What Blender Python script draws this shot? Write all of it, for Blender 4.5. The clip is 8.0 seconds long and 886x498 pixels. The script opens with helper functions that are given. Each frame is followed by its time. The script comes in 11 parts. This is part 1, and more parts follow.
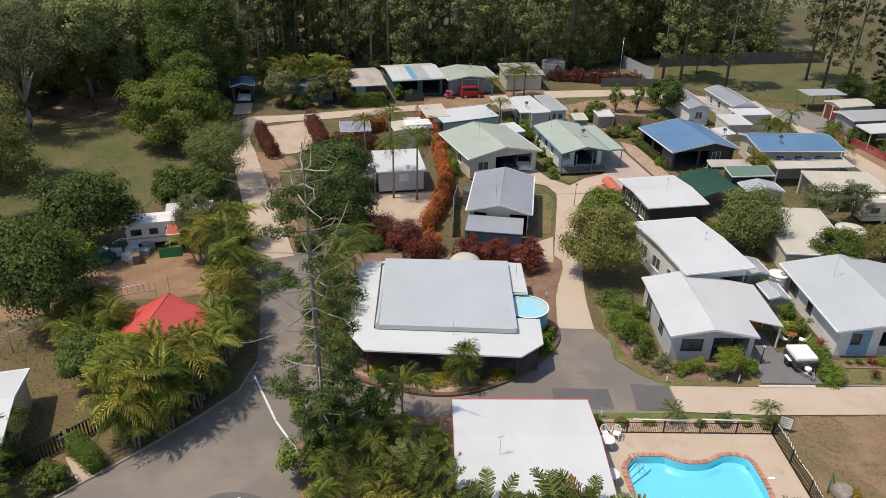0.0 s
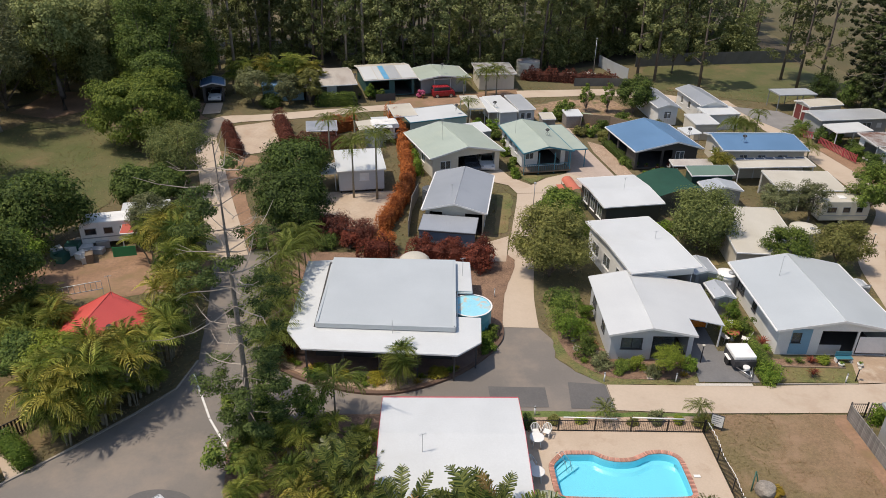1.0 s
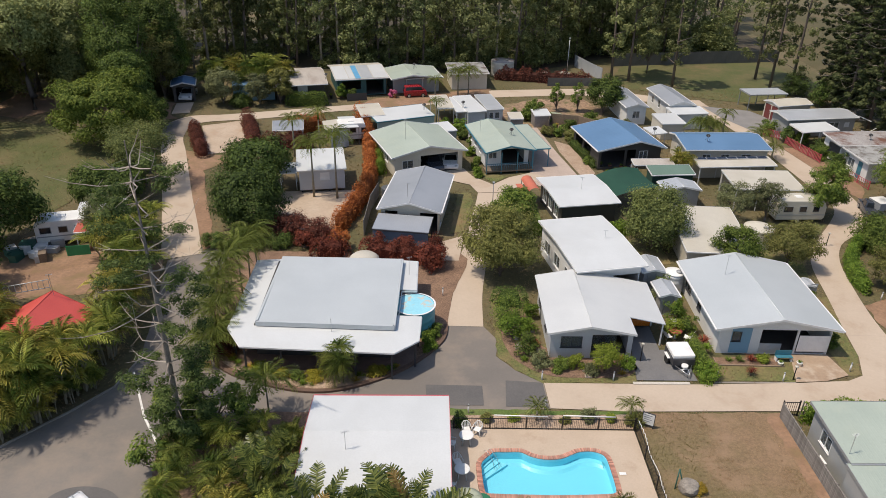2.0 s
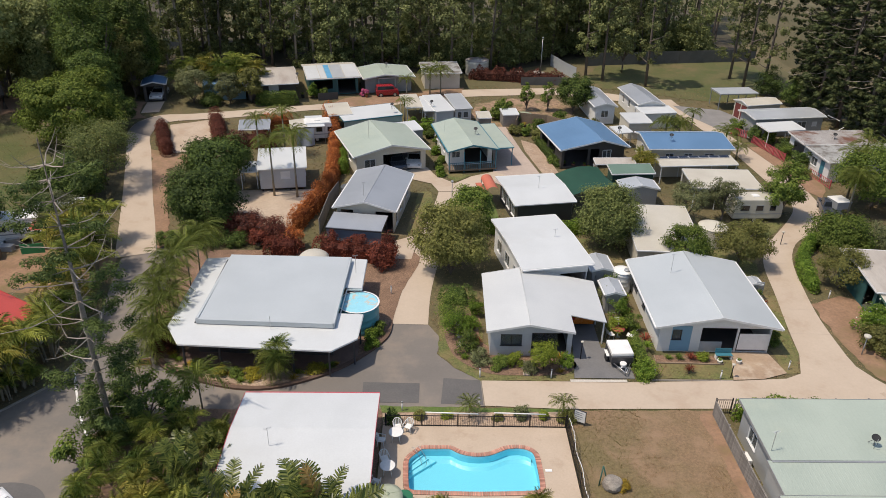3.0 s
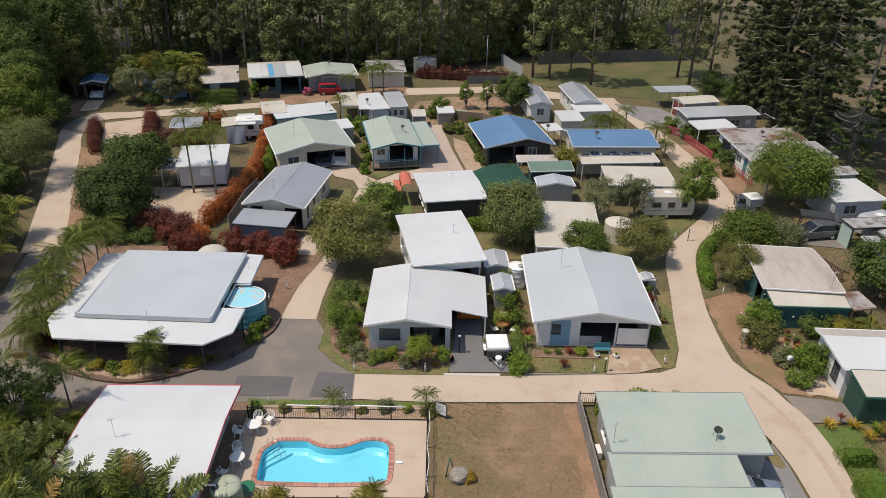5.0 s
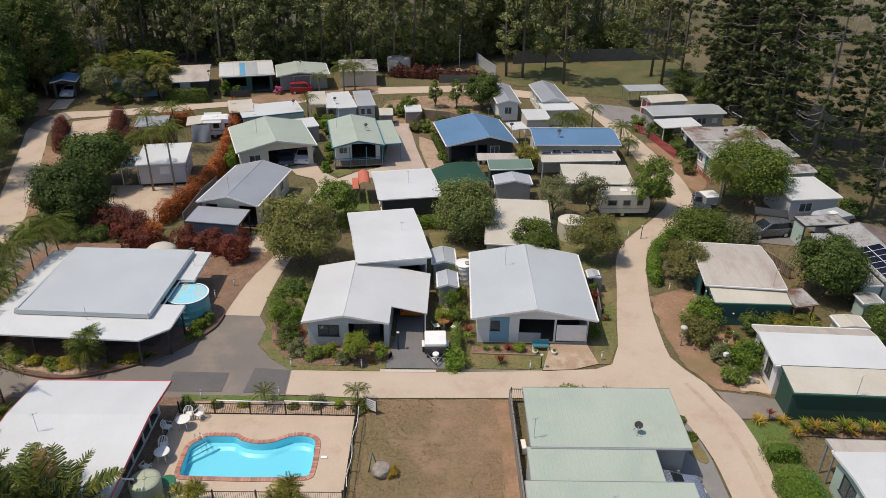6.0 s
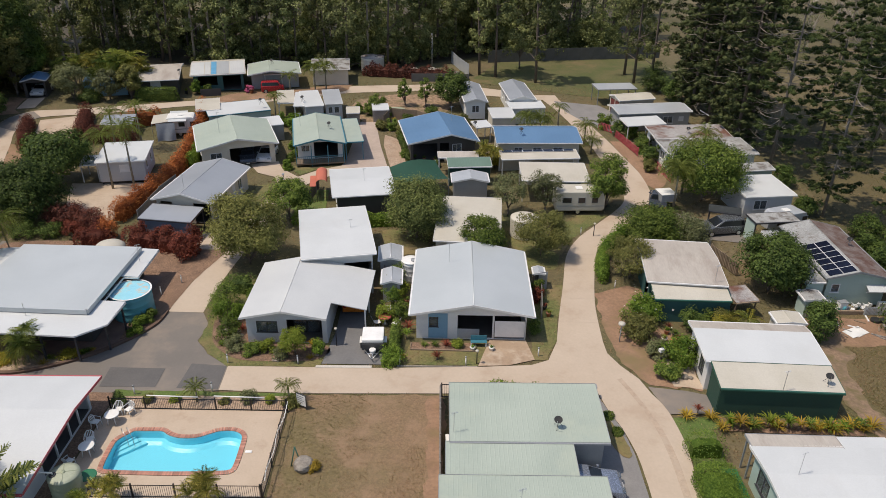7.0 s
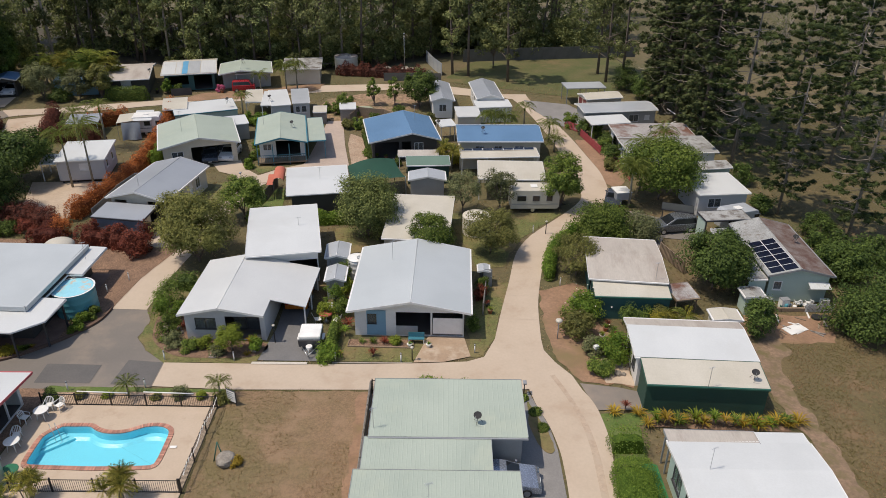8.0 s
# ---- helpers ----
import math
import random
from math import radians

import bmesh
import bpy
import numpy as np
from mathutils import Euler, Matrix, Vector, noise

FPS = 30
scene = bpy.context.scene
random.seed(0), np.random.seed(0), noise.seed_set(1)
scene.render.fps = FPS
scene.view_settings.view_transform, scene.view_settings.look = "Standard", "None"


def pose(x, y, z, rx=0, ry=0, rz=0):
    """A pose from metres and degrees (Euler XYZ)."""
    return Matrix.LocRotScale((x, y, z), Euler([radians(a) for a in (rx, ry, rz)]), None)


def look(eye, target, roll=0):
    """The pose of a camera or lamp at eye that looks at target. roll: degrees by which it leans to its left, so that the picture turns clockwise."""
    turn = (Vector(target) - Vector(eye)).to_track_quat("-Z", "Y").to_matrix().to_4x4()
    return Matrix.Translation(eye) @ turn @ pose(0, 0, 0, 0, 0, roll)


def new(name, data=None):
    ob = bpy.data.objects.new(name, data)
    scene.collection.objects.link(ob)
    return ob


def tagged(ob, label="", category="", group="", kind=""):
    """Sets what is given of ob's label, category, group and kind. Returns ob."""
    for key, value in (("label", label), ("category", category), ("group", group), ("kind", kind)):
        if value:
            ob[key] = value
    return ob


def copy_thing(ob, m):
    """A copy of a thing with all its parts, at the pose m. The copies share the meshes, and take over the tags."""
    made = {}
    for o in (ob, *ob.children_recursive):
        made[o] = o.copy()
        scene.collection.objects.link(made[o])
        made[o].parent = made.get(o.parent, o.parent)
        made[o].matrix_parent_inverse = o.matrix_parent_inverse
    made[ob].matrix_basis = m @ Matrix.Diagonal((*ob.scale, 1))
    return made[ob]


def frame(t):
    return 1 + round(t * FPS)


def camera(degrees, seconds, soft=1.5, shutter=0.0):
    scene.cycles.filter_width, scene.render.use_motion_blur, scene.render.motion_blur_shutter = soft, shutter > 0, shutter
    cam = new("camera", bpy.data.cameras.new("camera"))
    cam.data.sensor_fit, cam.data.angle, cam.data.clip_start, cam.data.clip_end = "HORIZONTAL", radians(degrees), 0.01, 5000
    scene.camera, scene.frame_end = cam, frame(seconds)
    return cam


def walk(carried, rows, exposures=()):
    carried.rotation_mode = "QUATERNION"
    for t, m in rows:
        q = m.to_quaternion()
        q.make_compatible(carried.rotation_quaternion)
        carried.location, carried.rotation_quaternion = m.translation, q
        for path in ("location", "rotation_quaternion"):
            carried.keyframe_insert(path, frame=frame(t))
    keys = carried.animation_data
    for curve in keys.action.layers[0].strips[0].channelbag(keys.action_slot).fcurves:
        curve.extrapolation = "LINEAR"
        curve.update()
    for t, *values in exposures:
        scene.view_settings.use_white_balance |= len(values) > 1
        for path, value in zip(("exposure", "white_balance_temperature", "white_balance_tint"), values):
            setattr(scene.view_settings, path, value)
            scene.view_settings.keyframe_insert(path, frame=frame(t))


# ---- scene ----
cam = camera(63.3, 8.0, soft=0.45)
PATH = [
    (0, (0.417, 0.550, 31.382), (0.4525, 2.3190, 30.4498), 1.09),
    (0.5, (2.611, 0.420, 31.444), (2.6446, 2.1888, 30.5119), 1.07),
    (1, (4.805, 0.288, 31.510), (4.8366, 2.0567, 30.5769), 1.04),
    (1.5, (7.003, 0.154, 31.572), (7.0325, 1.9224, 30.6388), 1.02),
    (2.2, (10.092, -0.038, 31.645), (10.1194, 1.7307, 30.7111), 1.00),
    (3, (13.651, -0.262, 31.697), (13.6750, 1.5060, 30.7629), 0.97),
    (3.5, (15.894, -0.406, 31.709), (15.9168, 1.3625, 30.7753), 0.95),
    (4, (18.156, -0.552, 31.706), (18.1762, 1.2167, 30.7720), 0.93),
    (4.5, (20.437, -0.700, 31.687), (20.4549, 1.0688, 30.7538), 0.91),
    (5.2, (23.665, -0.911, 31.641), (23.6803, 0.8583, 30.7076), 0.87),
    (6, (27.409, -1.156, 31.569), (27.4199, 0.6134, 30.6369), 0.81),
    (6.5, (29.779, -1.311, 31.524), (29.7872, 0.4585, 30.5919), 0.76),
    (7, (32.173, -1.467, 31.486), (32.1778, 0.3025, 30.5542), 0.71),
    (7.5, (34.590, -1.624, 31.463), (34.5914, 0.1458, 30.5317), 0.64),
    (8, (37.030, -1.781, 31.465), (37.0276, -0.0113, 30.5335), 0.57),
]
walk(cam, [(t, look(eye, target, roll)) for t, eye, target, roll in PATH], [(0, 0.06), (3, 0.03), (4.5, 0.0), (6.5, -0.07), (8, -0.06)])

# ---- daylight ----
SUN = Vector((-0.40, -0.10, 0.90)).normalized()
world = bpy.data.worlds.new("sky")
scene.world = world
world.use_nodes = True
wn = world.node_tree.nodes
sky = wn.new("ShaderNodeTexSky")
sky.sky_type = "NISHITA"
sky.sun_disc = False
sky.sun_elevation = math.asin(SUN.z)
sky.sun_rotation = math.atan2(SUN.x, SUN.y)
sky.dust_density = 1.5
world.node_tree.links.new(sky.outputs[0], wn["Background"].inputs[0])
wn["Background"].inputs[1].default_value = 0.138
sun = bpy.data.lights.new("sun", "SUN")
sun.energy = 3.52
sun.angle = radians(0.55)
sun.color = (1.0, 0.885, 0.74)
sun_lamp = new("sun", sun)
sun_lamp.matrix_world = look((0, 0, 80), Vector((0, 0, 80)) - SUN)
scene.view_settings.exposure = 0.0

# ---- materials ----
def blank(name):
    m = bpy.data.materials.new(name)
    m.use_nodes = True
    return m, m.node_tree.nodes, m.node_tree.links, m.node_tree.nodes["Principled BSDF"]


def ramp_node(nodes, lo, hi, a=0.0, b=1.0):
    n = nodes.new("ShaderNodeMapRange")
    n.inputs[1].default_value, n.inputs[2].default_value = lo, hi
    n.inputs[3].default_value, n.inputs[4].default_value = a, b
    return n


def noise_node(nodes, links, vec, scale, detail=4.0, rough=0.55):
    n = nodes.new("ShaderNodeTexNoise")
    n.inputs["Scale"].default_value = scale
    n.inputs["Detail"].default_value = detail
    n.inputs["Roughness"].default_value = rough
    links.new(vec, n.inputs["Vector"])
    return n


def mix_node(nodes, links, fac, a, b, kind="MIX"):
    n = nodes.new("ShaderNodeMix")
    n.data_type = "RGBA"
    n.blend_type = kind
    for sock, v in ((n.inputs[0], fac), (n.inputs[6], a), (n.inputs[7], b)):
        if isinstance(v, (int, float)):
            sock.default_value = v
        elif isinstance(v, tuple):
            sock.default_value = (*v, 1.0)
        else:
            links.new(v, sock)
    return n.outputs[2]


def surf(name, c, c2=None, scale=0.6, rough=0.6, metal=0.0, grain=0.12, gscale=9.0, stain=None, stain_at=(0.56, 0.72), stain_scale=0.25,
         bump=0.15, bscale=30.0, vary=0.0, stretch=(1, 1, 1)):
    """A weathered surface: two tones at one scale, fine grain, optional stains and fine relief."""
    m, nodes, links, p = blank(name)
    co = nodes.new("ShaderNodeTexCoord")
    mp = nodes.new("ShaderNodeMapping")
    mp.inputs["Scale"].default_value = stretch
    links.new(co.outputs["Object"], mp.inputs["Vector"])
    v = mp.outputs[0]
    big = noise_node(nodes, links, v, scale, 5.0)
    r = ramp_node(nodes, 0.35, 0.65)
    links.new(big.outputs[0], r.inputs[0])
    col = mix_node(nodes, links, r.outputs[0], c, c2 or tuple(0.86 * k for k in c))
    fine = noise_node(nodes, links, v, gscale, 6.0, 0.65)
    fr = ramp_node(nodes, 0.34, 0.66, 1.0 - grain, 1.0 + grain)
    links.new(fine.outputs[0], fr.inputs[0])
    gr = nodes.new("ShaderNodeCombineColor")
    for k in range(3):
        links.new(fr.outputs[0], gr.inputs[k])
    col = mix_node(nodes, links, 1.0, col, gr.outputs[0], "MULTIPLY")
    if stain:
        st = noise_node(nodes, links, v, stain_scale, 8.0, 0.68)
        sr = ramp_node(nodes, *stain_at)
        links.new(st.outputs[0], sr.inputs[0])
        col = mix_node(nodes, links, sr.outputs[0], col, stain)
    if vary:
        oi = nodes.new("ShaderNodeObjectInfo")
        vr = ramp_node(nodes, 0, 1, 1 - vary, 1 + vary)
        links.new(oi.outputs["Random"], vr.inputs[0])
        cc = nodes.new("ShaderNodeCombineColor")
        for k in range(3):
            links.new(vr.outputs[0], cc.inputs[k])
        col = mix_node(nodes, links, 1.0, col, cc.outputs[0], "MULTIPLY")
    links.new(col, p.inputs["Base Color"])
    rr = ramp_node(nodes, 0.3, 0.7, max(0.02, rough - 0.1), min(1, rough + 0.1))
    links.new(fine.outputs[0], rr.inputs[0])
    links.new(rr.outputs[0], p.inputs["Roughness"])
    p.inputs["Metallic"].default_value = metal
    if bump:
        bn = nodes.new("ShaderNodeBump")
        bn.inputs["Strength"].default_value = bump
        bn.inputs["Distance"].default_value = 0.02
        bt = noise_node(nodes, links, v, bscale, 3.0)
        links.new(bt.outputs[0], bn.inputs["Height"])
        links.new(bn.outputs[0], p.inputs["Normal"])
    return m


def leafy(name, c, c2, glow=0.3, vary=0.25, rough=0.62):
    """Leaves: colour varies from leaf to leaf and from plant to plant; some light passes through."""
    m, nodes, links, p = blank(name)
    geo = nodes.new("ShaderNodeNewGeometry")
    oi = nodes.new("ShaderNodeObjectInfo")
    co = nodes.new("ShaderNodeTexCoord")
    patch = noise_node(nodes, links, co.outputs["Object"], 0.7, 3.0)
    add = nodes.new("ShaderNodeMath")
    add.operation = "ADD"
    pr = ramp_node(nodes, 0.3, 0.7, -0.25, 0.25)
    links.new(patch.outputs[0], pr.inputs[0])
    links.new(geo.outputs["Random Per Island"], add.inputs[0])
    links.new(pr.outputs[0], add.inputs[1])
    col = mix_node(nodes, links, add.outputs[0], c, c2)
    vr = ramp_node(nodes, 0, 1, 1 - vary, 1 + vary)
    links.new(oi.outputs["Random"], vr.inputs[0])
    cc = nodes.new("ShaderNodeCombineColor")
    for k in range(3):
        links.new(vr.outputs[0], cc.inputs[k])
    col = mix_node(nodes, links, 1.0, col, cc.outputs[0], "MULTIPLY")
    links.new(col, p.inputs["Base Color"])
    p.inputs["Roughness"].default_value = rough
    p.inputs["Specular IOR Level"].default_value = 0.18
    tr = nodes.new("ShaderNodeBsdfTranslucent")
    links.new(col, tr.inputs[0])
    mx = nodes.new("ShaderNodeMixShader")
    mx.inputs[0].default_value = glow
    links.new(p.outputs[0], mx.inputs[1])
    links.new(tr.outputs[0], mx.inputs[2])
    links.new(mx.outputs[0], nodes["Material Output"].inputs[0])
    return m


def glassy(name, tint=(0.55, 0.6, 0.62)):
    m, nodes, links, p = blank(name)
    p.inputs["Base Color"].default_value = (*tint, 1)
    p.inputs["Roughness"].default_value = 0.03
    p.inputs["Transmission Weight"].default_value = 0.9
    p.inputs["IOR"].default_value = 1.45
    return m


M = {}
# roofs
M["roof_white"] = surf("roof_white", (0.585, 0.60, 0.60), (0.545, 0.56, 0.56), 0.35, 0.42, grain=0.03, stain=(0.52, 0.525, 0.515), stain_at=(0.55, 0.85), bump=0.05)
M["roof_cream"] = surf("roof_cream", (0.53, 0.495, 0.42), (0.47, 0.435, 0.36), 0.4, 0.5, grain=0.05, stain=(0.50, 0.46, 0.40), stain_at=(0.55, 0.85), bump=0.05)
M["roof_offwhite"] = surf("roof_offwhite", (0.56, 0.57, 0.565), (0.515, 0.525, 0.525), 0.3, 0.42, grain=0.03, bump=0.05)
M["roof_silver"] = surf("roof_silver", (0.50, 0.52, 0.54), (0.44, 0.46, 0.48), 0.3, 0.38, 0.25, grain=0.04, bump=0.05)
M["roof_palegrey"] = surf("roof_palegrey", (0.495, 0.525, 0.535), (0.455, 0.485, 0.495), 0.25, 0.4, 0.1, grain=0.03, bump=0.05)
M["roof_grey"] = surf("roof_grey", (0.33, 0.35, 0.38), (0.29, 0.31, 0.34), 0.3, 0.4, 0.1, grain=0.04, bump=0.05)
M["roof_palegreen"] = surf("roof_palegreen", (0.385, 0.435, 0.372), (0.345, 0.395, 0.338), 0.3, 0.45, grain=0.04, stain=(0.40, 0.44, 0.36), bump=0.05)
M["roof_blue"] = surf("roof_blue", (0.115, 0.215, 0.36), (0.10, 0.19, 0.32), 0.3, 0.42, grain=0.05, bump=0.05)
M["roof_red"] = surf("roof_red", (0.60, 0.095, 0.075), (0.54, 0.08, 0.065), 0.3, 0.45, grain=0.05, stain=(0.45, 0.06, 0.05), bump=0.05)
M["roof_rust"] = surf("roof_rust", (0.36, 0.345, 0.335), (0.26, 0.235, 0.225), 0.5, 0.7, grain=0.3, stain=(0.15, 0.072, 0.05), stain_at=(0.48, 0.60), stain_scale=0.35, bump=0.1)
M["roof_tan"] = surf("roof_tan", (0.45, 0.41, 0.36), (0.39, 0.345, 0.305), 0.6, 0.6, grain=0.08, stain=(0.30, 0.25, 0.21), stain_at=(0.5, 0.75), stretch=(1, 0.25, 1), stain_scale=0.8, bump=0.1)
M["roof_brown"] = surf("roof_brown", (0.21, 0.175, 0.16), (0.15, 0.115, 0.10), 0.6, 0.75, grain=0.35, stain=(0.11, 0.058, 0.044), stain_at=(0.42, 0.6), stain_scale=0.8, bump=0.1)
M["paddock_green"] = surf("paddock_green", (0.080, 0.070, 0.027), (0.112, 0.088, 0.038), 0.09, 0.95, grain=0.3, gscale=5.0, stain=(0.17, 0.112, 0.062), stain_at=(0.56, 0.72), stain_scale=0.12, bump=0.5, bscale=10)
M["concrete_stained"] = surf("concrete_stained", (0.40, 0.295, 0.205), (0.33, 0.235, 0.16), 0.7, 0.85, grain=0.1, gscale=5.0, stain=(0.47, 0.38, 0.29), stain_at=(0.5, 0.66), stain_scale=0.8, bump=0.1)
M["paddock_grass"] = surf("paddock_grass", (0.108, 0.088, 0.036), (0.158, 0.112, 0.055), 0.1, 0.95, grain=0.3, gscale=5.0, stain=(0.215, 0.135, 0.078), stain_at=(0.54, 0.68), stain_scale=0.2, bump=0.4, bscale=20)
M["roof_worn"] = surf("roof_worn", (0.36, 0.36, 0.35), (0.27, 0.27, 0.26), 0.5, 0.65, grain=0.2, stain=(0.13, 0.11, 0.095), stain_at=(0.47, 0.60), stain_scale=0.9, bump=0.1)
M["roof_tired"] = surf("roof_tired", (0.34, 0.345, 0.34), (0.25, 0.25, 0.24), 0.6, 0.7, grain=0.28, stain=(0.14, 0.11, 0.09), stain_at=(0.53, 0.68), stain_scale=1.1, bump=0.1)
M["roof_dark"] = surf("roof_dark", (0.035, 0.04, 0.042), (0.026, 0.03, 0.03), 0.6, 0.6, grain=0.2, bump=0.05)
M["door_maroon"] = surf("door_maroon", (0.17, 0.04, 0.034), (0.14, 0.033, 0.03), 0.5, 0.5, grain=0.06)
M["roof_green"] = surf("roof_green", (0.135, 0.205, 0.16), (0.12, 0.185, 0.142), 0.4, 0.5, grain=0.05, bump=0.05)
M["shade_green"] = surf("shade_green", (0.012, 0.062, 0.038), (0.010, 0.052, 0.032), 0.6, 0.85, grain=0.1)
# walls and trim
M["wall_white"] = surf("wall_white", (0.74, 0.73, 0.70), (0.68, 0.67, 0.64), 0.5, 0.6, grain=0.04, stain=(0.55, 0.52, 0.46), stain_at=(0.6, 0.9))
M["wall_cream"] = surf("wall_cream", (0.62, 0.57, 0.47), (0.56, 0.51, 0.42), 0.5, 0.6, grain=0.05)
M["wall_grey"] = surf("wall_grey", (0.36, 0.36, 0.35), (0.31, 0.31, 0.30), 0.5, 0.6, grain=0.05)
M["wall_lightgrey"] = surf("wall_lightgrey", (0.52, 0.53, 0.54), (0.47, 0.48, 0.49), 0.5, 0.6, grain=0.04)
M["wall_bluegrey"] = surf("wall_bluegrey", (0.17, 0.22, 0.27), (0.15, 0.19, 0.24), 0.5, 0.6, grain=0.05)
M["wall_blue"] = surf("wall_blue", (0.20, 0.36, 0.48), (0.18, 0.33, 0.44), 0.5, 0.55, grain=0.05)
M["wall_mint"] = surf("wall_mint", (0.42, 0.52, 0.46), (0.38, 0.47, 0.42), 0.5, 0.6, grain=0.05)
M["wall_teal"] = surf("wall_teal", (0.03, 0.10, 0.10), (0.025, 0.085, 0.085), 0.5, 0.6, grain=0.06)
M["wall_green"] = surf("wall_green", (0.02, 0.065, 0.045), (0.017, 0.055, 0.04), 0.5, 0.7, grain=0.08)
M["wall_dark"] = surf("wall_dark", (0.07, 0.065, 0.06), (0.055, 0.05, 0.048), 0.5, 0.6, grain=0.08)
M["brick_brown"] = surf("brick_brown", (0.20, 0.13, 0.10), (0.16, 0.10, 0.08), 1.5, 0.75, grain=0.15)
M["trim_white"] = surf("trim_white", (0.78, 0.77, 0.75), None, 1.0, 0.45, grain=0.03, bump=0.0)
M["trim_red"] = surf("trim_red", (0.50, 0.09, 0.11), None, 1.0, 0.45, grain=0.05, bump=0.0)
M["dish_dark"] = surf("dish_dark", (0.022, 0.022, 0.024), None, 1.0, 0.75, grain=0.08, bump=0.0)
M["trim_blue"] = surf("trim_blue", (0.055, 0.20, 0.26), None, 1.0, 0.45, grain=0.05, bump=0.0)
M["trim_dark"] = surf("trim_dark", (0.045, 0.045, 0.05), None, 1.0, 0.45, grain=0.05, bump=0.0)
M["trim_green"] = surf("trim_green", (0.03, 0.11, 0.08), None, 1.0, 0.45, grain=0.05, bump=0.0)
M["trim_grey"] = surf("trim_grey", (0.33, 0.34, 0.35), None, 1.0, 0.45, 0.2, grain=0.05, bump=0.0)
M["steel"] = surf("steel", (0.55, 0.56, 0.57), None, 1.0, 0.35, 0.8, grain=0.05, bump=0.0)
M["black_metal"] = surf("black_metal", (0.02, 0.02, 0.022), None, 1.0, 0.4, 0.3, grain=0.05, bump=0.0)
M["glass"] = glassy("glass")
M["dark_floor"] = surf("dark_floor", (0.10, 0.09, 0.085), None, 1.0, 0.7, grain=0.1)
M["plastic_white"] = surf("plastic_white", (0.82, 0.81, 0.78), None, 1.0, 0.35, grain=0.02, bump=0.0)
M["tank_blue"] = surf("tank_blue", (0.10, 0.33, 0.38), (0.08, 0.28, 0.33), 1.0, 0.5, grain=0.06)
M["tank_water"] = surf("tank_water", (0.28, 0.60, 0.72), (0.33, 0.66, 0.76), 1.0, 0.15, grain=0.05, stain=(0.55, 0.50, 0.42), stain_at=(0.52, 0.56), stain_scale=0.45)
M["tank_green"] = surf("tank_green", (0.36, 0.40, 0.28), (0.32, 0.36, 0.25), 1.0, 0.5, grain=0.05)
M["tank_lid_green"] = surf("tank_lid_green", (0.40, 0.43, 0.325), (0.35, 0.38, 0.285), 1.2, 0.5, grain=0.06, stain=(0.30, 0.31, 0.22), stain_at=(0.5, 0.75), stain_scale=0.9)
M["tank_cream"] = surf("tank_cream", (0.62, 0.58, 0.48), (0.56, 0.52, 0.44), 1.0, 0.5, grain=0.05)
M["tank_dark"] = surf("tank_dark", (0.10, 0.105, 0.11), None, 1.0, 0.5, grain=0.05)
# ground
M["concrete"] = surf("concrete", (0.495, 0.405, 0.315), (0.455, 0.365, 0.28), 0.3, 0.85, grain=0.04, gscale=5.0, stain=(0.40, 0.30, 0.215), stain_at=(0.54, 0.78), stain_scale=0.3, bump=0.1)
M["paving"] = surf("paving", (0.45, 0.36, 0.30), (0.40, 0.32, 0.27), 0.35, 0.85, grain=0.08, gscale=3.0, stain=(0.36, 0.28, 0.23))
M["paving_grey"] = surf("paving_grey", (0.24, 0.23, 0.22), (0.20, 0.19, 0.185), 0.5, 0.85, grain=0.1)
M["deck"] = surf("deck", (0.51, 0.41, 0.315), (0.455, 0.36, 0.27), 0.4, 0.8, grain=0.05, stain=(0.36, 0.26, 0.18), stain_at=(0.55, 0.8), stain_scale=0.6, bump=0.1)
M["asphalt"] = surf("asphalt", (0.162, 0.146, 0.13), (0.205, 0.18, 0.157), 0.12, 0.9, grain=0.06, gscale=6.0, stain=(0.275, 0.225, 0.18), stain_at=(0.48, 0.72), stain_scale=0.2, bump=0.12, bscale=60)
M["asphalt_new"] = surf("asphalt_new", (0.11, 0.105, 0.102), (0.13, 0.122, 0.117), 0.5, 0.9, grain=0.1, gscale=8.0, bump=0.3, bscale=60)
M["asphalt_drive"] = surf("asphalt_drive", (0.15, 0.147, 0.147), (0.175, 0.17, 0.168), 0.5, 0.9, grain=0.1, gscale=8.0, bump=0.3, bscale=60)
M["dirt"] = surf("dirt", (0.30, 0.185, 0.115), (0.235, 0.14, 0.085), 0.5, 0.95, grain=0.2, gscale=4.0, stain=(0.20, 0.15, 0.07), stain_at=(0.5, 0.7), bump=0.5, bscale=12)
M["dirt_grey"] = surf("dirt_grey", (0.245, 0.165, 0.11), (0.19, 0.135, 0.085), 0.7, 0.95, grain=0.25, gscale=4.0, stain=(0.15, 0.12, 0.055), stain_at=(0.48, 0.62), stain_scale=0.9, bump=0.5, bscale=12)
M["sand"] = surf("sand", (0.48, 0.385, 0.295), (0.42, 0.325, 0.24), 0.5, 0.95, grain=0.1, gscale=4.0, stain=(0.40, 0.25, 0.15), stain_at=(0.6, 0.75), bump=0.4, bscale=12)
M["mulch"] = surf("mulch", (0.24, 0.15, 0.098), (0.17, 0.105, 0.07), 0.8, 0.95, grain=0.45, gscale=9.0, bump=0.8, bscale=14)
M["gravel"] = surf("gravel", (0.40, 0.30, 0.22), (0.33, 0.23, 0.16), 0.8, 0.95, grain=0.4, gscale=8.0, bump=0.8, bscale=14)
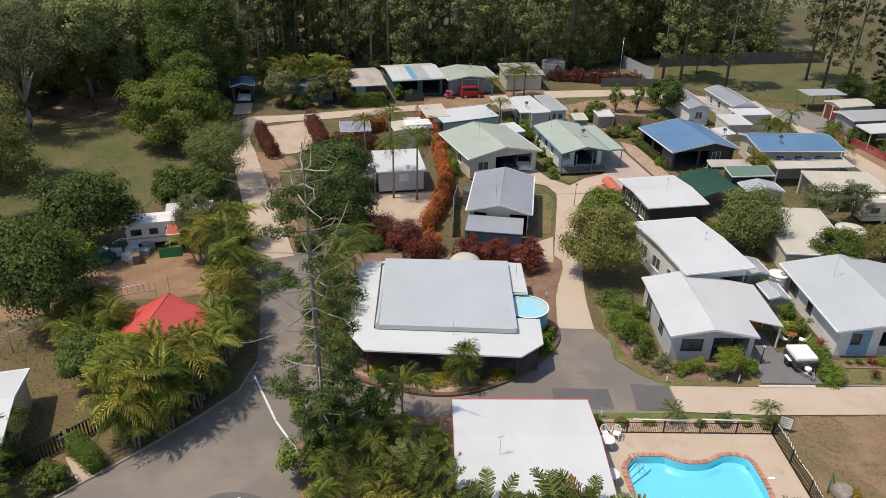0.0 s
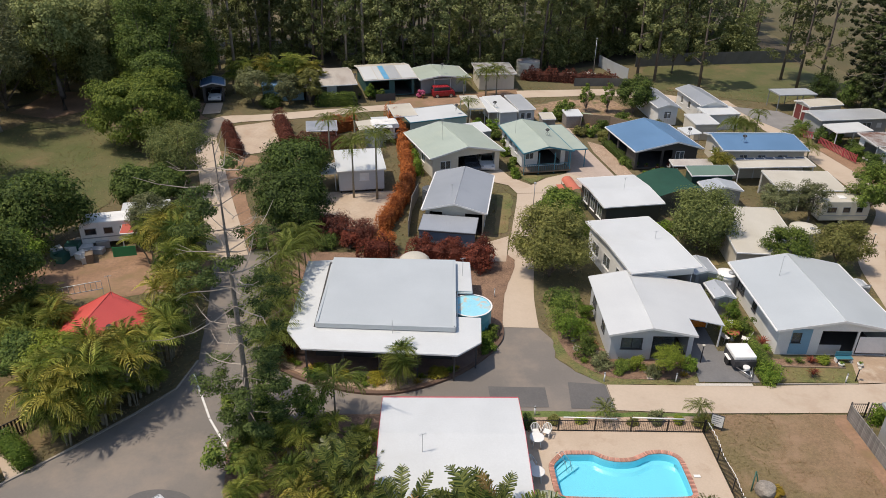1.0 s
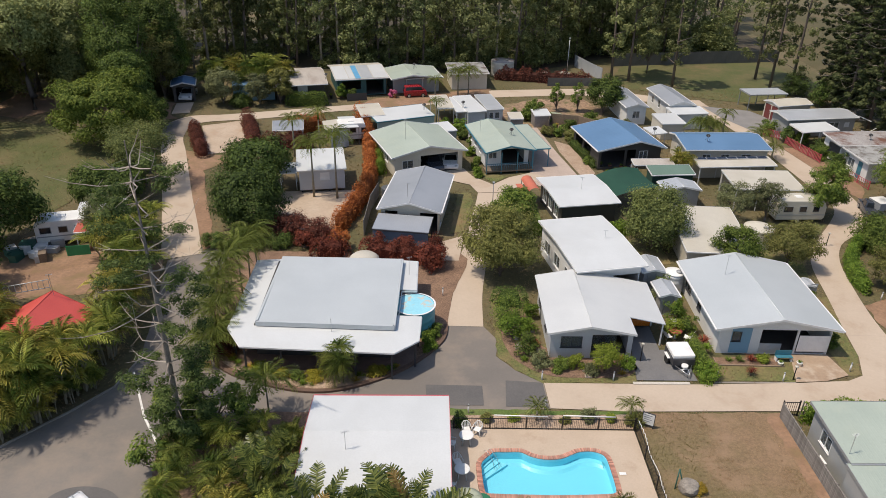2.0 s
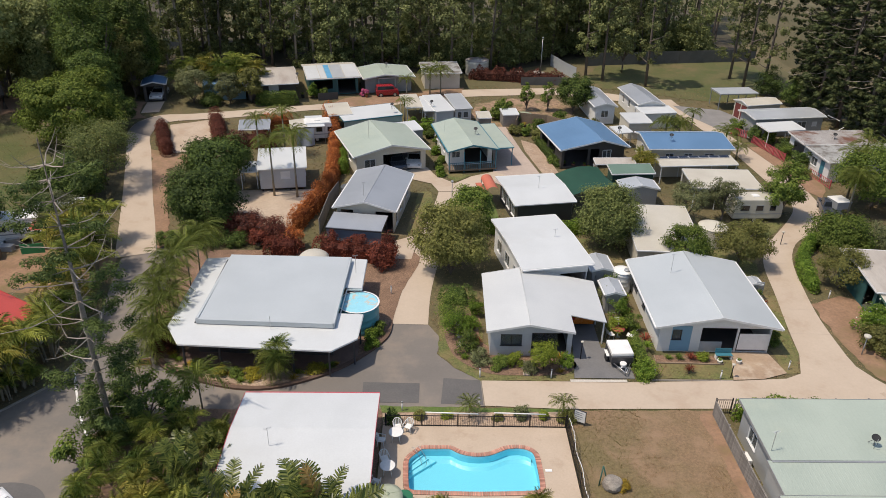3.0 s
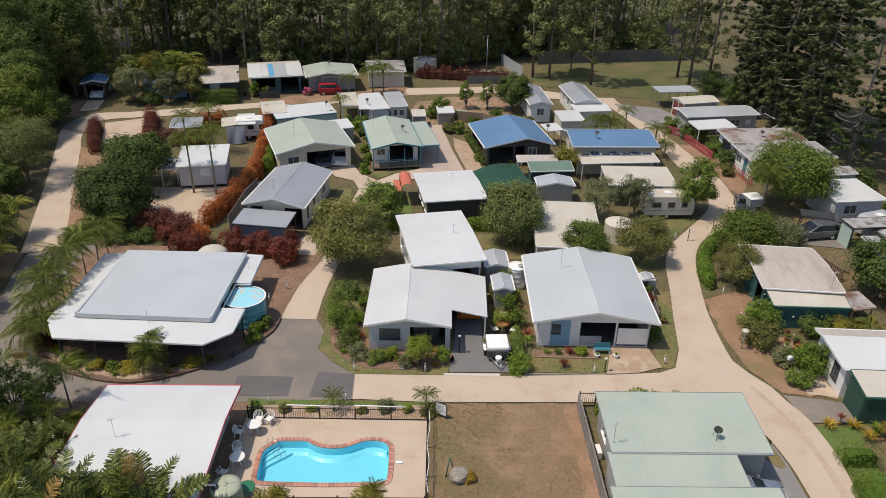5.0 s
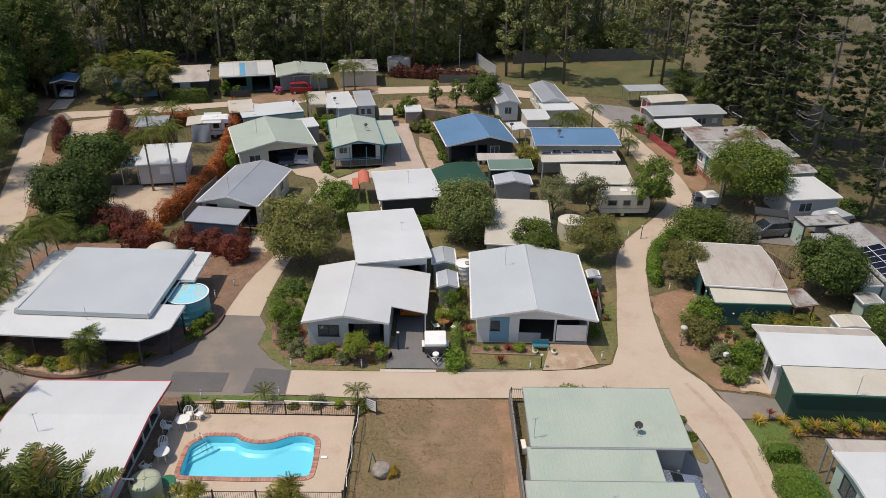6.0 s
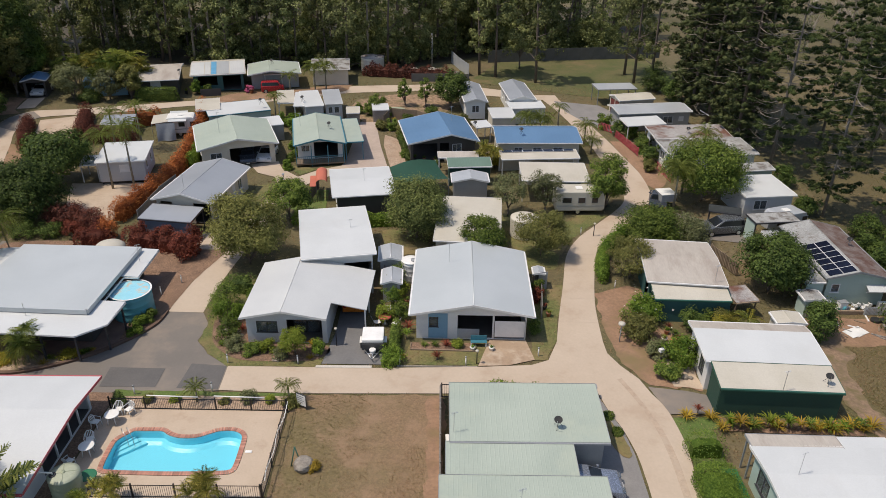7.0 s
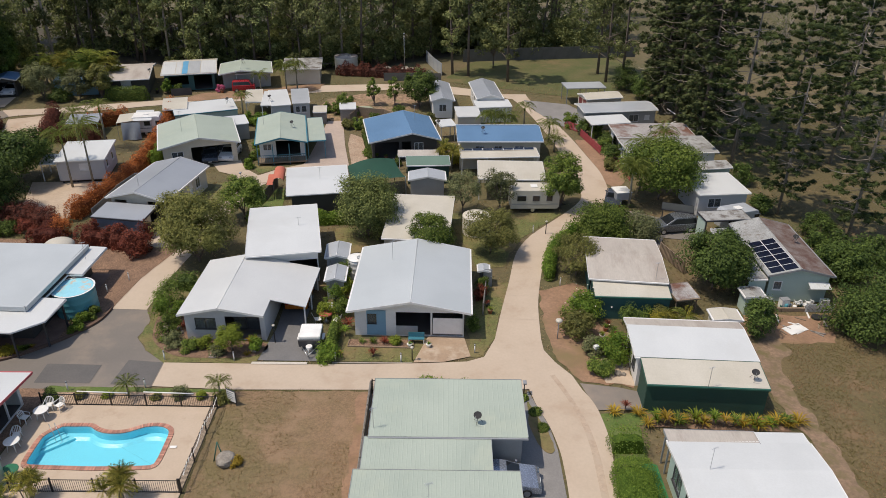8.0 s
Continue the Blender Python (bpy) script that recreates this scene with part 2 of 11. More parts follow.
M["lawn"] = surf("lawn", (0.105, 0.125, 0.036), (0.15, 0.14, 0.05), 0.4, 0.95, grain=0.4, gscale=6.0, stain=(0.23, 0.165, 0.08), stain_at=(0.46, 0.66), stain_scale=0.22, bump=0.6, bscale=20)
# greener lawn, its colour darkened to hold the shade under the wood's front trees
M["meadow"] = surf("meadow", (0.078, 0.092, 0.026), (0.118, 0.108, 0.042), 0.3, 0.95, grain=0.3, gscale=6.0, stain=(0.20, 0.135, 0.07), stain_at=(0.56, 0.74), stain_scale=0.13, bump=0.6, bscale=20)
M["lawn_bright"] = surf("lawn_bright", (0.085, 0.135, 0.026), (0.13, 0.155, 0.045), 0.8, 0.95, grain=0.3, gscale=9.0, bump=0.6, bscale=20)
M["dry_lawn"] = surf("dry_lawn", (0.25, 0.155, 0.096), (0.165, 0.128, 0.06), 0.14, 0.95, grain=0.24, gscale=7.0, stain=(0.29, 0.19, 0.118), stain_at=(0.5, 0.7), stain_scale=0.35, bump=0.4, bscale=22)
M["ground"] = surf("ground", (0.098, 0.09, 0.036), (0.145, 0.112, 0.058), 0.09, 0.95, grain=0.26, gscale=3.4, stain=(0.20, 0.13, 0.072), stain_at=(0.56, 0.74), stain_scale=0.06, bump=0.6, bscale=10)
M["kerb"] = surf("kerb", (0.34, 0.30, 0.255), (0.28, 0.245, 0.205), 0.8, 0.85, grain=0.12)
M["drive_kerb"] = surf("drive_kerb", (0.56, 0.52, 0.46), (0.50, 0.46, 0.40), 0.8, 0.85, grain=0.1)
M["paint_white"] = surf("paint_white", (0.72, 0.71, 0.68), (0.6, 0.58, 0.54), 2.0, 0.7, grain=0.15)
M["brick_red"] = surf("brick_red", (0.50, 0.255, 0.19), (0.43, 0.20, 0.145), 2.0, 0.8, grain=0.12, vary=0.3)
M["edge_brown"] = surf("edge_brown", (0.14, 0.085, 0.06), (0.11, 0.07, 0.05), 1.0, 0.85, grain=0.2)
M["timber"] = surf("timber", (0.26, 0.19, 0.13), (0.20, 0.15, 0.105), 1.0, 0.8, grain=0.2, vary=0.2)
M["timber_grey"] = surf("timber_grey", (0.24, 0.22, 0.20), (0.18, 0.165, 0.15), 1.0, 0.85, grain=0.2, vary=0.2)
# fence grey with the wood's shade put into the base colour
M["fence_grey"] = surf("fence_grey", (0.115, 0.112, 0.105), (0.09, 0.088, 0.08), 0.7, 0.8, grain=0.1)
M["rock"] = surf("rock", (0.30, 0.27, 0.23), (0.22, 0.19, 0.16), 1.5, 0.9, grain=0.25, vary=0.25)
M["turf_green"] = surf("turf_green", (0.034, 0.17, 0.05), (0.024, 0.13, 0.048), 1.0, 0.9, grain=0.12, bscale=40)
M["concrete_worn"] = surf("concrete_worn", (0.445, 0.35, 0.265), (0.405, 0.31, 0.23), 0.6, 0.85, grain=0.12, gscale=5.0, stain=(0.44, 0.355, 0.275), stain_at=(0.48, 0.62), stain_scale=0.9, bump=0.1)
# plants
M["bark"] = surf("bark", (0.16, 0.13, 0.105), (0.11, 0.085, 0.07), 2.0, 0.95, grain=0.3, bump=0.6, bscale=10)
M["bark_pale"] = surf("bark_pale", (0.42, 0.37, 0.31), (0.28, 0.23, 0.19), 0.8, 0.9, grain=0.25, bump=0.4, bscale=8)
M["palm_stem"] = surf("palm_stem", (0.27, 0.24, 0.18), (0.18, 0.16, 0.11), 2.0, 0.85, grain=0.2)
M["leaf_mid"] = leafy("leaf_mid", (0.045, 0.082, 0.014), (0.205, 0.26, 0.048), glow=0.32)
M["leaf_deep"] = leafy("leaf_deep", (0.026, 0.05, 0.012), (0.125, 0.175, 0.038), glow=0.28)
M["leaf_lush"] = leafy("leaf_lush", (0.062, 0.105, 0.016), (0.26, 0.31, 0.058), glow=0.4)
M["leaf_dark"] = leafy("leaf_dark", (0.036, 0.068, 0.016), (0.17, 0.225, 0.05), glow=0.32)
M["leaf_olive"] = leafy("leaf_olive", (0.105, 0.115, 0.032), (0.29, 0.28, 0.085), glow=0.38)
M["leaf_grey"] = leafy("leaf_grey", (0.10, 0.118, 0.052), (0.27, 0.28, 0.13), glow=0.38)
M["leaf_hedge"] = leafy("leaf_hedge", (0.06, 0.115, 0.015), (0.19, 0.27, 0.04), glow=0.3)
M["leaf_willow"] = leafy("leaf_willow", (0.095, 0.125, 0.04), (0.31, 0.345, 0.11), glow=0.38)
M["leaf_bright"] = leafy("leaf_bright", (0.08, 0.15, 0.017), (0.25, 0.34, 0.05), glow=0.38)
M["leaf_lime"] = leafy("leaf_lime", (0.13, 0.18, 0.02), (0.30, 0.34, 0.05), glow=0.38)
M["leaf_forest"] = leafy("leaf_forest", (0.095, 0.12, 0.044), (0.32, 0.335, 0.135), glow=0.42, vary=0.5)
M["bark_grey"] = surf("bark_grey", (0.27, 0.24, 0.21), (0.17, 0.145, 0.12), 1.5, 0.95, grain=0.3, bump=0.6, bscale=10)
M["leaf_pine_green"] = leafy("leaf_pine_green", (0.026, 0.046, 0.014), (0.10, 0.125, 0.038), glow=0.3)
M["leaf_pine_bright"] = leafy("leaf_pine_bright", (0.042, 0.075, 0.02), (0.17, 0.22, 0.062), glow=0.35)
M["forest_floor"] = surf("forest_floor", (0.075, 0.055, 0.035), (0.05, 0.045, 0.022), 0.3, 0.95, grain=0.4, gscale=3.0, bump=0.6, bscale=10)
M["rubble"] = surf("rubble", (0.30, 0.20, 0.13), (0.22, 0.15, 0.085), 0.4, 0.95, grain=0.45, gscale=2.5, stain=(0.13, 0.12, 0.05), stain_at=(0.5, 0.64), stain_scale=0.5, bump=0.8, bscale=8)
M["leaf_pine"] = leafy("leaf_pine", (0.036, 0.052, 0.020), (0.115, 0.13, 0.05), glow=0.3)
M["leaf_palm"] = leafy("leaf_palm", (0.10, 0.17, 0.032), (0.62, 0.62, 0.14), glow=0.46, rough=0.38)
M["leaf_frond"] = leafy("leaf_frond", (0.07, 0.125, 0.028), (0.41, 0.43, 0.10), glow=0.4, rough=0.38)
M["leaf_gold"] = leafy("leaf_gold", (0.30, 0.22, 0.03), (0.45, 0.30, 0.04))
M["leaf_yellow"] = leafy("leaf_yellow", (0.20, 0.20, 0.028), (0.46, 0.38, 0.05), glow=0.38)
M["leaf_red"] = leafy("leaf_red", (0.080, 0.022, 0.016), (0.30, 0.082, 0.046))
M["leaf_orange"] = leafy("leaf_orange", (0.22, 0.062, 0.022), (0.60, 0.21, 0.055))
M["leaf_maroon"] = leafy("leaf_maroon", (0.075, 0.032, 0.024), (0.22, 0.07, 0.045), glow=0.36)
M["flower_pink"] = leafy("flower_pink", (0.5, 0.09, 0.2), (0.6, 0.2, 0.3))
M["flower_white"] = leafy("flower_white", (0.7, 0.68, 0.6), (0.75, 0.72, 0.65))
M["car_paint_blue"] = surf("car_paint_blue", (0.36, 0.40, 0.48), None, 1.0, 0.25, 0.6, grain=0.03, bump=0)
M["car_paint_dark"] = surf("car_paint_dark", (0.07, 0.08, 0.10), None, 1.0, 0.22, 0.4, grain=0.03, bump=0)
M["car_paint_slate"] = surf("car_paint_slate", (0.17, 0.18, 0.19), None, 1.0, 0.25, 0.5, grain=0.03, bump=0)
M["car_paint_white"] = surf("car_paint_white", (0.75, 0.75, 0.75), None, 1.0, 0.25, 0.0, grain=0.02, bump=0)
M["car_paint_red"] = surf("car_paint_red", (0.32, 0.02, 0.025), None, 1.0, 0.25, 0.0, grain=0.02, bump=0)
M["car_paint_orange"] = surf("car_paint_orange", (0.55, 0.16, 0.015), None, 1.0, 0.3, 0.0, grain=0.02, bump=0)
M["tyre"] = surf("tyre", (0.018, 0.018, 0.018), None, 1.0, 0.85, grain=0.1, bump=0)
M["dark_glass"] = surf("dark_glass", (0.015, 0.017, 0.02), None, 1.0, 0.08, grain=0.02, bump=0)
M["solar"] = surf("solar", (0.008, 0.010, 0.022), (0.010, 0.013, 0.028), 1.0, 0.12, grain=0.05, bump=0)
M["cloth_red"] = surf("cloth_red", (0.45, 0.10, 0.07), None, 1.0, 0.8, grain=0.08)
M["tarp_grey"] = surf("tarp_grey", (0.28, 0.30, 0.33), (0.22, 0.24, 0.27), 0.8, 0.5, grain=0.08)
M["trim_kelly"] = surf("trim_kelly", (0.03, 0.26, 0.10), None, 1.0, 0.6, grain=0.1)
M["table_green"] = surf("table_green", (0.03, 0.17, 0.085), (0.026, 0.15, 0.075), 1.0, 0.5, grain=0.05)
M["strip_blue"] = surf("strip_blue", (0.14, 0.38, 0.60), None, 1.0, 0.4, grain=0.06)

# ---- tools ----
def smooth(v):
    v = min(1.0, max(0.0, v))
    return v * v * (3 - 2 * v)


def gz(x, y):
    """Height of the ground: level in front, rising gently towards the back and a little more towards the west."""
    return 1.6 * min(1.0, max(0.0, (y - 46) / 70)) ** 1.25 + smooth((10 - x) / 35) * smooth((y - 55) / 45)


def mesh_of(name, bm, material):
    me = bpy.data.meshes.new(name)
    bm.to_mesh(me)
    bm.free()
    for m in material if isinstance(material, (list, tuple)) else [material]:
        me.materials.append(M[m] if isinstance(m, str) else m)
    return me


def part(name, bm, material, parent=None, label=""):
    ob = new(name, mesh_of(name, bm, material))
    ob.parent = parent
    return tagged(ob, label)


def share(name, me, parent, m, label=""):
    ob = new(name, me)
    ob.parent = parent
    ob.matrix_basis = m
    return tagged(ob, label)


def thing(name, label, category, m, group="", kind=""):
    ob = new(name)
    ob.matrix_world = m
    ob.empty_display_size = 0.3
    return tagged(ob, label, category, group, kind)


def place(x, y, rz=0.0, h=0.0, s=1.0, sz=None):
    sz = s if sz is None else sz
    return pose(x, y, gz(x, y) + h, 0, 0, rz) @ Matrix.Diagonal((s, s, sz, 1))


def quads(bm, vs, fs):
    b = [bm.verts.new(v) for v in vs]
    for f in fs:
        bm.faces.new([b[i] for i in f])
    return b


def box(bm, x0, y0, z0, x1, y1, z1, bevel=0.0):
    vs = [(x0, y0, z0), (x1, y0, z0), (x1, y1, z0), (x0, y1, z0), (x0, y0, z1), (x1, y0, z1), (x1, y1, z1), (x0, y1, z1)]
    b = quads(bm, vs, [(3, 2, 1, 0), (4, 5, 6, 7), (0, 1, 5, 4), (1, 2, 6, 5), (2, 3, 7, 6), (3, 0, 4, 7)])
    if bevel:
        es = list({e for v in b for e in v.link_edges})
        bmesh.ops.bevel(bm, geom=es, offset=bevel, segments=2, affect="EDGES", profile=0.6)
    return bm


def boxed(*args, bevel=0.0):
    return box(bmesh.new(), *args, bevel=bevel)


def tube(bm, pts, radii, sides=6, cap=True):
    """A tapered tube along points."""
    pts = [Vector(p) for p in pts]
    rings = []
    for i, p in enumerate(pts):
        d = (pts[min(i + 1, len(pts) - 1)] - pts[max(i - 1, 0)]).normalized()
        q = d.to_track_quat("Z", "Y")
        r = radii[i] if isinstance(radii, (list, tuple)) else radii
        rings.append([bm.verts.new(p + q @ Vector((r * math.cos(a), r * math.sin(a), 0))) for a in (2 * math.pi * k / sides for k in range(sides))])
    for a, b in zip(rings, rings[1:]):
        for k in range(sides):
            f = bm.faces.new((a[k], a[(k + 1) % sides], b[(k + 1) % sides], b[k]))
            f.smooth = sides > 5
    if cap:
        bm.faces.new(rings[0][::-1])
        bm.faces.new(rings[-1])
    return bm


def lathe(bm, profile, sides=20, centre=(0, 0)):
    """A turned shape from (radius, height) pairs."""
    rings = []
    for r, z in profile:
        rings.append([bm.verts.new((centre[0] + max(r, 1e-4) * math.cos(2 * math.pi * k / sides), centre[1] + max(r, 1e-4) * math.sin(2 * math.pi * k / sides), z)) for k in range(sides)])
    for a, b in zip(rings, rings[1:]):
        for k in range(sides):
            f = bm.faces.new((a[k], a[(k + 1) % sides], b[(k + 1) % sides], b[k]))
            f.smooth = True
    bm.faces.new(rings[0][::-1])
    bm.faces.new(rings[-1])
    return bm


def prism(bm, poly, z0, z1):
    """A flat polygon with thickness."""
    lo = [bm.verts.new((x, y, z0)) for x, y in poly]
    hi = [bm.verts.new((x, y, z1)) for x, y in poly]
    n = len(poly)
    bm.faces.new(lo[::-1])
    bm.faces.new(hi)
    for i in range(n):
        bm.faces.new((lo[i], lo[(i + 1) % n], hi[(i + 1) % n], hi[i]))
    return bm


def curve2(pts, steps=6, closed=False):
    """A smooth line through points in the plan."""
    out = []
    n = len(pts)
    for i in range(n if closed else n - 1):
        a, b, c, d = (pts[(i + k) % n] if closed else pts[min(max(i + k, 0), n - 1)] for k in (-1, 0, 1, 2))
        for s in range(steps):
            t = s / steps
            out.append(tuple(0.5 * (2 * b[k] + (c[k] - a[k]) * t + (2 * a[k] - 5 * b[k] + 4 * c[k] - d[k]) * t * t + (3 * b[k] - a[k] - 3 * c[k] + d[k]) * t ** 3) for k in (0, 1)))
    if not closed:
        out.append(tuple(pts[-1]))
    return out


RAGGED = {"dirt": 0.32, "meadow": 0.3, "dirt_grey": 0.5, "lawn": 0.22, "lawn_bright": 0.12, "dry_lawn": 0.22, "mulch": 0.1, "sand": 0.2, "rubble": 0.4, "gravel": 0.07, "paddock_grass": 0.35, "concrete_worn": 0.1, "asphalt": 0.05}


def ragged(poly, amount):
    """The outline with short edges, each corner nudged by smooth noise."""
    out = []
    for a, b in zip(poly, poly[1:] + poly[:1]):
        n = max(1, int(math.hypot(b[0] - a[0], b[1] - a[1]) / (0.45 if a[1] < 62 else 1.0)))
        for k in range(n):
            x, y = a[0] + (b[0] - a[0]) * k / n, a[1] + (b[1] - a[1]) * k / n
            d = noise.noise_vector(Vector((x * 0.9, y * 0.9, 3.0))) * amount + noise.noise_vector(Vector((x * 3.1, y * 3.1, 7.0))) * amount * 0.5
            out.append((x + d.x, y + d.y))
    return out


GRASSY, COVER = ("lawn", "meadow", "lawn_bright", "dry_lawn", "paddock_grass", "paddock_green"), []


def patch(name, poly, material, layer, label, category="ground", hole=None, rounds=0):
    """A piece of ground cover that follows the ground, a little above it; soft covers have an uneven outline."""
    bm = bmesh.new()
    if material not in GRASSY:
        COVER.append(poly)
    if RAGGED.get(material):
        poly = ragged(poly, RAGGED[material])
    edges = []
    for loop in [poly] + ([hole] if hole else []):
        vs = [bm.verts.new((x, y, 0)) for x, y in loop]
        edges += [bm.edges.new((vs[i], vs[(i + 1) % len(vs)])) for i in range(len(vs))]
    bmesh.ops.triangle_fill(bm, use_beauty=True, use_dissolve=False, edges=edges)
    for _ in range(rounds):
        long = [e for e in bm.edges if e.calc_length() > 3.0]
        if long:
            bmesh.ops.subdivide_edges(bm, edges=long, cuts=1, use_grid_fill=False)
            bmesh.ops.triangulate(bm, faces=bm.faces[:])
    for v in bm.verts:
        v.co.z = gz(v.co.x, v.co.y) + 0.02 * layer
    bmesh.ops.recalc_face_normals(bm, faces=bm.faces[:])
    for f in bm.faces:
        if f.normal.z < 0:
            f.normal_flip()
    return tagged(part(name, bm, material), label, category, kind="structure")


def ribbon(name, left, right, material, layer, label, category="road", steps=6):
    """A strip of road between two smooth edges."""
    n = 60
    def even(line):
        line = np.array(curve2(line, steps))
        d = np.r_[0, np.cumsum(np.hypot(*np.diff(line, axis=0).T))]
        s = np.linspace(0, d[-1], n)
        return np.c_[np.interp(s, d, line[:, 0]), np.interp(s, d, line[:, 1])]
    a, b = even(left), even(right)
    COVER.append([tuple(p) for p in a] + [tuple(p) for p in b[::-1]])
    bm = bmesh.new()
    rows = []
    for p, q in zip(a, b):
        rows.append([bm.verts.new((*(p + (q - p) * k / 3), gz(*(p + (q - p) * k / 3)) + 0.02 * layer)) for k in range(4)])
    for r, s in zip(rows, rows[1:]):
        for k in range(3):
            f = bm.faces.new((r[k], r[k + 1], s[k + 1], s[k]))
            f.normal_update()
            if f.normal.z < 0:
                f.normal_flip()
    return tagged(part(name, bm, material), label, category, kind="structure")


def kerb_line(name, line, label, width=0.14, height=0.11, material="kerb", category="kerb"):
    """A kerb or edging along a line, as a real step."""
    bm = bmesh.new()
    pts = [Vector((*p, gz(*p))) for p in line]
    rows = []
    for i, p in enumerate(pts):
        d = (pts[min(i + 1, len(pts) - 1)] - pts[max(i - 1, 0)])
        n = Vector((-d.y, d.x, 0)).normalized() * width / 2
        rows.append([bm.verts.new(q) for q in (p - n, p - n + Vector((0, 0, height)), p + n + Vector((0, 0, height)), p + n)])
    for a, b in zip(rows, rows[1:]):
        for k in range(3):
            bm.faces.new((a[k], a[k + 1], b[k + 1], b[k]))
    bmesh.ops.recalc_face_normals(bm, faces=bm.faces[:])
    return tagged(part(name, bm, material), label, category, kind="structure")


# ---- houses ----
def wall(parent, a, b, h0, h1, holes, material, name="wall", thick=0.1):
    """A wall with thickness from a to b; holes are (u0, u1, z0, z1) along it and go through."""
    a, b = Vector((*a, 0)), Vector((*b, 0))
    d = b - a
    L = d.length
    us = sorted({0.0, L, *(max(0, min(L, v)) for q in holes for v in q[:2])})
    zs = sorted({h0, h1, *(max(h0, min(h1, v)) for q in holes for v in q[2:4])})
    bm = bmesh.new()
    for u0, u1 in zip(us, us[1:]):
        for z0, z1 in zip(zs, zs[1:]):
            cu, cz = (u0 + u1) / 2, (z0 + z1) / 2
            if u1 - u0 > 1e-4 and z1 - z0 > 1e-4 and not any(q[0] < cu < q[1] and q[2] < cz < q[3] for q in holes):
                box(bm, u0, 0, z0, u1, thick, z1)
    if not bm.verts:
        bm.free()
        return None
    bmesh.ops.remove_doubles(bm, verts=bm.verts[:], dist=1e-4)
    ob = part(name, bm, material, parent)
    ob.matrix_basis = Matrix.Translation(a) @ Matrix.Rotation(math.atan2(d.y, d.x), 4, "Z")
    return ob


def window(parent, m, u0, u1, z0, z1, frame_mat="trim_white", panes=2, blind=None):
    """A framed window in a wall's hole: frame, panes, sill."""
    bm = bmesh.new()
    f = 0.05
    for q in ((u0, z0, u1, z0 + f), (u0, z1 - f, u1, z1), (u0, z0 + f, u0 + f, z1 - f), (u1 - f, z0 + f, u1, z1 - f)):
        box(bm, q[0], -0.02, q[1], q[2], 0.07, q[3])
    for k in range(1, panes):
        u = u0 + (u1 - u0) * k / panes
        box(bm, u - 0.02, -0.012, z0 + f, u + 0.02, 0.06, z1 - f)
    w = part("window", bm, frame_mat, parent)
    w.matrix_basis = m
    for k in range(panes):
        a, b = u0 + (u1 - u0) * k / panes, u0 + (u1 - u0) * (k + 1) / panes
        pn = part("pane", boxed(a + 0.03, 0.02, z0 + 0.03, b - 0.03, 0.032, z1 - 0.03), blind or "glass", w, "pale roller blind" if blind else "")
        if not blind:
            pn.visible_shadow = False
    part("sill", boxed(u0 - 0.05, -0.07, z0 - 0.05, u1 + 0.05, 0.0, z0 - 0.005), frame_mat, w)
    return w


def door(parent, m, u0, u1, z0, z1, material="trim_white"):
    d = part("door", boxed(u0 + 0.03, 0.02, z0, u1 - 0.03, 0.06, z1 - 0.03), material, parent)
    d.matrix_basis = m
    hb = bmesh.new()
    box(hb, u1 - 0.16, -0.03, z0 + 0.95, u1 - 0.06, 0.018, z0 + 1.0)
    part("handle", hb, "steel", d)
    return d


def openings(parent, a, b, items, frame_mat):
    """Holes for the wall from a to b, and what stands in them."""
    d = Vector(b) - Vector(a)
    m = Matrix.Translation((*a, 0)) @ Matrix.Rotation(math.atan2(d.y, d.x), 4, "Z")
    holes = []
    for it in items:
        kind, u0, u1, z0, z1 = it[:5]
        holes.append((u0, u1, z0, z1))
        if kind == "window":
            window(parent, m, u0, u1, z0, z1, frame_mat, it[5] if len(it) > 5 else 2)
        elif kind == "blind":
            window(parent, m, u0, u1, z0, z1, frame_mat, 1, "trim_white")
        elif kind == "door":
            door(parent, m, u0, u1, z0, z1, it[5] if len(it) > 5 else "trim_white")
    return holes


def slab(bm, quad, thick, rib=0.0, height=0.012, width=0.06):
    """A thick roof plane from four corners, in order, its sheeting ribbed from edge 0-1 down to edge 3-2."""
    q = [Vector(v) for v in quad]
    n = (q[2] - q[0]).cross(q[3] - q[0]).normalized()
    n = n if n.z > 0 else -n
    L = (q[1] - q[0]).length
    prof = [(0.0, 0.0)]
    if rib:
        k = max(1, int(L / rib))
        for i in range(1, k):
            prof += [(i / k - width / 2 / L, 0.0), (i / k - width / 5 / L, height), (i / k + width / 5 / L, height), (i / k + width / 2 / L, 0.0)]
    prof.append((1.0, 0.0))
    up = [bm.verts.new(q[0].lerp(q[1], u) + n * h) for u, h in prof]
    dn = [bm.verts.new(q[3].lerp(q[2], u) + n * h) for u, h in prof]
    lo = [bm.verts.new(v - n * thick) for v in q]
    for i in range(len(prof) - 1):
        bm.faces.new((up[i], up[i + 1], dn[i + 1], dn[i]))
    bm.faces.new([lo[1], lo[0], *up])
    bm.faces.new([lo[3], lo[2], *dn[::-1]])
    bm.faces.new((up[0], lo[0], lo[3], dn[0]))
    bm.faces.new((up[-1], dn[-1], lo[2], lo[1]))
    bm.faces.new((lo[0], lo[1], lo[2], lo[3]))
    bmesh.ops.recalc_face_normals(bm, faces=bm.faces[:])
    return n


